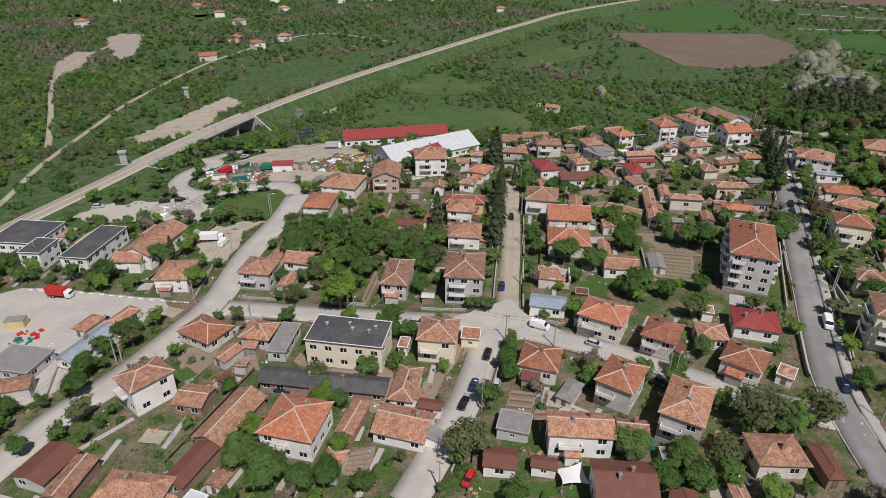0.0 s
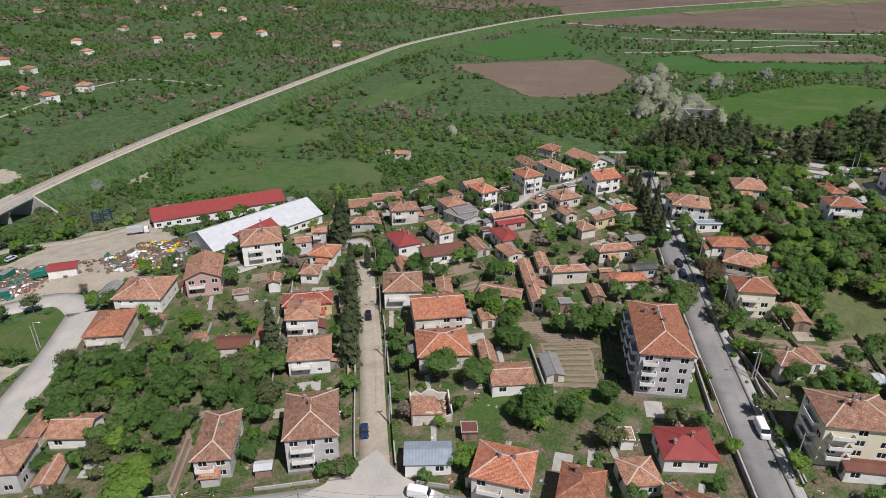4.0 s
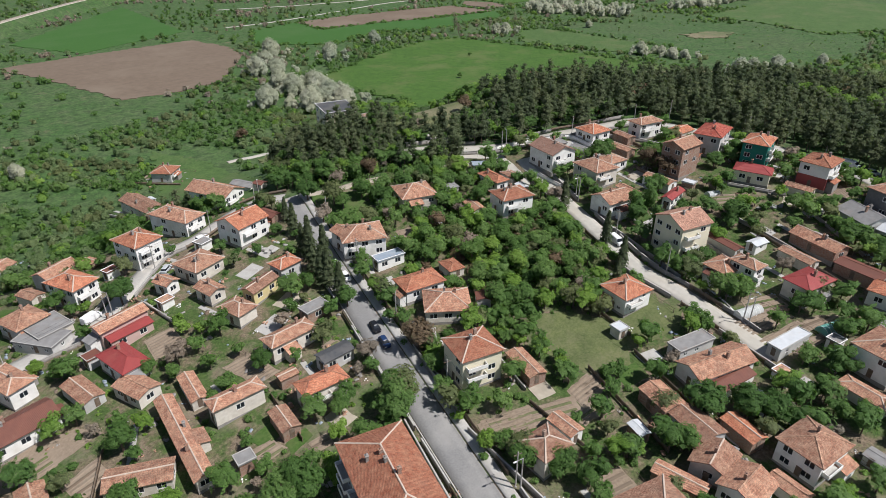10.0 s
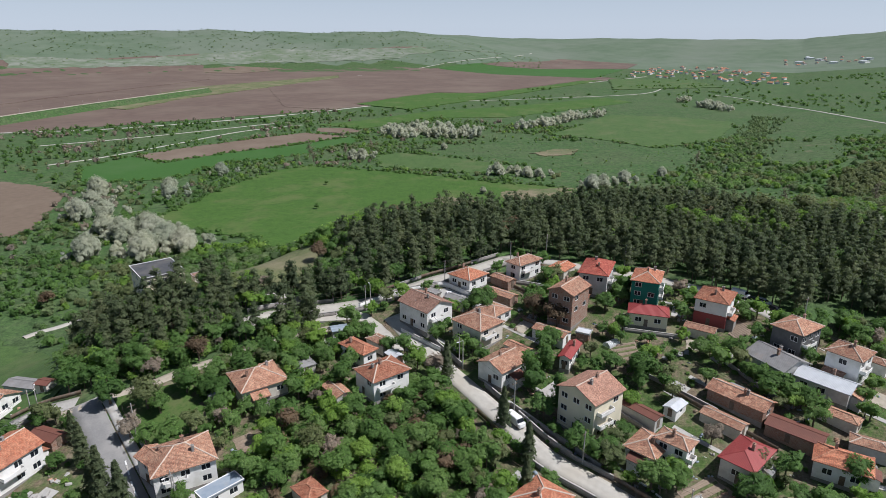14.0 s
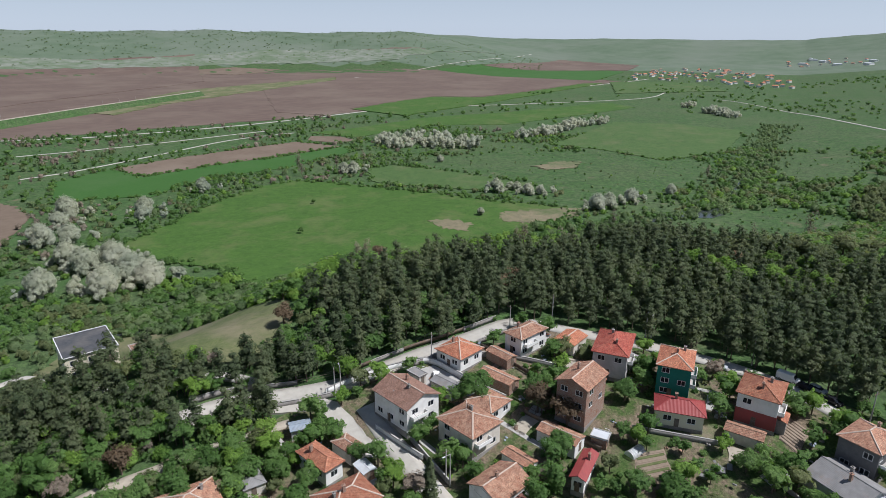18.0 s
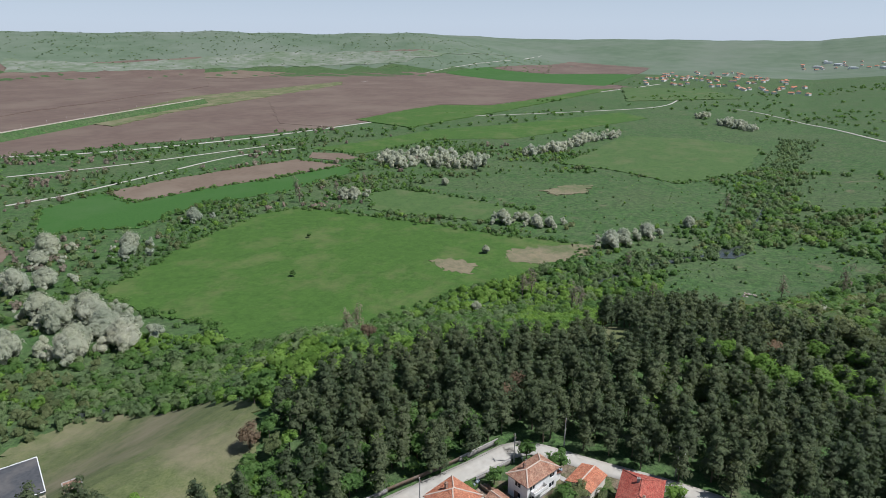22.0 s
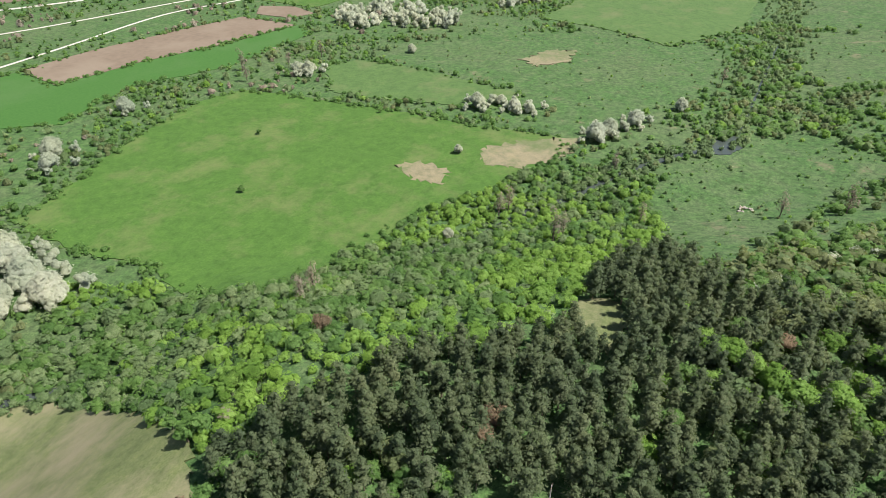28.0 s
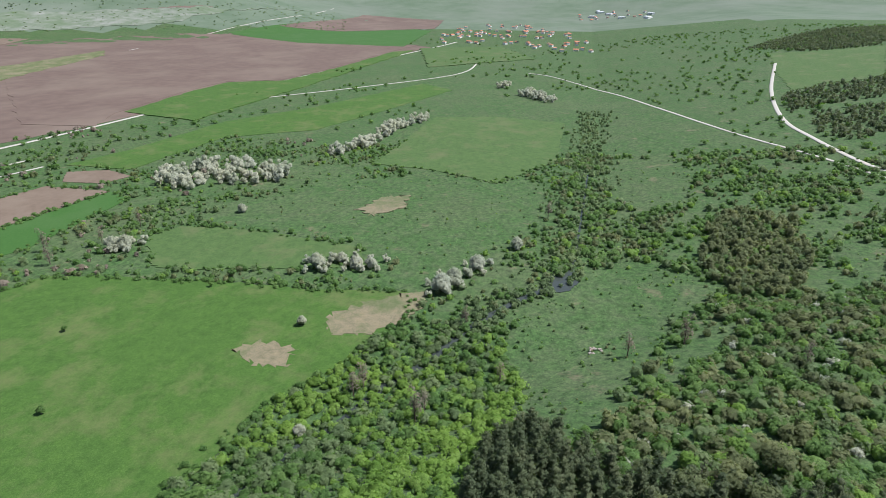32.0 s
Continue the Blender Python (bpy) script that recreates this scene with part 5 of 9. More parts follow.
house(101.1, 222.5, 6.3, 7.9, 10, 3.6, "hip", "old", "beige", 1, 1, 0)
house(109.6, 225.5, 9.7, 4.6, 15, 4.0, "gable", "old", "yellow", 1, 1, 0)
house(118.8, 227.4, 7.4, 5.8, 3, 4.6, "hip", "new", "grey", 1, 1, 0)
house(140.3, 221.4, 12.5, 10.9, -31, 5.4, "hip", "old", "white", 2, 2, 1)
house(137.4, 225.3, 5.3, 7.6, -7, 5.2, "gable", "old", "white", 2, 1, 1)
house(168.5, 228.4, 11.9, 11.5, -26, 4.0, "hip", "old", "beige", 1, 2, 0)
house(139.7, 210.2, 8.5, 3.7, -14, 2.8, "flat", "blue", "white", 1, 0, 0, name="shed", category="shed", over=0.3, pitch=16)
house(136.2, 195.3, 11.5, 7.4, -17, 3.8, "hip", "new", "white", 1, 1, 0)
house(134.8, 184.9, 11.4, 10.1, -43, 3.6, "hip", "old", "beige", 1, 2, 0)
house(122.8, 167.0, 10.2, 9.3, -21, 8.0, "hip", "new", "cream", 3, 2, 1)
house(102.7, 203.9, 12.0, 5.3, -3, 4.4, "hip", "old", "beige", 1, 1, 0)
house(113.3, 208.6, 6.7, 3.9, -1, 2.8, "flat", "grey", "brick", 1, 0, 0, name="shed", category="shed", over=0.3, pitch=16)
house(106.1, 192.1, 8.0, 4.2, -5, 3.2, "gable", "dark", "grey", 1, 0, 0, name="shed", category="shed", over=0.3, pitch=16)
house(97.8, 186.2, 10.3, 5.3, -11, 4.8, "hip", "new", "beige", 2, 1, 1)
house(84.5, 196.9, 11.4, 4.5, -7, 4.6, "hip", "old", "beige", 1, 1, 0)
house(72.7, 197.0, 3.9, 25.9, -11, 3.2, "gable", "old", "beige", 1, 2, 0)
house(63.2, 195.0, 12.0, 5.8, -32, 2.8, "gable", "old", "beige", 1, 0, 0, name="shed", category="shed", over=0.3, pitch=16)
house(42.0, 235.5, 8.6, 11.8, 12, 4.8, "hip", "crimson", "white", 1, 2, 0)
house(52.5, 224.5, 14.3, 8.0, 4, 3.8, "gable", "brown", "white", 1, 2, 0)
house(74.8, 226.5, 6.6, 11.2, 6, 4.2, "hip", "crimson", "white", 1, 1, 0)
house(73.3, 217.6, 5.9, 8.7, 13, 2.8, "gable", "old", "beige", 1, 0, 0, name="shed", category="shed", over=0.3, pitch=16)
house(55.6, 239.4, 6.3, 11.2, 14, 4.8, "hip", "old", "white", 1, 1, 0)
house(190.6, 214.5, 5.3, 10.2, -13, 4.2, "hip", "new", "white", 1, 1, 0)
house(183.3, 201.9, 11.1, 9.0, -22, 5.8, "hip", "new", "white", 2, 2, 1)
house(213.5, 207.5, 10.6, 12.6, -17, 6.4, "gable", "rose", "white", 2, 2, 1)
house(235.9, 205.4, 9.3, 9.3, -14, 4.0, "hip", "new", "white", 1, 1, 0)
house(249.5, 192.5, 11.0, 6.6, -19, 5.6, "hip", "old", "white", 2, 1, 1)
house(256.1, 182.2, 7.9, 6.5, -10, 2.8, "gable", "new", "beige", 1, 0, 0, name="shed", category="shed", over=0.3, pitch=16)
house(252.5, 169.8, 13.9, 9.2, 6, 6.8, "hip", "crimsontile", "grey", 2, 2, 1)
house(250.7, 154.4, 11.2, 8.4, 5, 8.2, "hip", "new", "green", 3, 2, 1)
house(238.8, 151.1, 7.3, 11.0, 11, 4.0, "hip", "crimson", "cream", 1, 1, 0)
house(231.1, 171.5, 10.6, 8.3, -10, 9.8, "gable", "old", "brick", 3, 1, 0)
house(248.6, 135.5, 10.7, 9.2, -6, 7.6, "hip", "new", "redwhite", 2, 2, 1)
house(241.5, 115.4, 10.3, 8.4, -27, 7.6, "hip", "old", "darkgrey", 2, 1, 1)
house(235.3, 104.1, 8.4, 8.3, -23, 7.2, "hip", "old", "white", 2, 1, 1)
house(212.8, 190.7, 9.8, 11.3, -17, 5.6, "hip", "old", "beige", 2, 2, 1)
house(201.4, 178.2, 10.2, 8.7, -17, 4.6, "gable", "old", "white", 1, 1, 0)
house(213.7, 164.9, 10.1, 3.5, 1, 3.6, "gable", "crimson", "white", 1, 1, 0)
house(194.3, 153.9, 10.8, 10.8, -22, 9.6, "gable", "rose", "cream", 3, 2, 1)
house(231.2, 118.8, 9.8, 11.5, -36, 3.6, "gable", "grey", "grey", 1, 2, 0)
house(227.5, 108.2, 7.2, 12.1, -20, 3.6, "gable", "whitemetal", "grey", 1, 1, 0)
house(214.6, 125.0, 6.6, 13.7, -21, 3.2, "gable", "old", "brick", 1, 2, 0)
house(209.2, 113.5, 5.8, 11.3, -15, 2.8, "gable", "brown", "brick", 1, 0, 0, name="shed", category="shed", over=0.3, pitch=16)
house(202.5, 105.2, 7.5, 10.5, -4, 4.2, "hip", "new", "white", 1, 1, 0)
house(195.0, 121.9, 10.8, 7.3, -18, 4.8, "hip", "crimson", "beige", 1, 1, 0)
house(189.8, 140.0, 8.7, 7.3, -14, 3.8, "hip", "old", "white", 1, 1, 0)
house(190.7, 135.0, 5.1, 7.5, -15, 6.2, "hip", "old", "white", 2, 1, 1)
house(165.0, 154.0, 9.5, 8.7, -15, 4.8, "hip", "new", "white", 2, 1, 1)
house(206.5, 137.6, 5.4, 3.5, -18, 2.4, "gable", "whitemetal", "white", 1, 0, 0, name="shed", category="shed", over=0.3, pitch=16)
house(144.8, 106.7, 10.1, 8.8, -15, 5.4, "hip", "old", "white", 2, 1, 1)
house(179.3, 102.6, 11.7, 9.1, -17, 6.2, "hip", "old", "white", 2, 2, 1)
house(155.7, 128.2, 16.1, 7.4, -23, 3.6, "gable", "old", "white", 1, 2, 0)
house(139.9, 132.5, 5.7, 7.8, -23, 3.2, "gable", "old", "brick", 1, 0, 0, name="shed", category="shed", over=0.3, pitch=16)
house(137.9, 124.5, 6.3, 8.9, -21, 3.2, "gable", "old", "grey", 1, 0, 0, name="shed", category="shed", over=0.3, pitch=16)
house(132.0, 118.9, 7.6, 7.3, 3, 3.4, "gable", "old", "grey", 1, 1, 0)
house(159.4, 135.0, 10.7, 4.0, -20, 2.6, "flat", "grey", "grey", 1, 0, 0, name="shed", category="shed", over=0.3, pitch=16)
house(173.6, 119.1, 11.5, 3.4, -16, 2.4, "flat", "whitemetal", "grey", 1, 0, 0, name="shed", category="shed", over=0.3, pitch=16)
block = house(108.6, 120.2, 14.4, 11.5, -22, 10.0, "hip", "old", "cream", 4, 4, 0)
balconies(block, 14.4, 11.5, 10.0, 4, ((0, -3.6, 4.2, 1.3), (3, 0.5, 5.0, 1.3), (1, -2.5, 3.6, 1.2)))
house(108.8, 113.0, 11.5, 4.2, -22, 2.8, "gable", "brown", "white", 1, 0, 0, name="shed", category="shed", over=0.3, pitch=16)
house(114.2, 142.6, 7.5, 6.8, -10, 4.8, "hip", "old", "beige", 1, 1, 0)
house(129.5, 112.6, 8.2, 7.4, -7, 4.2, "gable", "old", "white", 1, 1, 0)
house(16.0, 237.8, 8.7, 9.6, -25, 4.0, "hip", "new", "white", 1, 1, 0)
house(10.7, 226.3, 6.3, 7.1, -17, 3.8, "hip", "old", "white", 1, 1, 0)
house(8.7, 207.2, 14.2, 7.6, -3, 4.6, "hip", "crimsontile", "yellow", 1, 2, 0)
house(-11.5, 193.8, 9.3, 6.0, -8, 2.8, "gable", "brown", "beige", 1, 0, 0, name="shed", category="shed", over=0.3, pitch=16)
house(-0.6, 224.2, 4.3, 6.1, -5, 3.8, "gable", "old", "white", 1, 1, 0)
house(33.3, 281.4, 10.2, 8.6, -1, 3.8, "gable", "old", "beige", 1, 1, 0)
house(44.4, 284.4, 12.4, 7.1, 0, 4.4, "gable", "old", "beige", 1, 1, 0)
house(31.5, 258.2, 9.7, 5.8, -7, 3.8, "hip", "old", "grey", 1, 1, 0)
house(46.9, 260.4, 10.8, 8.6, -3, 6.0, "hip", "old", "beige", 2, 2, 1)
house(15.2, 253.2, 5.5, 5.5, -6, 5.0, "gable", "old", "grey", 2, 1, 1)
house(9.2, 251.0, 6.0, 5.6, 2, 3.2, "gable", "old", "grey", 1, 0, 0, name="shed", category="shed", over=0.3, pitch=16)
house(80.6, 236.9, 10.7, 4.1, 5, 2.9, "gable", "crimson", "pink", 1, 0, 0, name="shed", category="shed", over=0.3, pitch=16)
house(154.0, 124.7, 12.2, 4.7, -16, 2.3, "gable", "brown", "white", 1, 0, 0, name="shed", category="shed", over=0.3, pitch=16)
house(96.0, 186.0, 3.6, 3.0, 3, 2.4, "flat", "brown", "white", 1, 0, 0, name="shed", category="shed", over=0.3, pitch=16)
house(7.9, 127.9, 4.9, 5.0, -7, 2.6, "flat", "new", "cream", 1, 0, 0, name="shed", category="shed", over=0.3, pitch=16)
house(68.7, 255.2, 8.5, 8.9, 9, 2.6, "flat", "grey", "beige", 1, 0, 0, name="shed", category="shed", over=0.3, pitch=16)
house(66.4, 251.7, 6.9, 11.2, 30, 2.4, "flat", "grey", "grey", 1, 0, 0, name="shed", category="shed", over=0.3, pitch=16)
house(57.9, 288.1, 6.3, 8.9, 24, 2.6, "flat", "grey", "beige", 1, 0, 0, name="shed", category="shed", over=0.3, pitch=16)
house(197.4, 226.0, 5.0, 4.0, -40, 2.5, "gable", "blue", "grey", 1, 0, 0, name="shed", category="shed", over=0.3, pitch=12)
house(222.7, 190.8, 7.9, 8.2, -14, 3.2, "hip", "old", "white", 1, 0, 0, name="shed", category="shed", over=0.3, pitch=16)
house(27.6, 94.9, 2.3, 3.6, -25, 2.6, "flat", "grey", "grey", 1, 0, 0, name="shed", category="shed", over=0.3, pitch=16)
house(15.7, 96.5, 6.9, 6.0, -15, 2.6, "flat", "grey", "grey", 1, 0, 0, name="shed", category="shed", over=0.3, pitch=16)
house(188.2, 289.0, 12.6, 14.6, -22, 9.6, "flat", "dark", "cream", 3, 0, 0, name="building", category="building")

# ---- plants ----
rng = np.random.default_rng(7)


def cards(points, normals, size, g):
    """Small bent leaf clumps (two triangles each) at points, facing about along normals."""
    n = len(points)
    nr = normals + g.normal(0, 0.42, (n, 3))
    nr /= np.linalg.norm(nr, axis=1)[:, None] + 1e-9
    t = np.cross(nr, g.normal(0, 1, (n, 3)))
    t /= np.linalg.norm(t, axis=1)[:, None] + 1e-9
    b = np.cross(nr, t)
    s = (size * g.uniform(0.85, 1.65, n))[:, None]
    v = np.stack([points - t * s, points - b * s * 0.62 - nr * s * 0.2, points + t * s, points + b * s * 0.62 - nr * s * 0.2], 1)
    soft = normals / (np.linalg.norm(normals, axis=1)[:, None] + 1e-9) + 0.55 * nr
    soft = np.repeat((soft / np.linalg.norm(soft, axis=1)[:, None])[:, None], 4, 1)
    return np.concatenate([v, soft], -1).reshape(-1, 6), np.arange(4 * n).reshape(-1, 4)


def ball(n):
    """A sphere of quads: a cube of n x n faces a side, pushed out. Directions and faces."""
    key, v, f = {}, [], []
    for ax in range(3):
        for sg in (-1, 1):
            ids = np.zeros((n + 1, n + 1), int)
            for i in range(n + 1):
                for j in range(n + 1):
                    p = [0, 0, 0]
                    p[ax], p[(ax + 1) % 3], p[(ax + 2) % 3] = sg * n, 2 * i - n, 2 * j - n
                    if tuple(p) not in key:
                        key[tuple(p)] = len(v)
                        v.append(p)
                    ids[i, j] = key[tuple(p)]
            for i in range(n):
                for j in range(n):
                    q = (ids[i, j], ids[i + 1, j], ids[i + 1, j + 1], ids[i, j + 1])
                    f.append(q if sg > 0 else q[::-1])
    v = np.array(v, float)
    return v / np.linalg.norm(v, axis=1)[:, None], np.array(f)


def crown_body(g, lobes, inner=0.8, n=2):
    """The dense inside of a crown: one uneven ball of leaves a lobe."""
    d, f = ball(n)
    out = []
    for x, y, z, r, squash in lobes:
        rr = r * inner * g.uniform(0.82, 1.12, len(d))
        p = np.array([x, y, z]) + d * rr[:, None] * np.array([1, 1, squash])
        nr = d * 0.75 + g.normal(0, 0.3, d.shape) + np.array([0, 0, 0.55])
        out.append((np.concatenate([p, nr / np.linalg.norm(nr, axis=1)[:, None]], 1), f))
    return gather(out)


def lobes_crown(g, n, lobes, size, inner=0.8, body=2, bodies=99):
    """Leaf clumps over several lobes (x, y, z, r, squash): most at the surface, some inside, round dense bodies."""
    w = np.array([l[3] ** 2 for l in lobes])
    pick = g.choice(len(lobes), n, p=w / w.sum())
    L = np.array(lobes)[pick]
    d = g.normal(0, 1, (n, 3))
    d[:, 2] = np.abs(d[:, 2]) * np.where(g.random(n) < 0.78, 1, -0.6)
    d /= np.linalg.norm(d, axis=1)[:, None]
    r = L[:, 3] * (1 - 0.3 * g.random(n) ** 2.2)
    wob = 1 + 0.2 * np.sin(d[:, 0] * 7 + L[:, 0] * 3) * np.sin(d[:, 1] * 6 + L[:, 1]) + 0.12 * np.sin(d[:, 2] * 9)
    p = L[:, :3] + d * (r * wob)[:, None] * np.stack([np.ones(n), np.ones(n), L[:, 4]], 1)
    leafage = cards(p, d + np.array([0, 0, 0.6]), size, g)
    return gather([leafage, crown_body(g, lobes[:bodies], inner, body)]) if inner else leafage


def limb(p, q, r0, r1, n=6):
    p, q = np.array(p, float), np.array(q, float)
    d = (q - p) / np.linalg.norm(q - p)
    a = np.cross(d, (0.3, 1, 0.2))
    a /= np.linalg.norm(a)
    b = np.cross(d, a)
    ang = np.linspace(0, 2 * np.pi, n, endpoint=False)
    ring = np.cos(ang)[:, None] * a + np.sin(ang)[:, None] * b
    v = np.concatenate([p + ring * r0, q + ring * r1])
    i = np.arange(n)
    return v, np.stack([i, (i + 1) % n, n + (i + 1) % n, n + i], 1)


def gather(parts_):
    vs, fs, k = [], [], 0
    for v, f in parts_:
        vs.append(v)
        fs.append(f + k)
        k += len(v)
    return np.concatenate(vs), np.concatenate(fs)


def skeleton_tree(g, height, spread, first=0.35, limbs=6, r=0.18):
    out = [limb((0, 0, -0.6), (0.1, 0, height * first), r * 1.25, r), limb((0.1, 0, height * first), (0, 0.2, height * 0.85), r, r * 0.3)]
    for i in range(limbs):
        a = 2 * np.pi * i / limbs + g.uniform(-0.4, 0.4)
        z = height * g.uniform(first * 0.9, 0.62)
        out.append(limb((0.05, 0.05, z), (spread * 0.75 * np.cos(a), spread * 0.75 * np.sin(a), z + height * g.uniform(0.12, 0.3)), r * 0.5, r * 0.12, 5))
    return gather(out)


def spruce_crown(g, height, radius, n, size, skirt=0.1):
    """Whorls of drooping boughs that narrow to a tip."""
    t = g.random(n) ** 0.75
    z = height * (skirt + (1 - skirt) * t)
    layer = 0.72 + 0.28 * np.cos(t * 44)
    rr = radius * (1 - t) ** 0.85 * layer * g.uniform(0.55, 1.0, n) + 0.08
    a = g.uniform(0, 2 * np.pi, n)
    rr *= 1 + 0.2 * np.sin(a * 5 + t * 20)
    p = np.stack([rr * np.cos(a), rr * np.sin(a), z - rr * 0.25], 1)
    d = np.stack([np.cos(a) * 0.7, np.sin(a) * 0.7, np.full(n, 0.65)], 1)
    return cards(p, d, size, g)


def pine_crown(g, height, n, size, bodies=7):
    """A dark crown of tufts: full round tiers that narrow to a blunt tip."""
    lobes = []
    for i in range(7):
        t = 0.3 + 0.64 * i / 6
        a = i * 2.4 + g.uniform(-0.5, 0.5)
        rad = 2.3 * (1 - (t - 0.3) * 0.98) + 0.4
        lobes.append((np.cos(a) * rad * 0.36, np.sin(a) * rad * 0.36, height * t, rad, 0.66))
    return lobes_crown(g, n, lobes, size, 0.62, 2, bodies)


TREES = {}
TREE_SPOTS = []
LEAF = {"green": ("leaf_green", "green leafy garden tree with a round uneven crown"), "round": ("leaf_green", "dense dark green tree with a broad crown"), "bright": ("leaf_bright", "bright green spring tree with fresh leaves"),
        "willow": ("leaf_green", "tall drooping green birch beside the street"), "olive": ("leaf_olive", "olive-brown tree just coming into leaf"), "rust": ("leaf_rust", "reddish brown tree with young leaves"),
        "pale": ("leaf_pale", "silvery white willow in full spring leaf"), "bare": ("twigs", "slender greyish tree still nearly bare"), "spruce": ("needles", "dark green spruce with a pointed crown"), "pine": ("needles", "dark green pine with a ragged crown")}


def make_tree(kind, variant):
    g = np.random.default_rng(hash_of(kind) + variant * 31)
    if kind in ("green", "round", "bright", "olive", "rust"):
        H, S = {"green": (6.0, 2.8), "round": (6.8, 3.5), "bright": (5.4, 2.4), "olive": (6.5, 3.1), "rust": (6.5, 3.0)}[kind]
        lobes = [(0, 0, H * 0.62, S * 0.72, 0.8)]
        for i in range(6):
            a = i * 1.05 + g.uniform(-0.4, 0.4)
            rr = S * g.uniform(0.4, 0.62)
            lobes.append((rr * np.cos(a), rr * np.sin(a), H * g.uniform(0.42, 0.78), S * g.uniform(0.34, 0.5), 0.8))
        n = 900 if kind not in ("olive", "rust") else 700
        crown, trunk = lobes_crown(g, n, lobes, 0.23, 0.82 if kind not in ("olive", "rust") else 0.6, 3), skeleton_tree(g, H, S)
    elif kind == "willow":
        lobes = [(g.uniform(-1, 1), g.uniform(-1, 1), 2.2 + i * 1.1, 2.1 - abs(i - 2.5) * 0.35, 1.2) for i in range(7)]
        crown, trunk = lobes_crown(g, 1000, lobes, 0.26, 0.75, 3), skeleton_tree(g, 9.0, 2.4)
    elif kind == "pale":
        lobes = [(0, 0, 3.6, 2.9, 1.05), (0.4, -0.3, 5.2, 1.9, 1.0)] + [(1.9 * np.cos(i * 0.9), 1.9 * np.sin(i * 0.9), g.uniform(1.8, 4.2), g.uniform(1.5, 2.1), 1.1) for i in range(7)]
        crown, trunk = lobes_crown(g, 1900, lobes, 0.19, 0.86, 4), skeleton_tree(g, 7.5, 3.0)
    elif kind == "bare":
        lobes = [(g.uniform(-0.9, 0.9), g.uniform(-0.9, 0.9), 3 + i * 1.0, 1.5 - i * 0.08, 1.3) for i in range(7)]
        crown, trunk = lobes_crown(g, 420, lobes, 0.2, 0), skeleton_tree(g, 9.5, 1.8, 0.3, 9, 0.16)
    elif kind == "spruce":
        crown, trunk = spruce_crown(g, 11.0, 2.5, 1500, 0.36), limb((0, 0, -0.6), (0, 0, 10.4), 0.2, 0.04)
    else:
        crown, trunk = pine_crown(g, 11.0, 420, 0.36), limb((0, 0, -0.6), (0, 0, 9.5), 0.17, 0.06)
    leaf, label = LEAF[kind]
    base = new("spruce_tree" if kind == "spruce" else "pine_tree" if kind == "pine" else "tree")
    tagged(base, label, "tree", group="trees")
    part("trunk", big_mesh("trunk", *trunk, "bark"), base)
    part("crown", big_mesh("crown", *crown, leaf), base)
    return base


def hash_of(word):
    return sum((i + 1) * ord(c) for i, c in enumerate(word))


def tree(kind, x, y, s=1.0):
    k = len(TREE_SPOTS)
    if kind == "green" and x < 262:
        kind = {0: "bright", 3: "olive", 5: "round"}.get(k * 7 % 11, kind)
    TREE_SPOTS.append((x, y, 2.4 * s))
    key = (kind, k % 3)
    m = pose(x, y, gz(x, y) - 0.1, 0, 0, (k * 67) % 360) @ Matrix.Diagonal((s, s, s * (0.92 + 0.16 * ((k * 37) % 10) / 10), 1))
    if key not in TREES:
        TREES[key] = make_tree(*key)
        TREES[key].matrix_basis = m
        TREES[key]["own"] = 1
        return TREES[key]
    t = TREES[key]
    keep = t.matrix_basis.copy()
    t.matrix_basis = Matrix.Identity(4)
    c = copy_thing(t, m)
    t.matrix_basis = keep
    return c


def near_house(x, y, pad):
    r = np.zeros(np.shape(x), bool)
    for hx, hy, w, d, ang in HOUSES:
        c, s = math.cos(radians(ang)), math.sin(radians(ang))
        u, v = (x - hx) * c + (y - hy) * s, -(x - hx) * s + (y - hy) * c
        r |= (np.abs(u) < w / 2 + pad) & (np.abs(v) < d / 2 + pad)
    return r


def near_road(x, y, pad):
    r = np.zeros(np.shape(x), bool)
    for line, half in ROADS:
        for px, py in line:
            r |= (x - px) ** 2 + (y - py) ** 2 < (half + pad) ** 2
    return r


def in_any(polys, x, y):
    r = np.zeros(np.shape(x), bool)
    for p in polys:
        r |= inside(p, x, y)
    return r


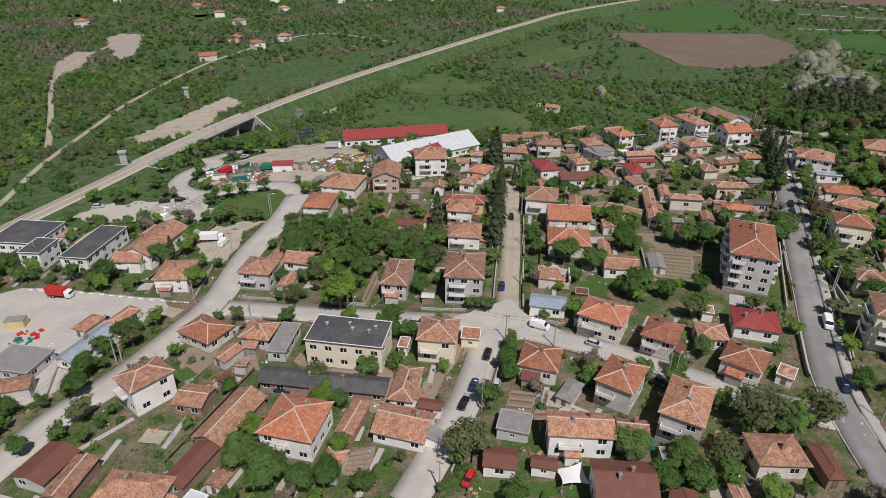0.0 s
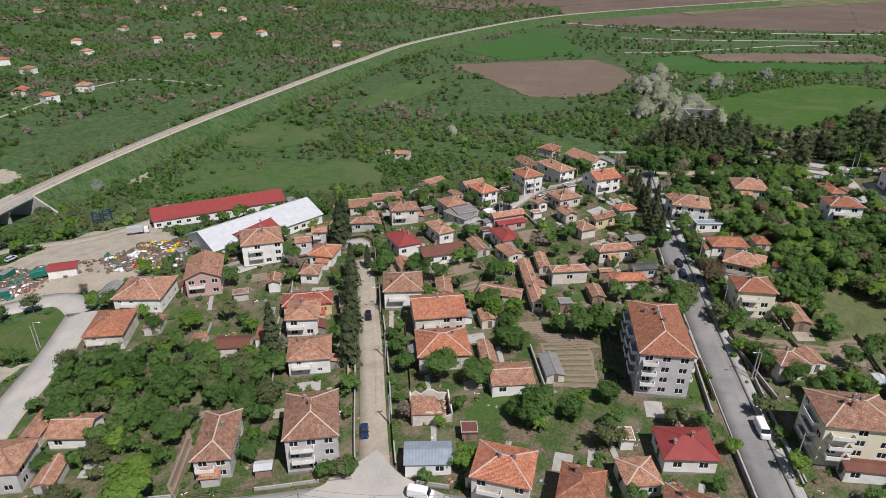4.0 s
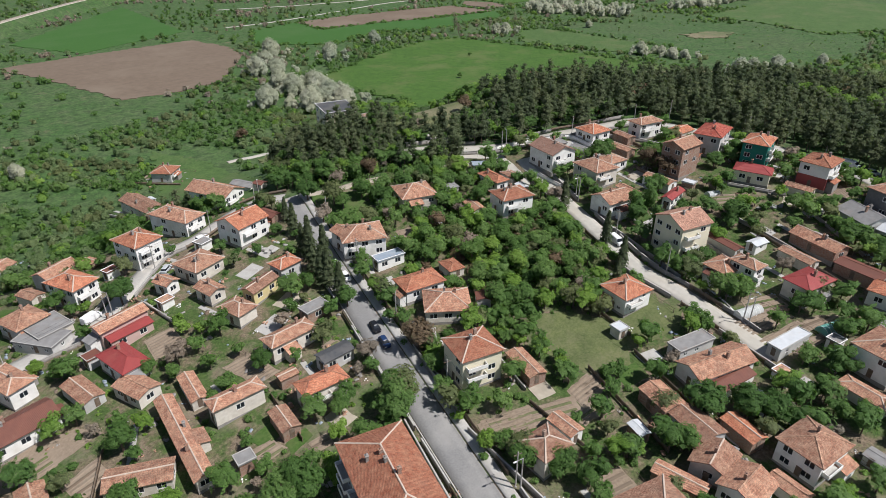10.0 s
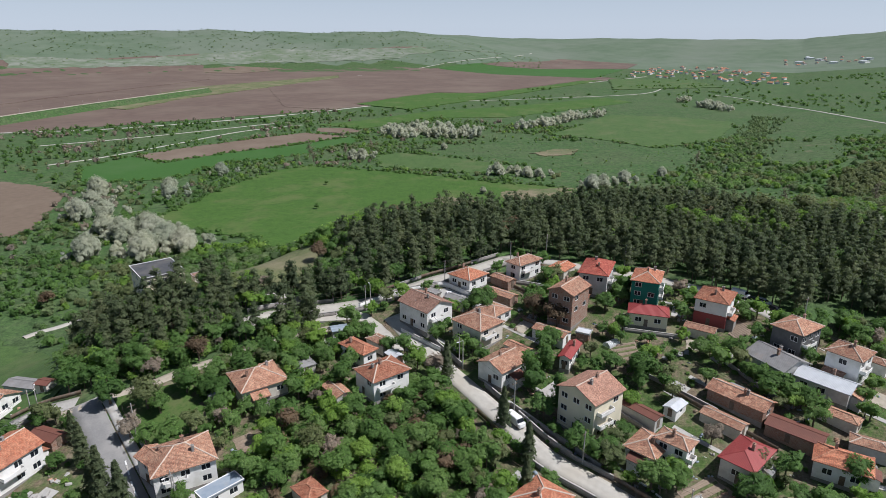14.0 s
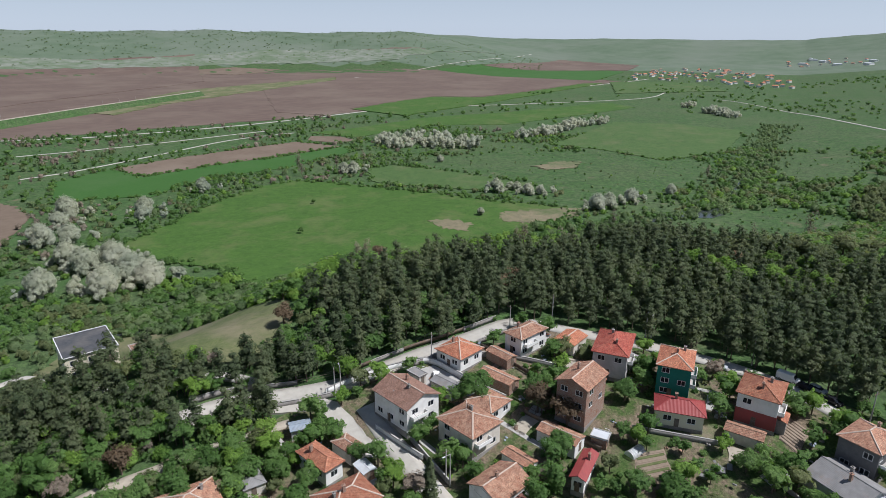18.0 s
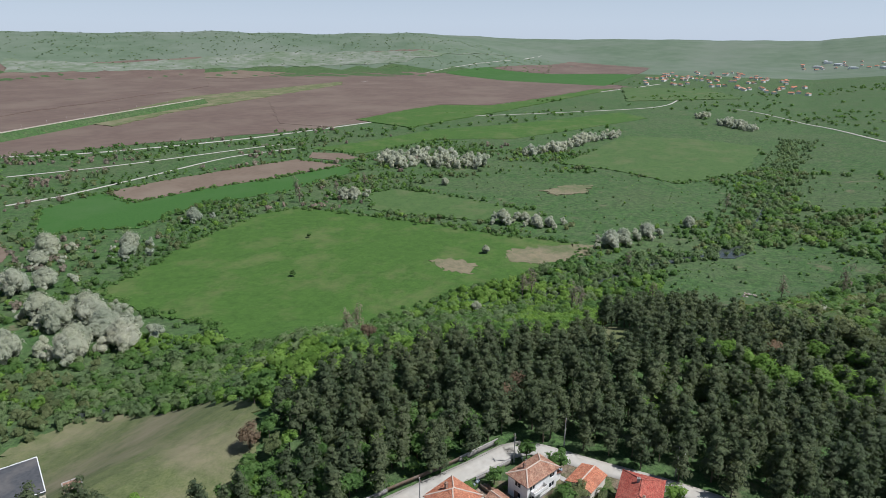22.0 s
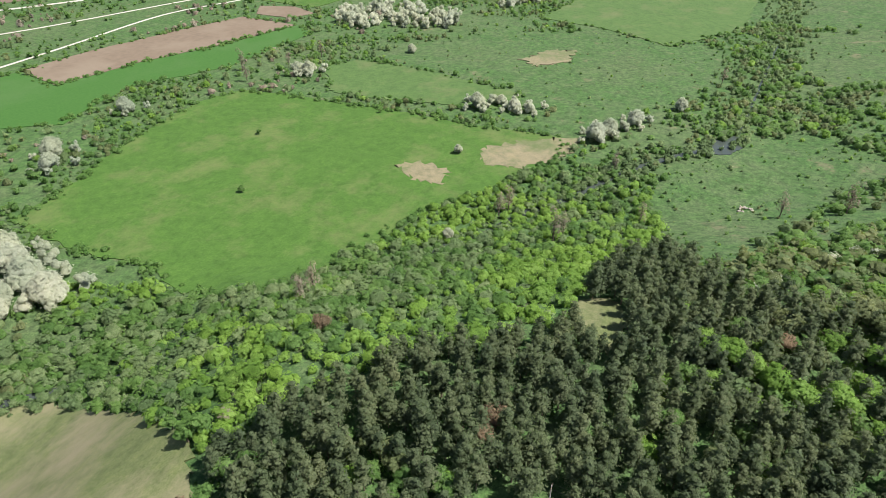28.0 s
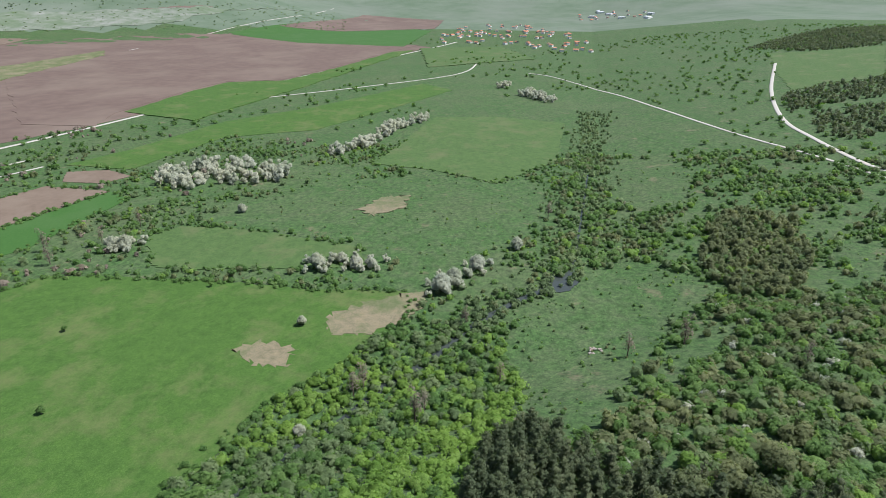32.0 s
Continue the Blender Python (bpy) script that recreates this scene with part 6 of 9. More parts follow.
def scatter(templates, xs, ys, scales, turns, name, material, lift=0.0, stretch=None):
    """One mesh of many plants: the templates' arrays laid out at the given spots."""
    vs, fs, tones, k = [], [], [], 0
    own = np.random.default_rng(len(xs)).random(len(xs))
    pick = np.arange(len(xs)) % len(templates)
    zz = ground(xs, ys) + lift
    for ti, (tv, tf) in enumerate(templates):
        sel = np.where(pick == ti)[0]
        if not len(sel):
            continue
        c, s, sc = np.cos(turns[sel])[:, None], np.sin(turns[sel])[:, None], scales[sel][:, None]
        hz = sc if stretch is None else sc * stretch[sel][:, None]
        v = np.stack([(tv[None, :, 0] * c - tv[None, :, 1] * s) * sc + xs[sel][:, None], (tv[None, :, 0] * s + tv[None, :, 1] * c) * sc + ys[sel][:, None], tv[None, :, 2] * hz + zz[sel][:, None]], -1)
        if tv.shape[1] == 6:
            one = np.ones_like(sc)
            v = np.concatenate([v, np.stack([tv[None, :, 3] * c - tv[None, :, 4] * s, tv[None, :, 3] * s + tv[None, :, 4] * c, tv[None, :, 5] * one], -1)], -1)
        n = len(tv)
        fs.append((tf[None] + (np.arange(len(sel)) * n)[:, None, None] + k).reshape(-1, tf.shape[1]))
        vs.append(v.reshape(-1, v.shape[-1]))
        tones.append(np.repeat(own[sel], n))
        k += n * len(sel)
    return big_mesh(name, np.concatenate(vs), np.concatenate(fs), material, tone=np.concatenate(tones))


def bush_templates(n, size, count=4, seed=5, tall=0.8):
    out = []
    for i in range(count):
        g = np.random.default_rng(seed + i)
        lobes = [(0, 0, 0.42, 0.72, tall)] + [(g.uniform(-0.6, 0.6), g.uniform(-0.6, 0.6), g.uniform(0.3, 0.8) * tall, g.uniform(0.35, 0.5), tall) for _ in range(4)]
        out.append(lobes_crown(g, n, lobes, size, 0.85, 1 if n < 13 else 2, 1 if n < 25 else 2))
    return out


def grid_spots(x0, x1, y0, y1, step, g):
    X, Y = np.meshgrid(np.arange(x0, x1, step), np.arange(y0, y1, step))
    return (X + g.uniform(-0.5, 0.5, X.shape) * step).ravel(), (Y + g.uniform(-0.5, 0.5, Y.shape) * step).ravel()


def patchy(x, y, f=0.02, seed=0.0):
    """A smooth uneven field between 0 and 1."""
    v = np.sin(x * f + 1.7 * np.sin(y * f * 0.7 + seed)) + np.sin(y * f * 1.3 + 2.1 * np.sin(x * f * 0.6 + seed * 2)) + 0.6 * np.sin((x + y) * f * 2.3 + seed)
    return np.clip(v / 5.2 + 0.5, 0, 1)

# ---- railway ----
RZ = -10.5


def profile_strip(line, profile, zfun):
    """A body along a line from offsets and heights across it."""
    t = np.gradient(line, axis=0)
    t /= np.linalg.norm(t, axis=1)[:, None] + 1e-9
    nrm = np.stack([t[:, 1], -t[:, 0]], 1)
    cols = []
    for off, dz, grounded in profile:
        q = line + nrm * off
        z = ground(q[:, 0], q[:, 1]) - 0.6 if grounded else np.full(len(q), zfun + dz)
        cols.append(np.column_stack([q, z]))
    v = np.stack(cols, 1)
    n, k = v.shape[:2]
    i = (np.arange(n - 1)[:, None] * k + np.arange(k - 1)[None]).ravel()
    return v.reshape(-1, 3), np.stack([i, i + 1, i + k + 1, i + k], 1)


rail_line = spline(RAIL, 6.0)
ROADS.append((rail_line, 6.0))
cut = [i for i, p in enumerate(rail_line) if 262 < p[1] < 345]
railway = tagged(new("railway"), "double-track railway on a pale ballast embankment", "railway", kind="structure")
for seg in (rail_line[: cut[0] + 1], rail_line[cut[-1]:]):
    part("embankment", big_mesh("embankment", *profile_strip(seg, [(-16, 0, True), (-4.6, -0.2, False), (4.6, -0.2, False), (16, 0, True)], RZ), "earth"), railway)
    part("ballast", big_mesh("ballast", *profile_strip(seg, [(-4.9, -0.6, False), (-4.0, 0.1, False), (4.0, 0.1, False), (4.9, -0.6, False)], RZ), "ballast"), railway)
for i, j in ((cut[0], cut[0] + 1), (cut[-1], cut[-1] - 1)):
    (px, py), (qx, qy) = rail_line[i], rail_line[j]
    L = math.hypot(qx - px, qy - py)
    tx, ty = (qx - px) / L, (qy - py) / L
    v = [(px + ty * o, py - tx * o, gz(px + ty * o, py - tx * o) - 0.6 if low else RZ - 0.1) for o, low in ((-16, 1), (-4.7, 0), (4.7, 0), (16, 1))]
    v += [(x - tx * 1.2, y - ty * 1.2, z) for x, y, z in v]
    part("abutment", mesh_of("abutment", v, [(0, 1, 2, 3), (7, 6, 5, 4), (0, 4, 5, 1), (1, 5, 6, 2), (2, 6, 7, 3)], "concrete"), railway)
for off in (-2.75, -1.25, 1.25, 2.75):
    part("rail", big_mesh("rail", *profile_strip(rail_line, [(off - 0.09, 0.1, False), (off - 0.09, 0.27, False), (off + 0.09, 0.27, False), (off + 0.09, 0.1, False)], RZ), "rail_steel"), railway)
deck_line = rail_line[cut[0]: cut[-1] + 1]
viaduct = tagged(new("viaduct"), "grey concrete railway viaduct on piers over a road", "bridge")
part("deck", big_mesh("deck", *profile_strip(deck_line, [(-4.6, -1.5, False), (-4.6, 0.0, False), (-4.1, 0.09, False), (4.1, 0.09, False), (4.6, 0.0, False), (4.6, -1.5, False), (-4.6, -1.5, False)], RZ), "concrete"), viaduct)
part("ballast", big_mesh("ballast", *profile_strip(deck_line, [(-4.0, 0.1, False), (-3.4, 0.2, False), (3.4, 0.2, False), (4.0, 0.1, False)], RZ - 0.05), "ballast"), viaduct)
for s in (-4.45, 4.45):
    part("parapet", big_mesh("parapet", *profile_strip(deck_line, [(s - 0.12, 0.0, False), (s - 0.12, 0.9, False), (s + 0.12, 0.9, False), (s + 0.12, 0.0, False)], RZ), "concrete"), viaduct)
for i in range(1, len(deck_line) - 1, 2):
    (ax, ay), (bx, by) = deck_line[i - 1], deck_line[i + 1]
    px, py = deck_line[i]
    g0 = gz(px, py) - 1
    part("pier", stack("pier", [(3.4, 0.7, g0), (3.2, 0.55, RZ - 2.6), (4.4, 0.75, RZ - 2.0), (4.4, 0.75, RZ - 1.5)], "concrete"), viaduct, at=pose(px, py, 0, 0, 0, math.degrees(math.atan2(by - ay, bx - ax)) - 90))
mast = None
for i in range(0, len(rail_line), 7):
    px, py = rail_line[i]
    m = pose(px + 4.2, py - 1.5, RZ, 0, 0, 60)
    if mast is None:
        mast = tagged(new("railway_mast"), "slender grey steel railway mast with an arm", "mast", group="railway masts")
        part("shaft", prism("shaft", circle(0.13, 6), 7.5, "concrete", 0.7), mast)
        part("arm", boxes("arm", [(-3.2, -0.05, 6.6, 0.1, 0.05, 6.75)], "concrete"), mast)
        mast.matrix_basis = m
    else:
        copy_thing(mast, m)

# ---- streams ----
for pts, half in ((WATER[0], 2.0), (WATER[1][:8], 2.2), (WATER[1][7:11], 0.9)):
    w = spline(pts, 6.0)
    ROADS.append((w, half))
    v, f = ribbon(w, -half, half, 0.04)
    tagged(new("stream", big_mesh("stream", v, f, "water")), "narrow dark stream between bushes", "stream", kind="structure")
field("pond", [(560, 192), (570, 196), (584, 192), (590, 180), (580, 172), (566, 178)], "water", "small grey pond among reeds", 0.05, ragged=0.8)

# ---- vehicles ----
def hull(name, rings, material, smoothed=False):
    """A closed body from rings of the same number of points."""
    n = len(rings[0])
    v = [p for r in rings for p in r]
    f = [(k * n + i, k * n + (i + 1) % n, (k + 1) * n + (i + 1) % n, (k + 1) * n + i) for k in range(len(rings) - 1) for i in range(n)]
    f += [tuple(range(n))[::-1], tuple(range(len(v) - n, len(v)))]
    return mesh_of(name, v, f, material, smoothed=smoothed)


def plan_ring(x0, x1, hw, z, c=0.2):
    return [(x0 + c, -hw, z), (x1 - c, -hw, z), (x1, -hw + c, z), (x1, hw - c, z), (x1 - c, hw, z), (x0 + c, hw, z), (x0, hw - c, z), (x0, -hw + c, z)]


def wheel(parent, x, y, r=0.32):
    tyre = part("wheel", shared(("tyre", r), lambda: hull("wheel", [[(rr * a, yy, rr * b) for a, b in circle(1, 12)] for yy, rr in ((-0.1, r * 0.9), (-0.07, r), (0.07, r), (0.1, r * 0.9))], "rubber")), parent, at=pose(x, y, r))
    part("rim", shared(("rim", r), lambda: hull("rim", [[(rr * a, yy, rr * b) for a, b in circle(1, 8)] for yy, rr in ((-0.112, r * 0.55), (0.112, r * 0.55))], "chrome")), tyre)


def road_turn(x, y):
    """The direction of the nearest street."""
    best = (1e9, 0)
    for line, _ in ROADS[:14]:
        d = np.hypot(line[:, 0] - x, line[:, 1] - y)
        i = int(d.argmin())
        if d[i] < best[0]:
            j = min(max(i, 1), len(line) - 2)
            t = line[j + 1] - line[j - 1]
            best = (d[i], math.degrees(math.atan2(t[1], t[0])))
    return best[1]


CARS = {}


def car(x, y, colour, kind="car", turn=None):
    key = (colour, kind)
    a = road_turn(x, y) if turn is None else turn
    m = pose(x, y, gz(x, y) + 0.13, 0, 0, a)
    if key in CARS:
        return copy_thing(CARS[key], m)
    ob = CARS[key] = new({"car": "car", "van": "van", "lorry": "lorry"}[kind])
    ob.matrix_basis = m
    paint = "paint_" + colour
    if kind == "car":
        L, hw = 2.1, 0.86
        tagged(ob, "parked %s hatchback on the street" % colour, "car", group="parked cars")
        part("body", hull("body", [plan_ring(-L, L, hw - 0.05, 0.22), plan_ring(-L, L, hw, 0.4), plan_ring(-L, L, hw, 0.72), plan_ring(-L + 0.06, L - 0.1, hw - 0.06, 0.88), plan_ring(-L + 0.2, L - 0.9, hw - 0.1, 0.92)], paint), ob)
        part("cabin_glass", hull("cabin_glass", [plan_ring(-L + 0.25, L - 0.85, hw - 0.12, 0.9), plan_ring(-L + 0.55, L - 1.5, hw - 0.24, 1.36)], "glass_dark"), ob)
        part("roof", hull("roof", [plan_ring(-L + 0.55, L - 1.5, hw - 0.22, 1.36), plan_ring(-L + 0.65, L - 1.6, hw - 0.28, 1.44)], paint), ob)
        for s in (-1, 1):
            part("headlight", shared(("lamp", kind), lambda: boxes("headlight", [(-0.04, -0.16, -0.07, 0.04, 0.16, 0.07)], "chrome")), ob, at=pose(L, s * 0.6, 0.64))
            part("mirror", shared("mirror", lambda: boxes("mirror", [(-0.06, -0.09, -0.06, 0.06, 0.09, 0.06)], "rubber")), ob, at=pose(0.75, s * 0.92, 0.92))
        for wx in (-1.28, 1.28):
            for wy in (-0.78, 0.78):
                wheel(ob, wx, wy)
    elif kind == "van":
        L, hw = 2.6, 0.98
        tagged(ob, "parked %s panel van on the street" % colour, "van", group="parked cars")
        part("body", hull("body", [plan_ring(-L, L, hw - 0.05, 0.28), plan_ring(-L, L, hw, 0.5), plan_ring(-L, L - 0.1, hw, 1.1), plan_ring(-L, L - 0.9, hw - 0.02, 1.2), plan_ring(-L + 0.05, L - 1.3, hw - 0.1, 2.0), plan_ring(-L + 0.15, L - 1.5, hw - 0.25, 2.12)], paint), ob)
        part("windscreen", hull("windscreen", [[(L - 0.82, -0.85, 1.18), (L - 0.82, 0.85, 1.18), (L - 1.22, 0.78, 1.9), (L - 1.22, -0.78, 1.9)], [(L - 0.72, -0.85, 1.2), (L - 0.72, 0.85, 1.2), (L - 1.15, 0.78, 1.93), (L - 1.15, -0.78, 1.93)]], "glass_dark"), ob)
        for wx in (-1.6, 1.6):
            for wy in (-0.88, 0.88):
                wheel(ob, wx, wy, 0.36)
    else:
        tagged(ob, "%s lorry with a boxy load bed" % colour, "lorry", group="parked lorries")
        part("cab", hull("cab", [plan_ring(2.2, 4.0, 1.1, 0.5), plan_ring(2.2, 4.05, 1.15, 1.3), plan_ring(2.2, 3.8, 1.1, 2.4), plan_ring(2.3, 3.7, 1.0, 2.5)], "paint_white"), ob)
        part("windscreen", boxes("windscreen", [(3.86, -0.95, 1.4, 3.98, 0.95, 2.2)], "glass_dark"), ob)
        part("box", boxes("box", [(-3.8, -1.2, 0.95, 2.05, 1.2, 3.1)], paint, 0.05), ob)
        part("chassis", boxes("chassis", [(-3.7, -0.5, 0.55, 3.6, 0.5, 0.93)], "rubber"), ob)
        for wx in (-2.6, -1.5, 3.0):
            for wy in (-1.0, 1.0):
                wheel(ob, wx, wy, 0.48)
    return ob


# ---- street furniture ----
POLE = {}


def pole(x, y, turn=0, lamp=False, height=8.0):
    m = pose(x, y, gz(x, y), 0, 0, turn)
    if lamp in POLE:
        return copy_thing(POLE[lamp], m)
    ob = POLE[lamp] = new("utility_pole" if not lamp else "street_lamp")
    tagged(ob, "grey concrete utility pole with crossarm and cables" if not lamp else "slim grey street lamp with a curved arm", "pole", group="poles along the streets")
    ob.matrix_basis = m
    part("shaft", prism("shaft", circle(0.17, 8), height, "concrete", 0.6), ob)
    if lamp:
        part("arm", boxes("arm", [(0, -0.04, height - 0.12, 1.5, 0.04, height)], "concrete"), ob)
        part("lamp_head", stack("lamp_head", [(0.32, 0.12, height - 0.2), (0.36, 0.14, height - 0.1), (0.2, 0.08, height)], "trim_white"), ob).location.x = 1.6
    else:
        part("crossarm", boxes("crossarm", [(-0.06, -0.8, height - 0.7, 0.06, 0.8, height - 0.56)], "timber"), ob)
    return ob


def cable(p, q):
    """A sagging cable between two points."""
    p, q = Vector(p), Vector(q)
    v, f = [], []
    d = (q - p)
    s = Vector((-d.y, d.x, 0)).normalized() * 0.018
    n = 8
    for i in range(n + 1):
        t = i / n
        c = p + d * t - Vector((0, 0, 0.9 * 4 * t * (1 - t)))
        v += [(c - s)[:], (c + Vector((0, 0, 0.03)))[:], (c + s)[:]]
    for i in range(n):
        k = 3 * i
        f += [(k, k + 3, k + 4, k + 1), (k + 1, k + 4, k + 5, k + 2), (k + 2, k + 5, k + 3, k)]
    return mesh_of("wire", v, f, "wire")


def pole_row(road_index, offset, first, spacing, count, lamp_every=3):
    line, _ = ROADS[road_index]
    seg = np.r_[0, np.cumsum(np.linalg.norm(np.diff(line, axis=0), axis=1))]
    t = np.gradient(line, axis=0)
    t /= np.linalg.norm(t, axis=1)[:, None]
    last = None
    for i in range(count):
        s = first + i * spacing
        if s > seg[-1]:
            break
        px, py = np.interp(s, seg, line[:, 0]), np.interp(s, seg, line[:, 1])
        tx, ty = np.interp(s, seg, t[:, 0]), np.interp(s, seg, t[:, 1])
        x, y = px + ty * offset, py - tx * offset
        ang = math.degrees(math.atan2(ty, tx))
        pole(x, y, ang)
        if i % lamp_every == 1:
            pole(x + tx * 1.5, y + ty * 1.5, ang + (90 if offset > 0 else -90), True)
        top = gz(x, y) + 7.6
        if last:
            span = tagged(new("overhead_cables"), "thin black overhead cables between poles", "cable", group="overhead cables")
            for k in (-0.7, 0.7):
                part("wire", cable((last[0] - ty * k, last[1] + tx * k, last[2]), (x - ty * k, y + tx * k, top)), span)
        last = (x, y, top)


def fence(pts, kind, height=1.2):
    """A garden boundary along a line: a plastered wall with coping, or posts with rails or boards."""
    line = spline(pts, 2.5)
    if len(line) < 2:
        return None
    mid = line[len(line) // 2]
    z = ground(line[:, 0], line[:, 1])
    if kind == "wall":
        ob = tagged(new("garden_wall"), "low weathered stone and plaster garden wall", "wall", group="garden walls and fences")
        for nm, hw, z0, z1, mat in (("wall_body", 0.12, -0.5, height, "plaster_stone"), ("coping", 0.17, height + 0.003, height + 0.08, "concrete")):
            t = np.gradient(line, axis=0)
            t /= np.linalg.norm(t, axis=1)[:, None] + 1e-9
            nr = np.stack([t[:, 1], -t[:, 0]], 1)
            cols = [np.column_stack([line + nr * o, z + h]) for o, h in ((-hw, z0), (-hw, z1), (hw, z1), (hw, z0))]
            v = np.stack(cols, 1)
            n = len(line)
            i = (np.arange(n - 1)[:, None] * 4 + np.arange(4)[None])
            j = (np.arange(n - 1)[:, None] * 4 + (np.arange(4)[None] + 1) % 4)
            f = np.stack([i, i + 4, j + 4, j], -1).reshape(-1, 4)
            part(nm, big_mesh(nm, v.reshape(-1, 3), f, mat), ob)
        return ob
    ob = tagged(new("fence"), "weathered timber and wire garden fence" if kind == "wire" else "old board fence of grey planks", "fence", group="garden walls and fences")
    for (px, py), pz in list(zip(line, z))[::4]:
        part("post", shared("post", lambda: boxes("post", [(-0.06, -0.06, -0.4, 0.06, 0.06, 1.45)], "timber")), ob, at=pose(px, py, pz))
    t = np.gradient(line, axis=0)
    t /= np.linalg.norm(t, axis=1)[:, None] + 1e-9
    nr = np.stack([t[:, 1], -t[:, 0]], 1)
    for z0, z1 in (((0.1, 1.25),) if kind == "board" else ((0.5, 0.58), (1.2, 1.28))):
        cols = [np.column_stack([line + nr * o, z + h]) for o, h in ((0.065, z0), (0.065, z1), (0.1, z1), (0.1, z0))]
        v = np.stack(cols, 1)
        n = len(line)
        i = (np.arange(n - 1)[:, None] * 4 + np.arange(4)[None])
        j = (np.arange(n - 1)[:, None] * 4 + (np.arange(4)[None] + 1) % 4)
        part("board" if kind == "board" else "rail", big_mesh("rail", v.reshape(-1, 3), np.stack([i, i + 4, j + 4, j], -1).reshape(-1, 4), "timber"), ob)
    return ob


def plot(poly, rows=True, material="soil", label="dug brown vegetable bed with rows"):
    """A garden bed: bare soil with raised rows along its longer side."""
    PLOTS.append(poly)
    bed = field("garden_bed", poly, material, label, 0.08, 1.5, False, 0.03 if material == "concrete" else 0.25)
    if not rows:
        return bed
    a, b, c, d = [np.array(p, float) for p in poly[:4]]
    n = max(2, int(np.linalg.norm(d - a) / 1.0))
    strips = []
    for i in range(n):
        t = (i + 0.5) / n
        p, q = a + (d - a) * t, b + (c - b) * t
        p, q = p + (q - p) * 0.06, q - (q - p) * 0.06
        m = max(2, int(np.linalg.norm(q - p) / 2))
        strips.append(ribbon(np.array([p + (q - p) * k / m for k in range(m + 1)]), -0.3, 0.3, 0.19, drop=0.16))
    for mat, sel in (("soil", strips[::2]), (("soil", "dry_grass", "soil_brown", "soil")[len(PLOTS) % 4], strips[1::2])):
        if sel:
            rows_ob = part("rows", big_mesh("rows", *gather(sel), mat), bed)
            rows_ob["kind"] = "stuff"
    return bed


def tunnel(x, y, length, r, turn, film, label):
    """A polytunnel: hoops and a film skin."""
    ob = tagged(new("polytunnel"), label, "greenhouse")
    ob.matrix_basis = pose(x, y, gz(x, y), 0, 0, turn)
    n = 10
    ring = [(r * math.cos(math.pi * i / n), r * 1.05 * math.sin(math.pi * i / n)) for i in range(n + 1)]
    v, f = [], []
    for k in range(7):
        xx = -length / 2 + length * k / 6
        v += [(xx, a, b) for a, b in ring]
    f = [(k * (n + 1) + i, k * (n + 1) + i + 1, (k + 1) * (n + 1) + i + 1, (k + 1) * (n + 1) + i) for k in range(6) for i in range(n)]
    f += [tuple(range(n + 1)), tuple(range(6 * (n + 1), 7 * (n + 1)))[::-1]]
    part("skin", mesh_of("skin", v, f, film), ob)
    for k in range(7):
        xx = -length / 2 + length * k / 6
        hv, hf = [], []
        for i, (a, b) in enumerate(ring):
            s = 1.02
            hv += [(xx - 0.03, a * s, b * s), (xx + 0.03, a * s, b * s), (xx + 0.03, a * s * 1.02, b * s * 1.02), (xx - 0.03, a * s * 1.02, b * s * 1.02)]
        hf = [(4 * i + j, 4 * i + (j + 1) % 4, 4 * i + 4 + (j + 1) % 4, 4 * i + 4 + j) for i in range(n) for j in range(4)]
        part("hoop", shared(("hoop", length, r, k), lambda: mesh_of("hoop", hv, hf, "trim_white")), ob)
    return ob


def heap(x, y, w, d, material, label, name="rubble_heap", seed=0, n=11):
    """A heap of broken pieces."""
    g = random.Random(seed + int(x * 3))
    z = gz(x, y)
    ob = tagged(new(name), label, "heap")
    ob.matrix_basis = pose(x, y, z)
    for i in range(n):
        a, b = g.uniform(-w / 2, w / 2), g.uniform(-d / 2, d / 2)
        s = g.uniform(0.5, 1.4)
        part("piece", shared(("piece", i % 5, material), lambda: boxes("piece", [(-0.6, -0.4, -0.2, 0.6, 0.4, 0.25)], material, 0.06)), ob, at=pose(a, b, 0.1 + 0.5 * g.random() * max(0, 1 - abs(a) / w * 2), g.uniform(-25, 25), g.uniform(-25, 25), g.uniform(0, 180)) @ Matrix.Scale(s, 4))
    return ob


def dish(x, y, z, turn, r=0.9):
    """A white satellite dish on a short mast."""
    ob = tagged(new("satellite_dish"), "white satellite dish on a short mast", "dish", group="satellite dishes")
    ob.matrix_basis = pose(x, y, z, 0, 0, turn)
    rings = [[(0.1 + 0.25 * k * k - 0.05 * q, r * k * math.cos(i * math.pi / 6), r * k * math.sin(i * math.pi / 6) + 1.1) for i in range(12)] for q, ks in ((0, (0.05, 0.5, 1.0)), (1, (1.0, 0.5, 0.05))) for k in ks]
    part("bowl", hull("bowl", rings, "trim_white"), ob)
    part("mast", prism("mast", circle(0.06, 6), 1.2, "concrete"), ob)
    return ob


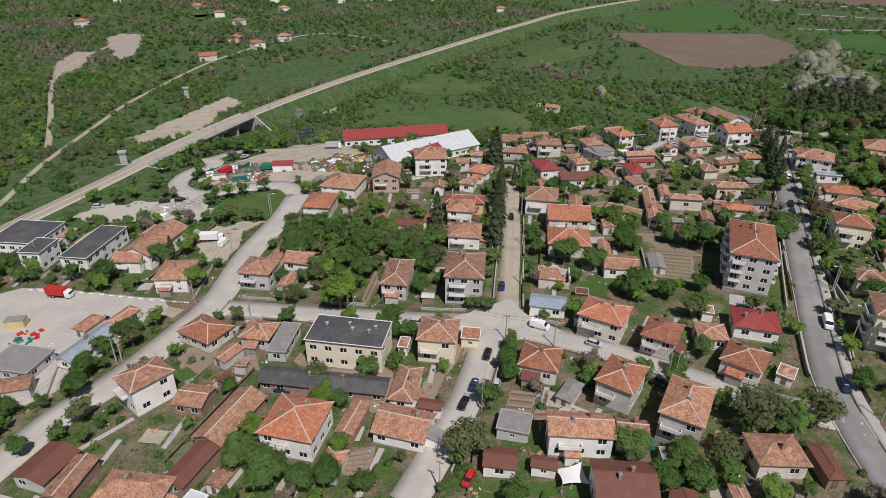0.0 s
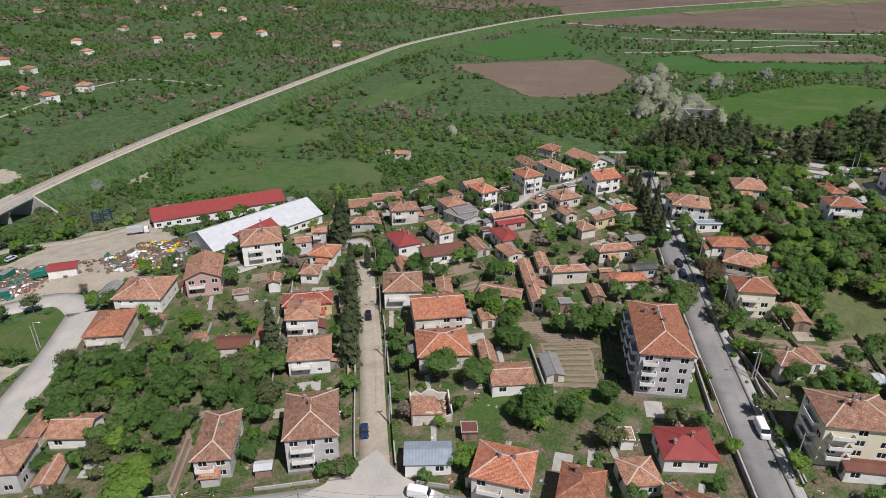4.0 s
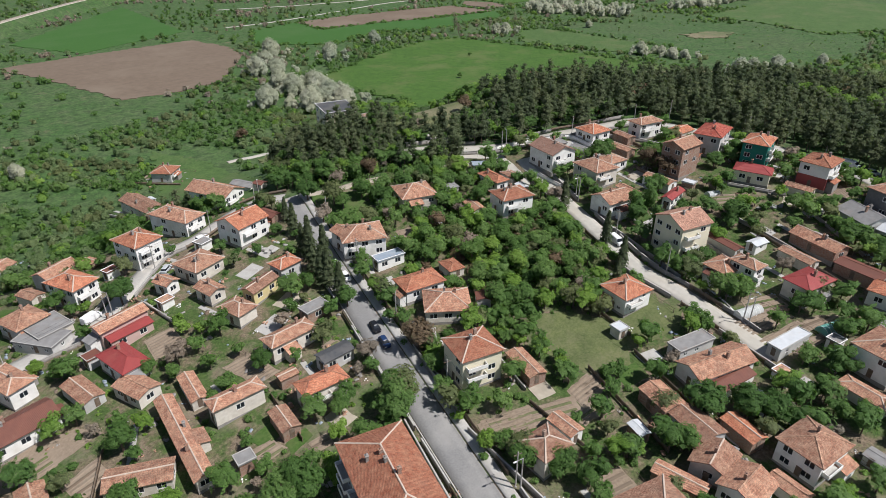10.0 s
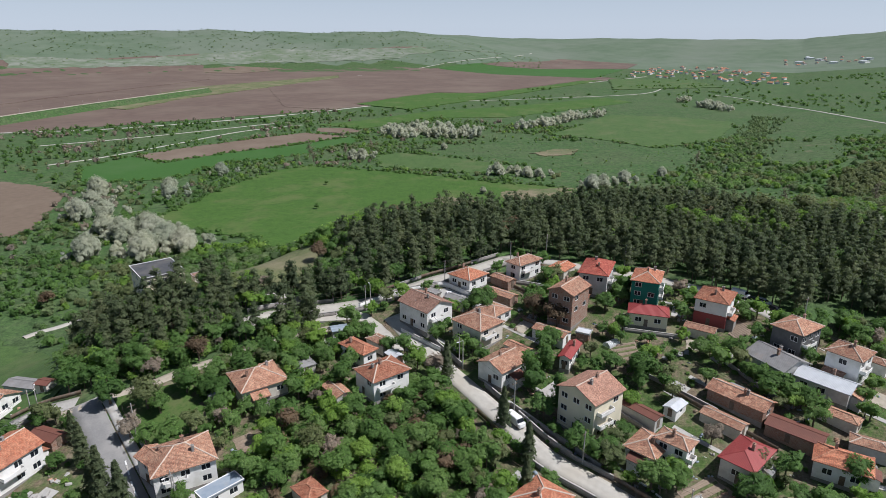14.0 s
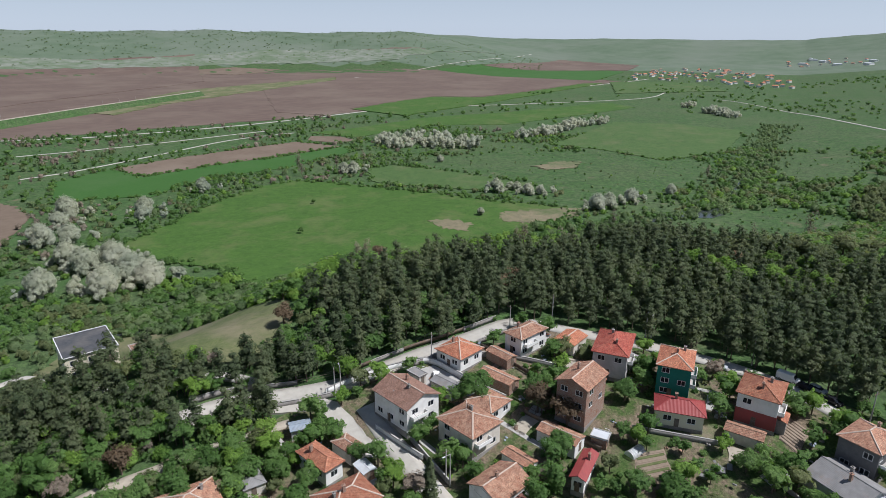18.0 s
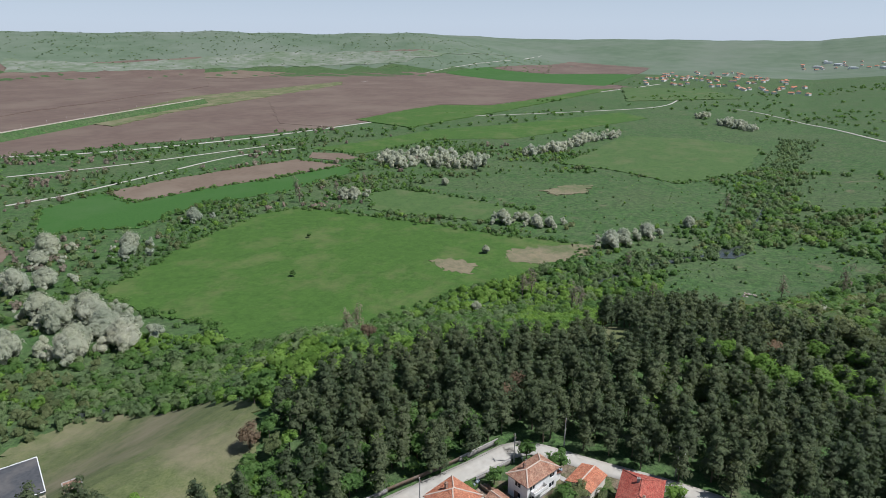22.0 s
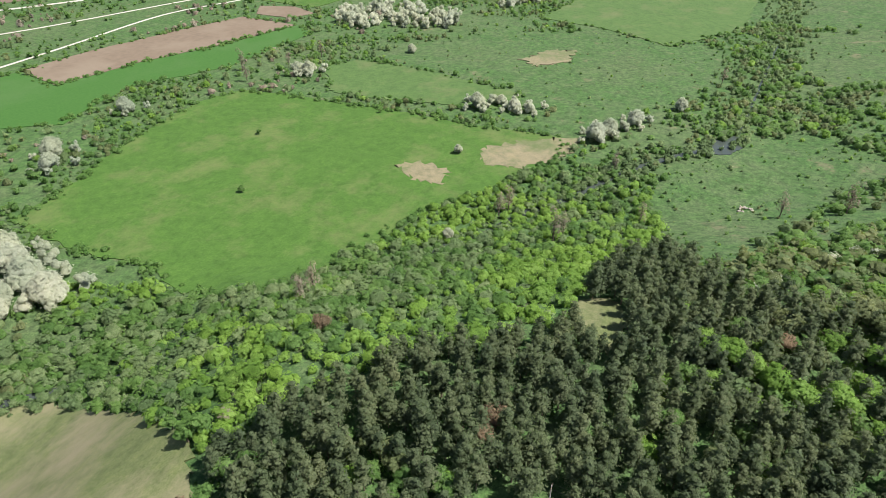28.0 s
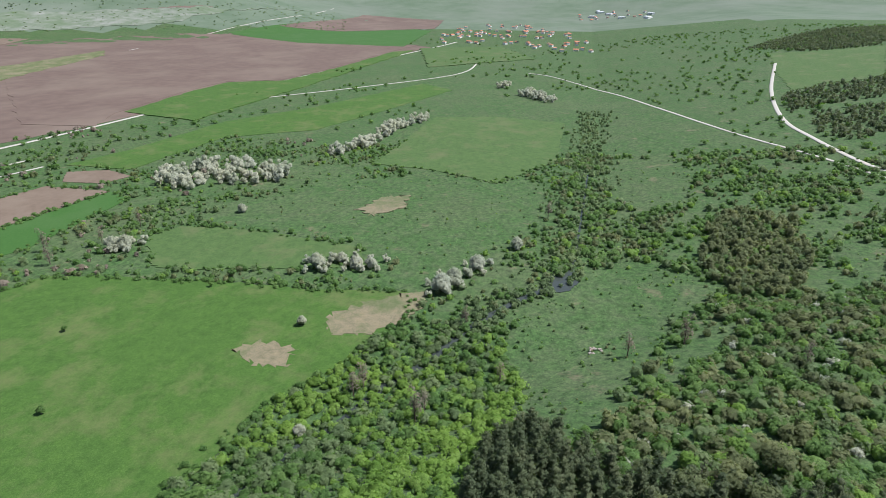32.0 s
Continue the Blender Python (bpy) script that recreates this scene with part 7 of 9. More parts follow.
def awning(x, y, w, d, turn, label):
    """A white sun sail on four posts over a terrace."""
    ob = tagged(new("sun_sail"), label, "canopy")
    ob.matrix_basis = pose(x, y, gz(x, y), 0, 0, turn)
    n, v = 6, []
    for i in range(n + 1):
        for j in range(n + 1):
            a, b = i / n * 2 - 1, j / n * 2 - 1
            v.append((a * w / 2 * (1 - 0.16 * (1 - b * b)), b * d / 2 * (1 - 0.16 * (1 - a * a)), 2.3 + 0.5 * a * b))
    f = [(i * (n + 1) + j, (i + 1) * (n + 1) + j, (i + 1) * (n + 1) + j + 1, i * (n + 1) + j + 1) for i in range(n) for j in range(n)]
    sail = part("sail", mesh_of("sail", v, f, "trim_white"), ob)
    for a in (-1, 1):
        for b in (-1, 1):
            part("post", shared("sail_post", lambda: prism("post", circle(0.05, 6), 2.9, "concrete")), ob, at=pose(a * w / 2, b * d / 2, 0))
    return ob


def painted_kerb(pts, label):
    """A kerb of single stones, each second one painted white."""
    line = spline(pts, 1.6)
    t = np.gradient(line, axis=0)
    ob = tagged(new("kerb"), label, "kerb", kind="structure")
    for i, (p, q) in enumerate(zip(line, t)):
        mat = ("trim_white", "concrete")[i % 2]
        part("kerb_stone", shared(("kerb", i % 2), lambda: boxes("kerb_stone", [(-0.74, -0.16, -0.3, 0.74, 0.16, 0.2)], mat, 0.03)), ob, at=pose(p[0], p[1], gz(p[0], p[1]) + 0.05, 0, 0, math.degrees(math.atan2(q[1], q[0]))))
    return ob


def container(x, y, w, d, h, turn, material, label):
    """A steel box with ribbed sides, two door leaves and a flat lid."""
    ob = tagged(new("container"), label, "container")
    ob.matrix_basis = pose(x, y, gz(x, y), 0, 0, turn)
    ribs = [(-w / 2 + 0.3 + i * 0.5, s * d / 2 - 0.05, 0.15, -w / 2 + 0.5 + i * 0.5, s * d / 2 + 0.05, h - 0.15) for i in range(int(w / 0.5 - 0.5)) for s in (-1, 1)]
    part("body", boxes("body", [(-w / 2, -d / 2, -0.3, w / 2, d / 2, h)] + ribs, material), ob)
    part("lid", boxes("lid", [(-w / 2 - 0.04, -d / 2 - 0.04, h + 0.003, w / 2 + 0.04, d / 2 + 0.04, h + 0.1)], "sheet_grey"), ob)
    for s in (-1, 1):
        part("door", boxes("door", [(-0.04, -d / 4 + 0.04, 0.1, 0.04, d / 4 - 0.04, h - 0.1)], material), ob, at=pose(-w / 2 - 0.05, s * d / 4, 0))
    return ob


def lattice_frame(x, y, w, h):
    """A blue steel frame of posts, rungs and braces."""
    ob = tagged(new("steel_frame"), "tall blue steel lattice frame in a yard", "steel frame", group="steel frames")
    ob.matrix_basis = pose(x, y, gz(x, y), 0, 0, 8)
    for px, py in ((-w / 2, -0.8), (w / 2, -0.8), (w / 2, 0.8), (-w / 2, 0.8)):
        part("post", boxes("post", [(px - 0.12, py - 0.12, -0.3, px + 0.12, py + 0.12, h)], "paint_blue"), ob)
    for k in range(4):
        z = 1.2 + k * (h - 1.5) / 3
        part("rung", boxes("rung", [(-w / 2 + 0.13, py - 0.1, z, w / 2 - 0.13, py + 0.1, z + 0.22) for py in (-0.8, 0.8)], "paint_blue"), ob)
    return ob


def old_pier(x, y, w, h, label):
    """A free-standing bridge pier with a wider cap."""
    ob = tagged(new("bridge_pier"), label, "pier")
    ob.matrix_basis = pose(x, y, gz(x, y), 0, 0, 25)
    part("shaft", stack("shaft", [(w, w * 0.7, -0.5), (w * 0.9, w * 0.6, h - 0.8)], "concrete"), ob)
    part("cap", stack("cap", [(w * 1.25, w * 0.95, h - 0.79), (w * 1.25, w * 0.95, h)], "concrete"), ob)
    return ob

# ---- cars, poles, fences, gardens ----
car(11.7, 122.0, "black")
car(7.9, 110.9, "blue")
car(5.4, 105.1, "black")
car(13.0, 110.5, "silver")
car(17.8, 152.8, "blue")
car(24.9, 198.3, "black")
car(38.2, 124.0, "silver")
car(49.5, 108.2, "black")
car(89.0, 105.6, "blue")
car(-6.1, 137.0, "silver")
car(129.8, 220.3, "white")
car(128.1, 214.3, "white")
car(227.6, 207.6, "white", "car", 30)
car(-107.5, 221.6, "black", "car", 20)
car(5.8, 84.2, "red")
car(-92.8, 140.7, "black")
car(114.4, 263.2, "white")
car(99.8, 256.4, "silver")
car(119.3, 193.6, "black")
car(-101.7, 222.6, "black", "car", 20)
car(-131.9, 218.4, "silver", "car", 10)
car(117.2, 188.1, "blue")
car(-98.7, 292.1, "black")
car(-91.2, 274.3, "silver")
car(-92.7, 283.1, "black")
car(-36.3, 111.0, "blue")
car(263.9, 145.7, "silver")
car(264.6, 126.3, "black")
car(265.1, 123.7, "silver")
car(261.8, 120.5, "black")
car(97.3, 128.4, "white", "van")
car(-73.2, 185.5, "white", "van")
car(77.5, 251.6, "white", "van")
car(187.1, 168.4, "white", "van")
car(266.4, 130.1, "white", "van")
car(25.9, 132.5, "white", "van")
car(-111.8, 154.5, "red", "lorry", -10)
car(-77.8, 188.1, "white", "lorry", 5)
car(-52.4, 289.7, "silver", "lorry", 5)
car(-91.9, 251.1, "red", "lorry", 60)
car(-74.1, 254.0, "green", "lorry", 20)

pavement([tuple(p) for p in ROADS[0][0][::4]], -5.6, 2.2, "pale concrete pavement beside the asphalt street")
pavement([tuple(p) for p in ROADS[0][0][::4]], 3.3, 0.25, "pale concrete kerb of the asphalt street", name="kerb")
for ri, off, first, gap, count in ((0, -6.4, 20, 26, 9), (1, -3.6, 8, 24, 5), (2, 3.8, 10, 28, 6), (3, -4.4, 6, 24, 3), (4, -5.4, 10, 30, 5), (7, 3.0, 6, 22, 5), (9, -3.6, 8, 22, 6), (10, 3.8, 10, 26, 4), (11, -3.7, 14, 26, 4)):
    pole_row(ri, off, first, gap, count)

plot([(113.8, 157.5), (131.2, 147.2), (129.2, 142.8), (111.6, 152.7)])
plot([(134.5, 148.8), (139.5, 147.5), (137.4, 143.0), (132.2, 144.0)])
plot([(126.2, 145.2), (135.9, 142.0), (133.4, 138.8), (126.8, 141.2)])
plot([(88.9, 210.7), (95.6, 209.9), (96.8, 199.7), (90.9, 200.0)])
plot([(75.6, 186.6), (84.6, 185.6), (85.3, 181.3), (75.7, 182.3)])
plot([(52.8, 206.4), (60.3, 207.8), (60.9, 200.4), (54.2, 200.7)])
plot([(65.8, 176.0), (76.5, 171.3), (79.5, 164.5), (68.8, 167.0)])
plot([(82.0, 233.4), (89.0, 232.9), (88.0, 224.2), (80.6, 224.9)])
plot([(65.5, 171.2), (77.5, 167.9), (72.2, 150.5), (62.3, 154.5)])
plot([(16.4, 109.4), (22.0, 108.0), (19.9, 101.0), (13.9, 102.3)])
plot([(-51.3, 123.7), (-46.9, 125.8), (-43.7, 119.1), (-50.4, 118.2)])
plot([(-18.2, 92.3), (-13.1, 93.7), (-14.0, 86.4), (-19.1, 86.5)])
plot([(183.3, 132.8), (191.1, 127.5), (188.2, 122.6), (179.2, 128.5)])
plot([(180.1, 121.4), (189.0, 117.3), (192.8, 112.4), (177.9, 119.1)])
plot([(251.8, 129.2), (248.4, 124.8), (239.7, 127.1), (242.8, 130.7)])
plot([(152.7, 220.9), (156.7, 219.3), (154.3, 213.0), (149.9, 214.5)])
plot([(224.8, 157.1), (228.7, 152.0), (223.1, 148.9), (217.2, 155.6)])
plot([(-22.4, 149.6), (-19.9, 165.4), (-18.1, 158.6), (-20.3, 145.2)])
plot([(1.1, 208.9), (14.5, 205.8), (14.6, 200.9), (2.7, 202.2)])
plot([(173.9, 131.5), (186.3, 126.3), (185.4, 121.1), (172.2, 126.2)])
plot([(171.3, 124.9), (184.4, 120.2), (183.7, 118.2), (170.3, 122.8)])
plot([(173.7, 118.8), (187.3, 113.5), (186.7, 111.3), (172.3, 116.9)])
plot([(112.8, 157.3), (123.5, 152.7), (121.1, 148.0), (110.4, 152.1)])
plot([(131.6, 148.9), (138.8, 148.4), (136.3, 143.2), (129.8, 144.2)])
plot([(126.7, 144.8), (135.5, 143.3), (134.5, 139.8), (126.1, 141.1)])
plot([(81.2, 189.1), (91.1, 188.7), (91.1, 184.4), (82.1, 185.0)], False, "lawn", "small green lawn between garden paths")
plot([(85.6, 182.4), (90.5, 182.6), (90.3, 180.0), (84.5, 179.1)], False, "lawn", "small green lawn between garden paths")
plot([(40.2, 153.5), (51.2, 155.6), (50.2, 148.1), (40.0, 148.1)], False, "lawn", "small green lawn between garden paths")
plot([(9.1, 84.4), (15.6, 83.5), (13.7, 81.0), (8.4, 81.8)], False, "lawn", "small green lawn between garden paths")
plot([(17.2, 83.4), (28.3, 82.8), (27.6, 79.2), (16.3, 80.3)], False, "lawn", "small green lawn between garden paths")
plot([(234.2, 196.2), (232.7, 184.0), (223.6, 185.6), (226.2, 194.3)], False, "lawn", "small green lawn between garden paths")
plot([(-98.7, 167.1), (-89.5, 168.5), (-86.7, 161.6), (-96.5, 160.4)], False, "lawn", "small green lawn between garden paths")
plot([(92.0, 148.7), (97.8, 149.6), (94.7, 141.4), (89.6, 141.8)], False, "lawn", "small green lawn between garden paths")
field("yard", [(-2.3, 110.7), (4.4, 120.5), (10.4, 129.1), (8.3, 131.7), (3.2, 129.8), (-1.1, 118.8)], "soil", "bare trodden earth yard between houses", 0.06, 2.0, False, 0.4)
field("yard", [(-12.2, 121.3), (-10.0, 109.0), (-12.3, 105.4), (-36.1, 122.1), (-35.3, 125.4)], "soil", "bare trodden earth yard between houses", 0.06, 2.0, False, 0.4)
field("yard", [(36.1, 227.4), (48.9, 224.1), (60.8, 218.8), (63.8, 213.2), (47.5, 211.7), (35.2, 218.8)], "soil", "bare trodden earth yard between houses", 0.06, 2.0, False, 0.4)
field("yard", [(13.7, 115.5), (15.4, 119.6), (12.6, 119.8), (9.3, 108.0), (11.6, 104.2)], "soil", "bare trodden earth yard between houses", 0.06, 2.0, False, 0.4)
field("yard", [(198.1, 154.6), (196.5, 148.6), (191.2, 149.7), (192.6, 155.6)], "soil", "bare trodden earth yard between houses", 0.06, 2.0, False, 0.4)
field("yard", [(-67.7, 127.6), (-62.2, 128.6), (-56.8, 134.5), (-55.9, 122.7), (-60.0, 114.4)], "soil", "bare trodden earth yard between houses", 0.06, 2.0, False, 0.4)
field("yard", [(-17.8, 109.3), (-11.0, 105.4), (-17.0, 102.0)], "soil", "bare trodden earth yard between houses", 0.06, 2.0, False, 0.4)
field("yard", [(-6.0, 105.2), (-2.4, 116.7), (1.7, 116.5), (-0.9, 106.0)], "soil", "bare trodden earth yard between houses", 0.06, 2.0, False, 0.4)
tunnel(179.8, 129.8, 7, 1.5, -24, "film_clear", "small clear plastic polytunnel in a vegetable garden")
tunnel(185.8, 113.3, 7, 1.7, -24, "film_green", "green plastic polytunnel in a vegetable garden")
tunnel(224.9, 157.2, 4, 1.2, -24, "film_clear", "little clear plastic polytunnel among beds")
heap(32.5, 156.4, 9, 6, "tile_old", "collapsed house of broken tiles and rubble")
heap(-87.3, 249.9, 9, 5, "paint_red", "heap of red scrap metal in a yard")
heap(-78.9, 254.7, 8, 5, "paint_green", "heap of teal crates and scrap metal")
heap(-63.8, 253.7, 12, 5, "timber", "heap of rusty scrap iron and timber")
heap(-45.8, 264.0, 14, 5, "rail_steel", "heap of rusty machine parts in a yard")
heap(-109.7, 136.0, 6, 4, "paint_red", "stack of red market crates on asphalt")
heap(-111.0, 133.1, 6, 4, "paint_green", "stack of green market crates on asphalt")
heap(125.3, 241.0, 9, 7, "concrete", "ruined flat roof with grey slabs")
heap(160.2, 137.0, 6, 5, "timber", "heap of timber and junk beside a shed")
heap(228.0, 140.5, 9, 6, "sheet_grey", "jumble of patched tin roofs and boards")
heap(74.4, 208.3, 5, 4, "timber", "stack of firewood behind a barn")
heap(41.0, 90.5, 5, 3, "paint_green", "heap of green plastic and boards in a garden")
heap(-52.3, 84.3, 5, 4, "timber", "heap of old planks by a barn")
heap(-111.4, 219.7, 26, 6, "concrete", "broken concrete slabs on waste ground")
heap(73.3, 350.4, 8, 3, "rubble", "pale building rubble on the slope")
dish(113.9, 220.3, gz(113.9, 220.3) + 4.8, 200)
dish(13.3, 199.2, gz(13.3, 199.2), 200, 0.8)
awning(25.1, 82.5, 5.5, 4.5, 10, "white sun sail stretched over a terrace")
VILLAGE = [(2261.8, 662.5), (2877.3, 654.2), (3010.4, 455.0), (2543.4, 227.7), (2014.4, 122.2), (1900.9, 175.9), (2006.3, 271.8), (2155.2, 435.9), (2088.1, 585.8)]
FAR_TOWN = [(3358.7, 308.6), (3579.2, 136.8), (3472.8, -129.7), (3149.7, -108.8), (3228.9, 131.5)]
HILL_WOODS = [[(1791.4, -174.6), (2038.3, -362.9), (2216.6, -620.6), (1733.2, -434.2), (1570.6, -290.3), (1727.1, -254.4)], [(1196.7, -99.2), (1274.3, -188.2), (1309.4, -274.5), (1152.3, -215.2), (1116.0, -138.7), (1076.0, -81.8)], [(1422.3, -281.1), (1524.2, -355.4), (1325.2, -280.4), (1318.6, -256.5)], [(1069.0, -105.2), (1097.1, -194.5), (950.0, -139.0), (920.8, -93.3), (964.7, -74.8)], [(649.9, 123.3), (659.7, 87.6), (601.4, 93.1), (601.4, 127.4)], [(657.4, 15.1), (656.2, -1.8), (604.2, 15.7), (606.4, 30.3)]]
BROWN_WOOD = [(610.2, 95.2), (682.4, 80.2), (712.5, 54.8), (691.5, 20.2), (626.6, 25.9), (559.2, 50.7), (561.6, 84.6)]
THICKET = [(354.0, 198.1), (383.6, 177.3), (437.9, 137.7), (496.3, 99.2), (551.2, 101.4), (541.9, 61.4), (572.2, 5.0), (442.2, 44.3), (376.3, 73.9), (348.9, 132.2), (344.1, 176.7)]
field("far_field", [(737.1, 1203.5), (1004.8, 1342.8), (1130.0, 1407.9), (1728.9, 1433.4), (1626.4, 1351.7), (918.7, 1179.6), (734.3, 1093.1)], "dry_grass", "dull green strip between ploughed fields", 0.9, None, False, 5.0)
field("far_field", [(1615.7, 2091.8), (1844.8, 2004.3), (1919.1, 1849.9), (1661.4, 1809.9)], "soil_brown", "pale brown patch of ploughed land", 0.9, None, False, 5.0)
field("far_field", [(2522.9, 1303.9), (3290.7, 1231.3), (3184.1, 813.5), (2708.2, 750.9), (2494.5, 1046.6)], "soil_far", "reddish ploughed land near the village", 0.9, None, False, 5.0)
field("far_field", [(1979.3, 624.9), (2065.2, 407.2), (1791.2, 291.9), (1586.7, 508.1)], "pasture", "green meadow before the village", 0.9, None, False, 5.0)
field("far_field", [(1003.0, 822.0), (1180.0, 830.0), (1290.0, 820.0), (1335.0, 728.0), (1550.0, 695.0), (1870.0, 672.0), (1925.7, 626.6), (1299.8, 661.0), (969.4, 691.4)], "crop_green", "long green crop field along the farm road", 0.9, None, False, 3.0)
field("far_field", [(2160.4, 2071.4), (2413.6, 1850.8), (2624.4, 1633.8), (2453.6, 1643.9), (2190.9, 1916.2)], "soil_far", "ploughed land below the slope", 0.9, None, False, 5.0)
field("far_field", [(344.0, 2141.4), (1258.8, 2590.5), (1895.1, 2269.0), (1375.8, 1625.4), (753.7, 1399.4), (376.3, 1213.0), (283.2, 1387.4)], "soil_far", "reddish ploughed land beyond the railway", 0.9, None, False, 5.0)

# small far houses of the next village and the far town
def far_house(x, y, turn, k):
    key = ("far", k)
    m = pose(x, y, gz(x, y), 0, 0, turn)
    if key in SHARED:
        return copy_thing(SHARED[key], m)
    w, d, h, wm, rm = ((11, 10, 5, "wall_white", "tile_old"), (14, 10, 4, "wall_beige", "tile_new"), (11, 10, 6, "wall_white", "tile_new"), (34, 16, 7, "wall_white", "sheet_white"))[k]
    ob = SHARED[key] = tagged(new("house" if k < 3 else "building"), "far village house with a red tile roof" if k < 3 else "far long white industrial building", "house" if k < 3 else "building", group="far village")
    ob.matrix_basis = m
    part("wall", boxes("wall", [(-w / 2, -d / 2, -3, w / 2, d / 2, h)], wm), ob)
    part("roof", roof_mesh("hip" if k != 1 else "gable", w + 1, d + 1, h, 2.2, True, rm)[0], ob)
    return ob


g = random.Random(11)
for poly, want, kinds in ((VILLAGE, 92, 3), (FAR_TOWN, 24, 4)):
    n = 0
    while n < want:
        x, y = g.uniform(min(p[0] for p in poly), max(p[0] for p in poly)), g.uniform(min(p[1] for p in poly), max(p[1] for p in poly))
        if inside(poly, x, y):
            far_house(x, y, g.uniform(0, 180), g.randrange(kinds))
            n += 1

COTTAGES = [(145, 1850), (203, 1766), (-433, 991), (-436, 892), (-309, 843), (-227, 904), (-197, 823), (-203, 1044), (-139, 909), (-104, 943), (-72, 945), (-15, 948), (74, 837), (35, 1310), (-87, 1299), (-47, 1142), (-125, 1238), (-193, 1352), (-262, 1490), (-393, 1333), (-261, 772), (-223, 720), (-198, 619),
            (-168, 587), (-153, 627), (-197, 537), (-384, 698), (-569, 1019), (-701, 1244), (-656, 1449), (-500, 1262), (-600, 1628)]
for i, (px, py) in enumerate(COTTAGES):
    far_house(px, py, i * 37 % 180, i % 3)

# fences and walls along the streets
g = random.Random(21)
for ri in (0, 1, 2, 3, 7, 8, 9, 10):
    line, half = ROADS[ri]
    t = np.gradient(line, axis=0)
    t /= np.linalg.norm(t, axis=1)[:, None]
    for side in (-1, 1):
        off = side * (half + (3.2 if ri == 0 and side < 0 else 1.1))
        q = line + np.stack([t[:, 1], -t[:, 0]], 1) * off
        i = 1
        while i < len(q) - 3:
            n = g.randrange(3, 6)
            seg = q[i:i + n]
            if len(seg) > 2 and not near_house(seg[:, 0], seg[:, 1], 0.2).any() and not near_road(seg[:, 0], seg[:, 1], 0.4).any():
                fence([tuple(p) for p in seg], g.choice(("wall", "wall", "wire", "board")), g.uniform(0.9, 1.5))
            i += n - 1 + (g.random() < 0.3)
# plot boundaries, beds, small outbuildings beside the houses
base_houses = list(HOUSES)
for hx, hy, w, d, ang in base_houses:
    c, s = math.cos(radians(ang)), math.sin(radians(ang))

    def at(u, v):
        return hx + u * c - v * s, hy + u * s + v * c

    for side in (-1, 1):
        u = side * (w / 2 + g.uniform(2.0, 4.0))
        seg = np.array([at(u, v) for v in np.linspace(-d / 2 - 5, d / 2 + g.uniform(4, 12), 6)])
        if g.random() < 0.75 and not near_house(seg[:, 0], seg[:, 1], 0.3).any() and not near_road(seg[:, 0], seg[:, 1], 0.5).any():
            fence([tuple(p) for p in seg], g.choice(("wall", "wire", "wire", "board")), g.uniform(0.8, 1.3))
    for tries in range(5):
        u, v = g.uniform(-1, 1) * (w / 2 + 6), g.choice((-1, 1)) * (d / 2 + g.uniform(3.5, 8))
        bw, bd = g.uniform(3.5, 7), g.uniform(3, 5.5)
        poly = [at(u - bw / 2, v - bd / 2), at(u + bw / 2, v - bd / 2), at(u + bw / 2, v + bd / 2), at(u - bw / 2, v + bd / 2)]
        px, py = np.array([p[0] for p in poly] + [at(u, v)[0]]), np.array([p[1] for p in poly] + [at(u, v)[1]])
        if not near_house(px, py, 0.8).any() and not near_road(px, py, 1.0).any() and not in_any(PLOTS + FIELDS, px, py).any():
            k = g.random()
            if k < 0.34:
                plot(poly)
            elif k < 0.5:
                plot(poly, False, "lawn", "small green lawn beside a house")
            elif k < 0.8:
                plot(poly, False, "concrete", "paved concrete yard beside a house")
            else:
                plot(poly, False, "dirt_road", "trodden earth yard beside a house")
            break
    for tries in range(4):
        bw, bd = g.uniform(6, 11), g.uniform(3.6, 5)
        u, v = g.choice((-1, 1)) * (w / 2 + g.uniform(1.5, 4) + bd / 2), g.uniform(-0.6, 0.6) * d
        x, y = at(u, v)
        q = [at(u + bd / 2 * a, v + bw / 2 * b) for a in (-1, 0, 1) for b in (-1, -0.5, 0, 0.5, 1)]
        px, py = np.array([p[0] for p in q]), np.array([p[1] for p in q])
        if w * d > 50 and hy < 300 and g.random() < 0.6 and not near_house(px, py, 0.5).any() and not near_road(px, py, 1.2).any():
            house(x, y, bw, bd, ang + 90, g.uniform(2.2, 2.8), g.choice(("gable", "gable", "hip")), g.choice(("old", "old", "old", "new", "brown", "grey")), g.choice(("brick", "grey", "white", "beige")), 1, 0, 0, name="shed", category="shed", over=0.25, pitch=17, windows=False)
            break
    for tries in range(3):
        u, v = g.choice((-1, 1)) * (w / 2 + g.uniform(2.5, 6)), g.uniform(-1, 1) * (d / 2 + 5)
        bw, bd = g.uniform(3, 5), g.uniform(2.6, 4)
        x, y = at(u, v)
        px, py = np.array([x, x + 2, x - 2, x, x]), np.array([y, y, y, y + 2, y - 2])
        if g.random() < 0.55 and not near_house(px, py, 1.2).any() and not near_road(px, py, 2.2).any():
            house(x, y, bw, bd, ang + g.choice((0, 90)), g.uniform(2.1, 2.6), g.choice(("gable", "flat", "flat")), g.choice(("old", "old", "grey", "whitemetal", "brown", "grey")), g.choice(("brick", "grey", "white", "beige")), 1, 0, 0, name="shed", category="shed", over=0.25, pitch=14, windows=False)
            break


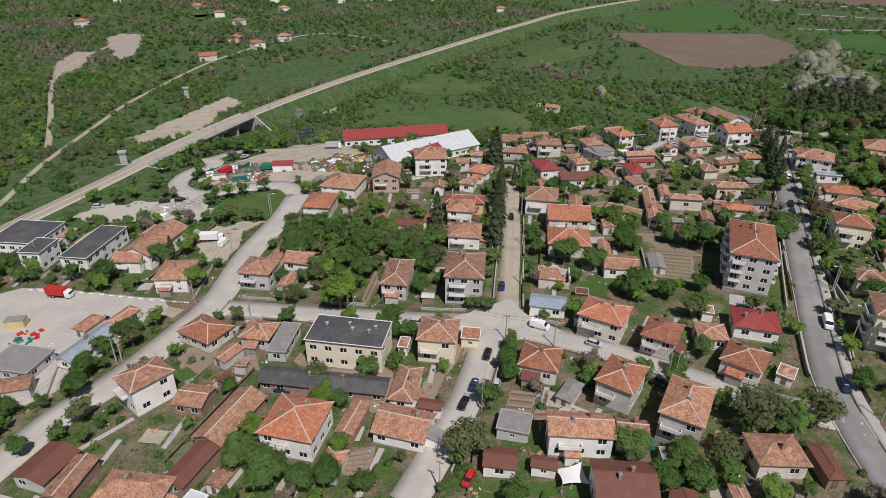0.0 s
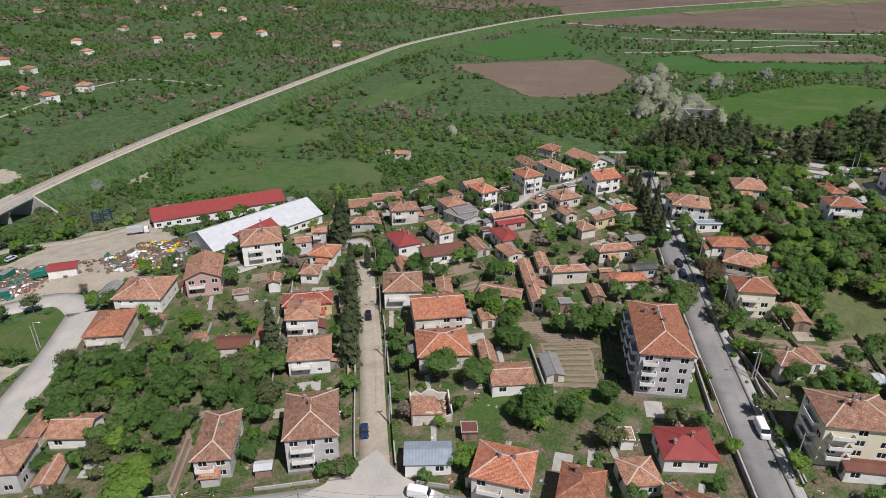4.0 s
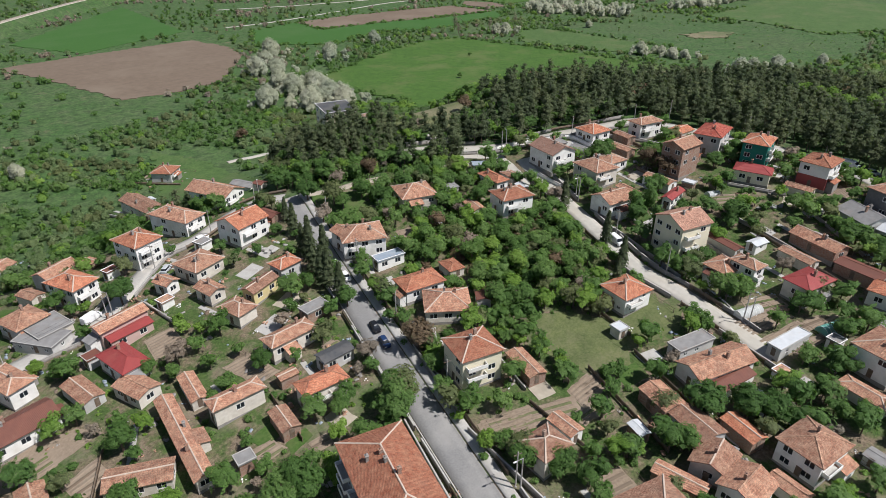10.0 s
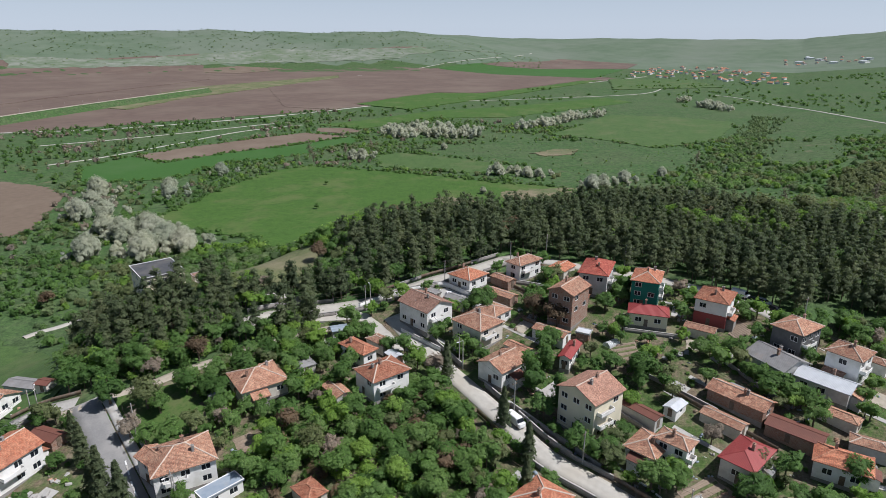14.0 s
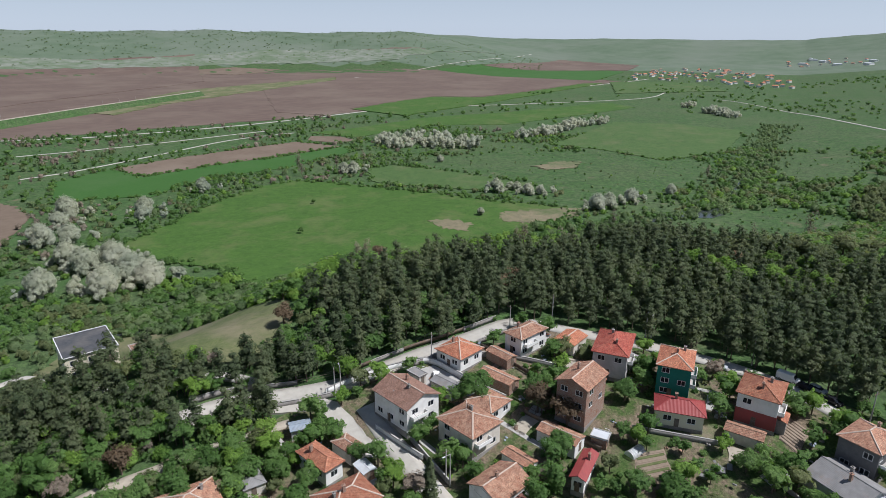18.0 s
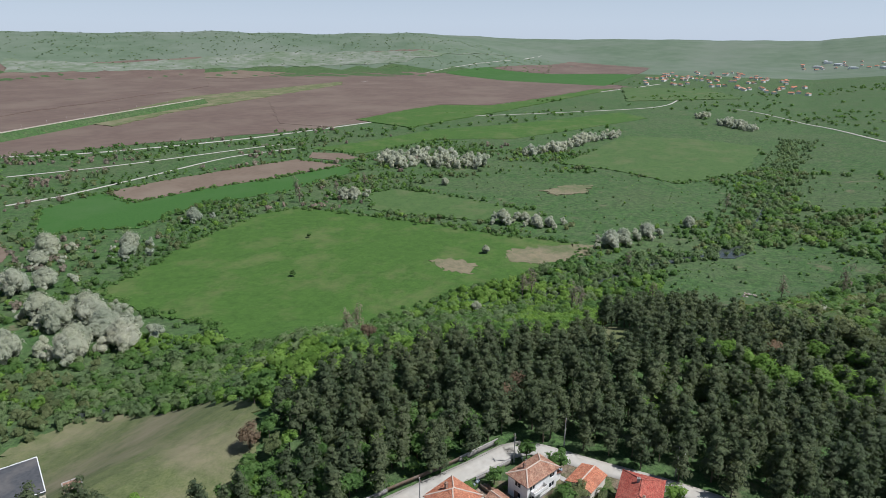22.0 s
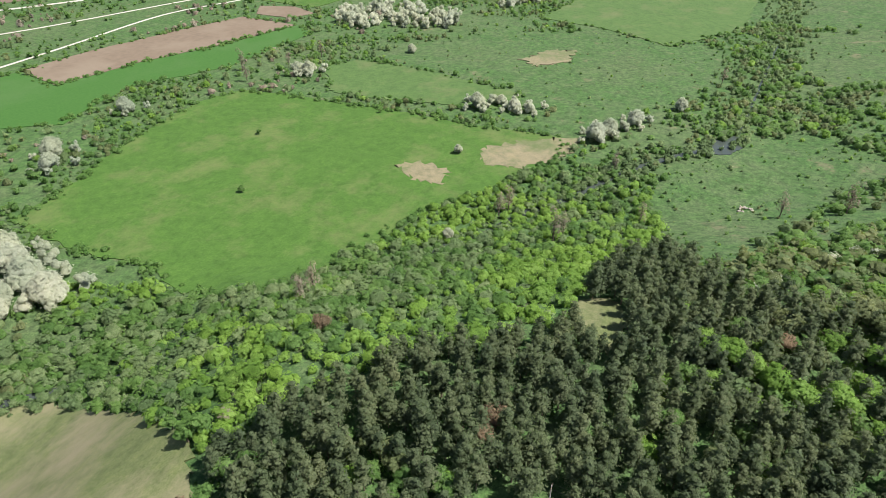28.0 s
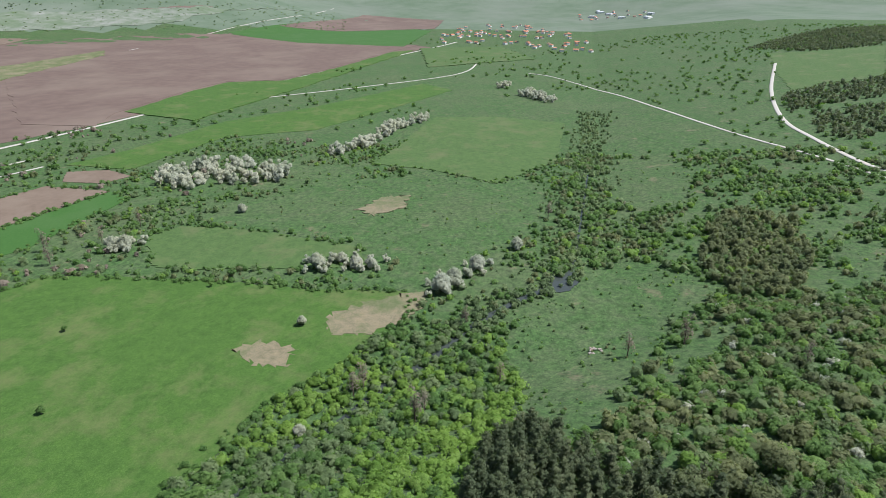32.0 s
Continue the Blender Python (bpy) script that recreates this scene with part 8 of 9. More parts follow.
# straight concrete garden paths beside the houses
for hx, hy, w, d, ang in base_houses:
    c, s = math.cos(radians(ang)), math.sin(radians(ang))
    for tries in range(4):
        u, v = g.uniform(-0.4, 0.4) * w, g.choice((-1, 1)) * (d / 2 + 0.3)
        L, sg = g.uniform(6, 13), (1 if v > 0 else -1)
        poly = [(hx + a * c - b * s, hy + a * s + b * c) for a, b in ((u - 0.6, v), (u + 0.6, v), (u + 0.6, v + sg * L), (u - 0.6, v + sg * L))]
        q = np.array([np.array(poly[0]) * (1 - k) + np.array(poly[3]) * k for k in (0.2, 0.4, 0.6, 0.8, 1.0)])
        if w * d > 45 and not near_house(q[:, 0], q[:, 1], 0.8).any() and not near_road(q[:, 0], q[:, 1], 0.3).any() and not in_any(PLOTS + FIELDS, q[:, 0], q[:, 1]).any():
            plot(poly, False, "concrete", "narrow concrete garden path beside a house")
            break


def junk_template(pieces, seed):
    r = random.Random(seed)
    vs, fs = [], []
    for i in range(pieces):
        a, b, h = r.uniform(0.2, 0.9), r.uniform(0.12, 0.5), r.uniform(0.05, 0.5)
        x0, y0, t = r.uniform(-1, 1), r.uniform(-1, 1), r.uniform(0, 3.1)
        for z in (0.0, h):
            for p, q in ((-a, -b), (a, -b), (a, b), (-a, b)):
                vs.append((x0 + p * math.cos(t) - q * math.sin(t), y0 + p * math.sin(t) + q * math.cos(t), z + 0.1 + r.uniform(-0.03, 0.03)))
        k = 8 * i
        fs += [(k, k + 1, k + 5, k + 4), (k + 1, k + 2, k + 6, k + 5), (k + 2, k + 3, k + 7, k + 6), (k + 3, k, k + 4, k + 7), (k + 4, k + 5, k + 6, k + 7)]
    return np.array(vs), np.array(fs)


jx, jy = [], []
for hx, hy, w, d, ang in base_houses:
    for i in range(9):
        a, r = g.uniform(0, 6.28), g.uniform(0.5, 1.0)
        jx.append(hx + math.cos(a) * (w / 2 + r * 6))
        jy.append(hy + math.sin(a) * (d / 2 + r * 6))
jx, jy = np.array(jx), np.array(jy)
k = ~near_house(jx, jy, 0.4) & ~near_road(jx, jy, 0.5)
jx, jy = jx[k], jy[k]
for i, (mat, lab) in enumerate((("timber", "scattered boards, firewood and crates in the yards"), ("trim_white", "white buckets, sacks and sheets in the yards"), ("plaster_stone", "piles of grey stones and blocks in the yards"), ("tile_old", "stacks of spare red tiles in the yards"), ("sheet_blue", "bluish tin sheets and barrels in the yards"))):
    q = np.arange(len(jx)) % 5 == i
    n = q.sum()
    sc = np.array([g.uniform(0.35, 1.0) * (0.6 if i == 1 else 1.0) for _ in range(n)])
    tagged(new("yard_junk", scatter([junk_template(3, 3 + i), junk_template(2, 8 + i)], jx[q], jy[q], sc, np.array([g.uniform(0, 6) for _ in range(n)]), "yard_junk", mat, -0.05)), lab, "junk", kind="stuff")

def rendered_wall(pts, height, label, material="wall_white"):
    """A smooth plastered boundary wall with a flat coping."""
    line = spline(pts, 2.0)
    z = ground(line[:, 0], line[:, 1])
    ob = tagged(new("garden_wall"), label, "wall", group="garden walls and fences")
    t = np.gradient(line, axis=0)
    t /= np.linalg.norm(t, axis=1)[:, None] + 1e-9
    nr = np.stack([t[:, 1], -t[:, 0]], 1)
    for nm, hw, z0, z1, mat in (("wall_body", 0.14, -0.6, height, material), ("coping", 0.2, height + 0.003, height + 0.1, "concrete")):
        v = np.stack([np.column_stack([line + nr * o, z + h]) for o, h in ((-hw, z0), (-hw, z1), (hw, z1), (hw, z0))], 1)
        n = len(line)
        a = np.arange(n - 1)[:, None] * 4 + np.arange(4)[None]
        b = np.arange(n - 1)[:, None] * 4 + (np.arange(4)[None] + 1) % 4
        part(nm, big_mesh(nm, v.reshape(-1, 3), np.stack([a, a + 4, b + 4, b], -1).reshape(-1, 4), mat), ob)
    return ob


rendered_wall([(210.5, 229.2), (214.7, 227.3), (220.0, 224.3), (226.7, 218.6), (231.9, 212.4), (230.8, 204.6), (228.7, 195.6), (227.6, 188.4)], 1.6, "tall white plastered courtyard wall by the pale street")
rendered_wall([(240.5, 202.2), (243.2, 194.6), (244.6, 185.9), (244.7, 177.1)], 1.2, "grey stone retaining wall below a garden", "plaster_stone")
rendered_wall([(206.9, 211.7), (205.2, 204.5), (203.7, 197.2)], 1.2, "white plastered street wall beside a steep lane")


def ruin(x, y, w, d, ang, h):
    """A roofless house: broken walls, half of a fallen roof, tiles and plaster on the floor."""
    ob = tagged(new("ruined_house"), "collapsed small house with broken walls and fallen tiles", "house")
    ob.matrix_basis = pose(x, y, gz(x, y), 0, 0, ang)
    r = random.Random(5)
    for side, L in ((0, w), (1, d), (2, w), (3, d)):
        n = 7
        tops = [h * r.uniform(0.55, 1.0) for _ in range(n + 1)]
        v, f = [], []
        for i in range(n + 1):
            u = -L / 2 + L * i / n
            v += [(u, 0, -0.8), (u, 0, tops[i]), (u, 0.3, tops[i]), (u, 0.3, -0.8)]
        for i in range(n):
            f += [(4 * i + k, 4 * i + 4 + k, 4 * i + 4 + (k + 1) % 4, 4 * i + (k + 1) % 4) for k in range(4)]
        f += [(3, 2, 1, 0), (4 * n, 4 * n + 1, 4 * n + 2, 4 * n + 3)]
        part("wall", mesh_of("wall", v, f, "wall_beige"), ob, at=pose(0, 0, 0, 0, 0, 90 * side) @ pose(0, -(d if side % 2 == 0 else w) / 2, 0))
    rv = [(-w / 2, -d / 2 - 0.3, h - 0.2), (w * 0.3, -d / 2 - 0.3, h - 0.5), (w * 0.1, 0.2, h + 0.9), (-w / 2, 0.4, h + 1.2)]
    rv += [(a, b, c - 0.15) for a, b, c in rv]
    part("roof", mesh_of("roof", rv, [(0, 1, 2, 3), (7, 6, 5, 4), (0, 4, 5, 1), (1, 5, 6, 2), (2, 6, 7, 3), (3, 7, 4, 0)], "tile_old", [(0, 0), (w, 0), (w, d / 2), (0, d / 2)] + [(0, 0)] * 20), ob, "sagging remains of a tile roof")
    for k, mat in enumerate(("tile_old", "timber", "mortar")):
        bits = scatter([junk_template(4, 30 + k)], np.array([r.uniform(-w, w) * 0.42 for _ in range(12)]) + 4000, np.array([r.uniform(-d, d) * 0.42 for _ in range(12)]) + 4000, np.full(12, 0.8), np.array([r.uniform(0, 6) for _ in range(12)]), "debris", mat)
        co = np.array([q.co[:] for q in bits.vertices])
        co -= (4000, 4000, co[:, 2].min() - 0.35)
        bits.vertices.foreach_set("co", co.astype(np.float32).ravel())
        part("debris", bits, ob)["kind"] = "stuff"
    return ob


ruin(33.0, 154.9, 9.0, 8.0, -8, 3.4)
# mixed scrap of the storage yard
g2 = np.random.default_rng(77)
SCRAP = [[(-58.9, 264.8), (-45.0, 274.8), (-28.0, 273.4), (-12.7, 256.8), (-14.0, 250.3), (-23.7, 247.7), (-40.8, 249.7), (-54.5, 252.5)], [(-100.2, 250.6), (-89.0, 263.2), (-76.5, 262.1), (-71.7, 248.5), (-82.0, 240.6), (-94.7, 241.5)], [(-113.8, 212.7), (-94.4, 225.6), (-88.7, 215.6), (-106.6, 205.7)]]
for mat, lab, which, n in (("rail_steel", "tangled rusty scrap iron in the yard", (0, 1), 190), ("timber", "dark planks and rusted beams in the yard", (0, 1), 150), ("paint_red", "red painted scrap machine parts", (0, 1), 22), ("paint_green", "teal painted scrap machine parts", (0, 1), 34), ("paint_yellow", "yellow machine parts in the yard", (0,), 16), ("trim_white", "pale sheets and drums in the yard", (0, 1, 2), 60), ("concrete", "broken pale concrete slabs on waste ground", (2,), 90)):
    x, y = g2.uniform(-115, -10, 6000), g2.uniform(203, 276, 6000)
    k = in_any([SCRAP[i] for i in which], x, y) & ~near_house(x, y, 0.5) & ~near_road(x, y, 0.3)
    x, y = x[k][:n], y[k][:n]
    tagged(new("scrap", scatter([junk_template(3, 50), junk_template(4, 51)], x, y, g2.uniform(0.7, 1.7, len(x)), g2.uniform(0, 6.28, len(x)), "scrap", mat, 0.05)), lab, "scrap", kind="stuff")
house(-68.6, 255.0, 9.0, 6.0, 5, 3.0, "gable", "crimson", "white", 1, 0, 0, name="shed", category="shed", over=0.3, pitch=16)
painted_kerb([(-123.1, 158.6), (-112.9, 157.2), (-100.0, 155.1), (-87.0, 152.2), (-72.9, 149.8)], "black and white painted kerb stones along the market yard")
painted_kerb([(136.8, 235.0), (132.9, 227.1), (128.7, 216.4), (125.2, 207.8)], "white and grey kerb stones along the asphalt street")
painted_kerb([(186.2, 148.8), (183.7, 142.4), (180.7, 135.7), (175.8, 129.1)], "grey kerb stones along the street")
container(-91.8, 255.1, 6, 2.4, 2.5, 30, "paint_white", "white steel container in a scrap yard")
container(-84.0, 242.8, 6, 2.4, 2.5, 20, "paint_green", "teal steel container in a scrap yard")
container(-86.6, 257.7, 5, 2.4, 2.3, 70, "paint_green", "teal steel container in a scrap yard")
container(-92.9, 244.6, 5, 2.3, 2.2, 15, "paint_white", "white caravan-like container among scrap")
container(-115.8, 139.9, 5, 3, 2.4, 10, "wall_yellow", "pale yellow market kiosk on asphalt")
container(-46.1, 324.7, 6, 2.4, 2.5, 5, "paint_white", "white steel container beside a yard")
lattice_frame(-70.3, 305.1, 3.0, 7.0)
lattice_frame(-67.2, 308.1, 3.0, 7.0)
old_pier(-170.7, 415.3, 1.5, 7, "grey concrete pier of an old bridge")
old_pier(-144.7, 268.6, 1.5, 6, "grey concrete pier of an old bridge")
heap(-93.7, 239.6, 18, 5, "rail_steel", "heap of mixed rusty scrap metal along a road", n=16)
heap(-80.4, 246.8, 12, 5, "paint_red", "heap of red and rusty scrap metal", n=16)
heap(-59.1, 260.9, 14, 5, "timber", "heap of brown scrap iron beside a yard", n=16)
heap(-44.1, 270.4, 12, 5, "paint_yellow", "row of yellow farm machine parts", n=16)
heap(495.0, 163.4, 7, 6, "rubble", "square of pale ruined foundation stones in grass", n=16)
heap(740.2, 138.1, 10, 6, "rubble", "heap of pale white rubble in scrub", n=16)
heap(-290.8, 595.0, 26, 16, "concrete", "broken concrete foundations on waste ground", n=16)
heap(-301.8, 521.0, 20, 20, "concrete", "broken concrete slabs beside a track", n=16)
heap(-251.4, 464.3, 30, 16, "rubble", "grey ruined walls on waste ground", n=16)

# ---- trees of the town ----
MEADOW_BUSHES = [(458.7, 446.7, 0.55), (395.8, 403.6, 0.6), (524.6, 397.7, 0.5), (540.4, 391.5, 0.9)]
tree("green", -72.6, 158.4, 1.5)
tree("green", -101.3, 161.9, 1.4)
tree("green", -79.2, 129.6, 1.1)
tree("green", -83.4, 133.4, 1.0)
tree("green", -22.2, 105.4, 0.9)
tree("green", -48.4, 110.9, 0.8)
tree("green", -39.5, 87.9, 1.5)
tree("green", -32.9, 83.8, 1.4)
tree("green", -26.3, 82.8, 1.2)
tree("green", -21.2, 84.0, 1.2)
tree("green", -14.5, 82.4, 1.0)
tree("green", -20.2, 91.8, 1.0)
tree("green", 11.5, 151.2, 0.8)
tree("green", 11.8, 142.4, 0.8)
tree("green", -12.6, 137.7, 1.0)
tree("green", 37.0, 88.0, 1.3)
tree("green", 46.4, 85.3, 1.3)
tree("green", 47.6, 79.5, 1.2)
tree("green", 41.6, 79.7, 1.0)
tree("green", 54.3, 111.9, 1.0)
tree("green", 52.4, 144.1, 1.4)
tree("green", 37.5, 164.3, 1.5)
tree("green", -7.6, 187.9, 1.0)
tree("green", -47.3, 160.3, 0.9)
tree("green", -36.9, 159.4, 1.0)
tree("green", -33.3, 209.2, 1.0)
tree("green", 4.4, 226.4, 1.0)
tree("green", 27.3, 236.0, 0.8)
tree("green", 59.7, 192.5, 1.0)
tree("green", 57.1, 171.1, 1.2)
tree("green", 76.7, 170.6, 1.5)
tree("green", 104.7, 171.8, 1.3)
tree("green", 119.2, 218.5, 0.9)
tree("green", 87.6, 125.2, 0.8)
tree("green", 92.3, 105.3, 1.0)
tree("green", 111.5, 146.4, 1.0)
tree("green", -27.6, 107.2, 0.7)
tree("green", 51.3, 243.9, 0.9)
tree("green", 61.5, 143.3, 1.1)
tree("green", 71.5, 145.8, 1.0)
tree("green", -13.3, 137.3, 0.8)
tree("green", -96.1, 104.5, 1.0)
tree("green", -86.7, 93.0, 0.9)
tree("green", 50.5, 147.7, 1.0)
tree("green", -53.6, 227.6, 1.0)
tree("bright", -27.7, 144.6, 2.2)
tree("round", -88.4, 172.4, 1.3)
tree("round", -85.2, 117.8, 1.0)
tree("round", -84.2, 110.7, 1.0)
tree("round", -23.9, 163.8, 1.0)
tree("round", -14.3, 174.2, 1.0)
tree("round", -19.3, 190.6, 1.0)
tree("round", -35.9, 186.1, 1.2)
tree("round", -46.6, 174.1, 1.3)
tree("round", -25.4, 177.5, 1.2)
tree("olive", 5.4, 89.9, 1.6)
tree("olive", 63.6, 94.0, 1.9)
tree("olive", 77.2, 94.8, 1.5)
tree("olive", 53.7, 85.0, 1.3)
tree("olive", 65.4, 133.0, 1.2)
tree("olive", -28.6, 113.6, 1.1)
tree("olive", -41.4, 148.7, 1.0)
tree("olive", -52.5, 196.9, 1.0)
tree("willow", 17.5, 122.5, 0.8)
tree("willow", 15.3, 116.0, 0.7)
tree("spruce", -1.2, 188.6, 1.45)
tree("spruce", 19.8, 192.9, 1.5)
tree("spruce", 22.4, 215.2, 1.35)
tree("spruce", 17.4, 177.9, 1.5)
tree("spruce", 21.6, 246.0, 1.6)
tree("spruce", 20.6, 204.0, 1.5)
tree("spruce", -86.1, 175.0, 0.8)
tree("spruce", 122.2, 216.4, 1.1)
tree("spruce", 122.2, 209.4, 1.0)
tree("green", 64.4, 205.3, 1.2)
tree("green", 43.5, 223.4, 0.8)
tree("green", 46.7, 220.3, 0.8)
tree("green", 58.0, 185.5, 1.3)
tree("green", 56.4, 191.1, 1.0)
tree("green", 106.9, 172.7, 1.5)
tree("green", 95.0, 169.0, 1.3)
tree("green", 80.2, 168.6, 1.5)
tree("green", 114.4, 219.2, 1.2)
tree("green", 129.0, 246.2, 0.8)
tree("green", 85.2, 251.2, 1.2)
tree("green", 102.5, 169.6, 1.3)
tree("green", 111.4, 149.6, 0.9)
tree("green", 110.2, 144.5, 1.0)
tree("green", 109.6, 152.4, 0.9)
tree("green", 124.7, 131.7, 1.0)
tree("green", 138.9, 131.5, 1.0)
tree("green", 148.4, 119.0, 1.3)
tree("green", 150.8, 114.6, 1.3)
tree("green", 143.2, 124.4, 1.2)
tree("green", 132.7, 124.7, 1.1)
tree("green", 94.8, 203.2, 0.8)
tree("green", 85.9, 203.8, 0.8)
tree("green", 64.5, 236.1, 0.9)
tree("green", 82.4, 202.9, 0.6)
tree("green", 61.4, 241.5, 0.8)
tree("green", 126.7, 217.7, 1.0)
tree("green", 128.1, 200.2, 1.1)
tree("green", 120.5, 204.9, 1.0)
tree("green", 118.2, 173.6, 0.9)
tree("green", 71.7, 174.1, 1.0)
tree("green", 96.9, 179.8, 0.8)
tree("green", 113.7, 139.3, 1.0)
tree("green", 77.5, 221.3, 0.8)
tree("green", 80.5, 215.6, 0.7)
tree("rust", 120.6, 180.7, 1.5)
tree("rust", 226.2, 172.8, 1.4)
tree("spruce", 124.1, 222.5, 1.0)
tree("spruce", 128.0, 232.3, 0.9)
tree("spruce", 123.0, 214.9, 1.1)
tree("spruce", 135.5, 250.4, 0.7)
tree("spruce", 168.1, 158.2, 0.9)
tree("willow", 199.9, 170.3, 1.1)
tree("willow", 194.5, 160.5, 1.1)
tree("willow", 206.1, 169.0, 1.0)
tree("willow", 191.6, 154.1, 0.9)
tree("spruce", 195.1, 190.5, 1.0)
tree("spruce", 184.9, 170.5, 0.9)
tree("spruce", 177.3, 161.5, 0.9)
tree("spruce", 132.5, 242.4, 1.0)
tree("spruce", 126.8, 221.0, 1.2)
tree("spruce", 127.9, 228.9, 1.2)
tree("green", 200.2, 222.5, 0.8)
tree("green", 196.4, 209.5, 0.9)
tree("green", 224.4, 195.1, 1.2)
tree("green", 217.1, 170.9, 1.1)
tree("green", 240.3, 163.4, 1.1)
tree("green", 213.1, 146.8, 1.5)
tree("green", 203.5, 146.8, 1.0)
tree("green", 231.6, 129.5, 1.0)
tree("green", 210.4, 139.0, 0.8)
tree("green", 221.3, 117.9, 1.2)
tree("green", 220.2, 111.7, 1.1)
tree("green", 200.8, 103.2, 1.2)
tree("green", 181.5, 137.5, 1.2)
tree("green", 229.5, 136.1, 0.8)
tree("green", 181.8, 178.8, 1.1)
tree("green", 169.7, 182.5, 1.2)
tree("green", 166.3, 192.7, 1.2)
tree("green", 159.0, 181.8, 1.3)
tree("green", 154.6, 193.6, 1.2)
tree("green", 158.5, 203.1, 1.1)
tree("green", 148.9, 186.2, 1.2)
tree("green", 158.5, 173.1, 1.2)
tree("green", 149.7, 202.1, 1.2)
tree("green", 155.8, 212.7, 1.0)
tree("green", 168.1, 171.5, 1.0)
tree("green", 162.0, 161.9, 1.0)
tree("green", 144.9, 177.8, 1.2)
tree("green", 148.2, 172.2, 1.2)
tree("green", 181.4, 104.7, 1.0)
tree("green", 225.8, 124.6, 0.8)
tree("green", 188.7, 230.1, 1.0)
tree("green", 169.0, 230.9, 1.0)
tree("green", 160.2, 236.1, 1.0)
tree("green", 151.0, 242.1, 1.0)
tree("green", 171.3, 203.0, 1.0)
tree("green", 224.6, 123.0, 0.7)
tree("green", 219.4, 132.8, 0.8)
tree("bright", 219.1, 228.3, 1.0)
tree("bright", 227.4, 157.4, 0.9)
tree("bright", 173.0, 265.6, 0.9)
tree("bright", 189.1, 220.2, 0.8)
tree("bright", 219.9, 112.7, 0.8)
tree("bright", 160.5, 191.8, 1.1)
tree("bright", 184.8, 183.5, 1.0)
tree("olive", 195.9, 119.7, 1.1)
tree("olive", 156.8, 155.8, 1.0)
tree("olive", 155.9, 162.6, 1.1)
tree("olive", 168.6, 240.7, 1.0)
tree("rust", 227.3, 180.2, 1.3)
tree("rust", 208.8, 397.4, 1.3)
tree("rust", 160.7, 211.9, 1.1)
tree("rust", 166.3, 174.8, 1.0)
tree("green", -8.9, 181.6, 1.3)
tree("green", 0.3, 180.5, 1.2)
tree("green", 5.3, 240.6, 1.1)
tree("green", 21.9, 226.5, 1.2)
tree("green", 37.6, 166.1, 1.3)
tree("green", 45.3, 160.3, 1.2)
tree("green", 54.7, 145.6, 1.5)
tree("green", 59.5, 179.9, 1.0)
tree("green", 30.5, 171.2, 1.0)
tree("green", -22.3, 208.4, 1.0)
tree("green", -11.9, 180.3, 1.2)
tree("green", -2.1, 169.0, 1.2)
tree("green", -17.4, 189.8, 1.2)
tree("green", -6.9, 170.4, 1.1)
tree("green", 59.8, 170.5, 1.0)
tree("green", 81.0, 174.6, 1.0)
tree("green", 105.4, 171.9, 1.3)
tree("spruce", 23.5, 252.9, 1.5)
tree("spruce", 28.8, 227.7, 0.8)
tree("pale", 110.2, 429.5, 1.0)
tree("pale", 8.6, 282.3, 1.3)
tree("pale", -86.4, 367.3, 1.1)
tree("rust", 227.7, 258.3, 1.2)
tree("rust", 169.0, 249.7, 1.1)
tree("bright", 217.5, 227.9, 1.4)
tree("bright", 164.2, 257.1, 1.2)
tree("bright", 171.8, 256.1, 1.0)
tree("bright", 190.3, 236.6, 1.0)
tree("green", 170.9, 235.2, 1.3)
tree("green", 178.3, 234.0, 1.1)
tree("green", 180.8, 225.7, 1.2)
tree("green", 191.8, 231.0, 1.2)
tree("green", 159.0, 242.6, 1.2)
tree("green", 150.6, 245.9, 1.4)
tree("green", 147.2, 254.8, 1.4)
tree("green", 161.2, 234.5, 1.2)
tree("green", 179.1, 211.6, 1.2)
tree("green", 184.7, 220.4, 1.0)
tree("bright", 329.1, 161.4, 1.8)
tree("bright", 324.5, 151.3, 1.9)
tree("bright", 324.8, 136.6, 1.9)
tree("bright", 347.0, 126.8, 1.8)
tree("bright", 347.3, 178.3, 1.4)
tree("bright", 326.9, 156.9, 1.7)
tree("bright", 322.0, 144.4, 1.7)
tree("bright", 333.9, 130.7, 1.8)
tree("bright", 326.9, 123.6, 1.8)
tree("bright", 329.8, 167.1, 1.5)
tree("bright", 350.1, 138.0, 1.6)
tree("bright", 349.9, 115.4, 1.8)
tree("olive", 360.8, 142.4, 1.9)
tree("olive", 365.6, 131.3, 2.0)
tree("olive", 361.6, 122.5, 1.9)
tree("olive", 349.9, 150.0, 1.6)
tree("olive", 379.8, 114.3, 2.0)
tree("bright", 332.1, 163.1, 1.6)
tree("bright", 328.6, 157.0, 1.5)
tree("bright", 326.5, 138.3, 1.6)
tree("bright", 324.1, 133.9, 1.5)
tree("bright", 319.3, 127.3, 1.4)
tree("bright", 332.2, 129.1, 1.4)
tree("bright", 363.8, 136.4, 1.4)
tree("bright", 336.1, 169.3, 1.3)
tree("bright", 333.9, 147.4, 1.2)
tree("rust", 279.5, 210.2, 1.3)
tree("rust", 293.9, 270.8, 1.1)
tree("rust", 274.0, 210.6, 1.2)
tree("rust", 342.8, 149.2, 1.2)
for bx, by, bs in MEADOW_BUSHES:
    tree("round", bx, by, bs)
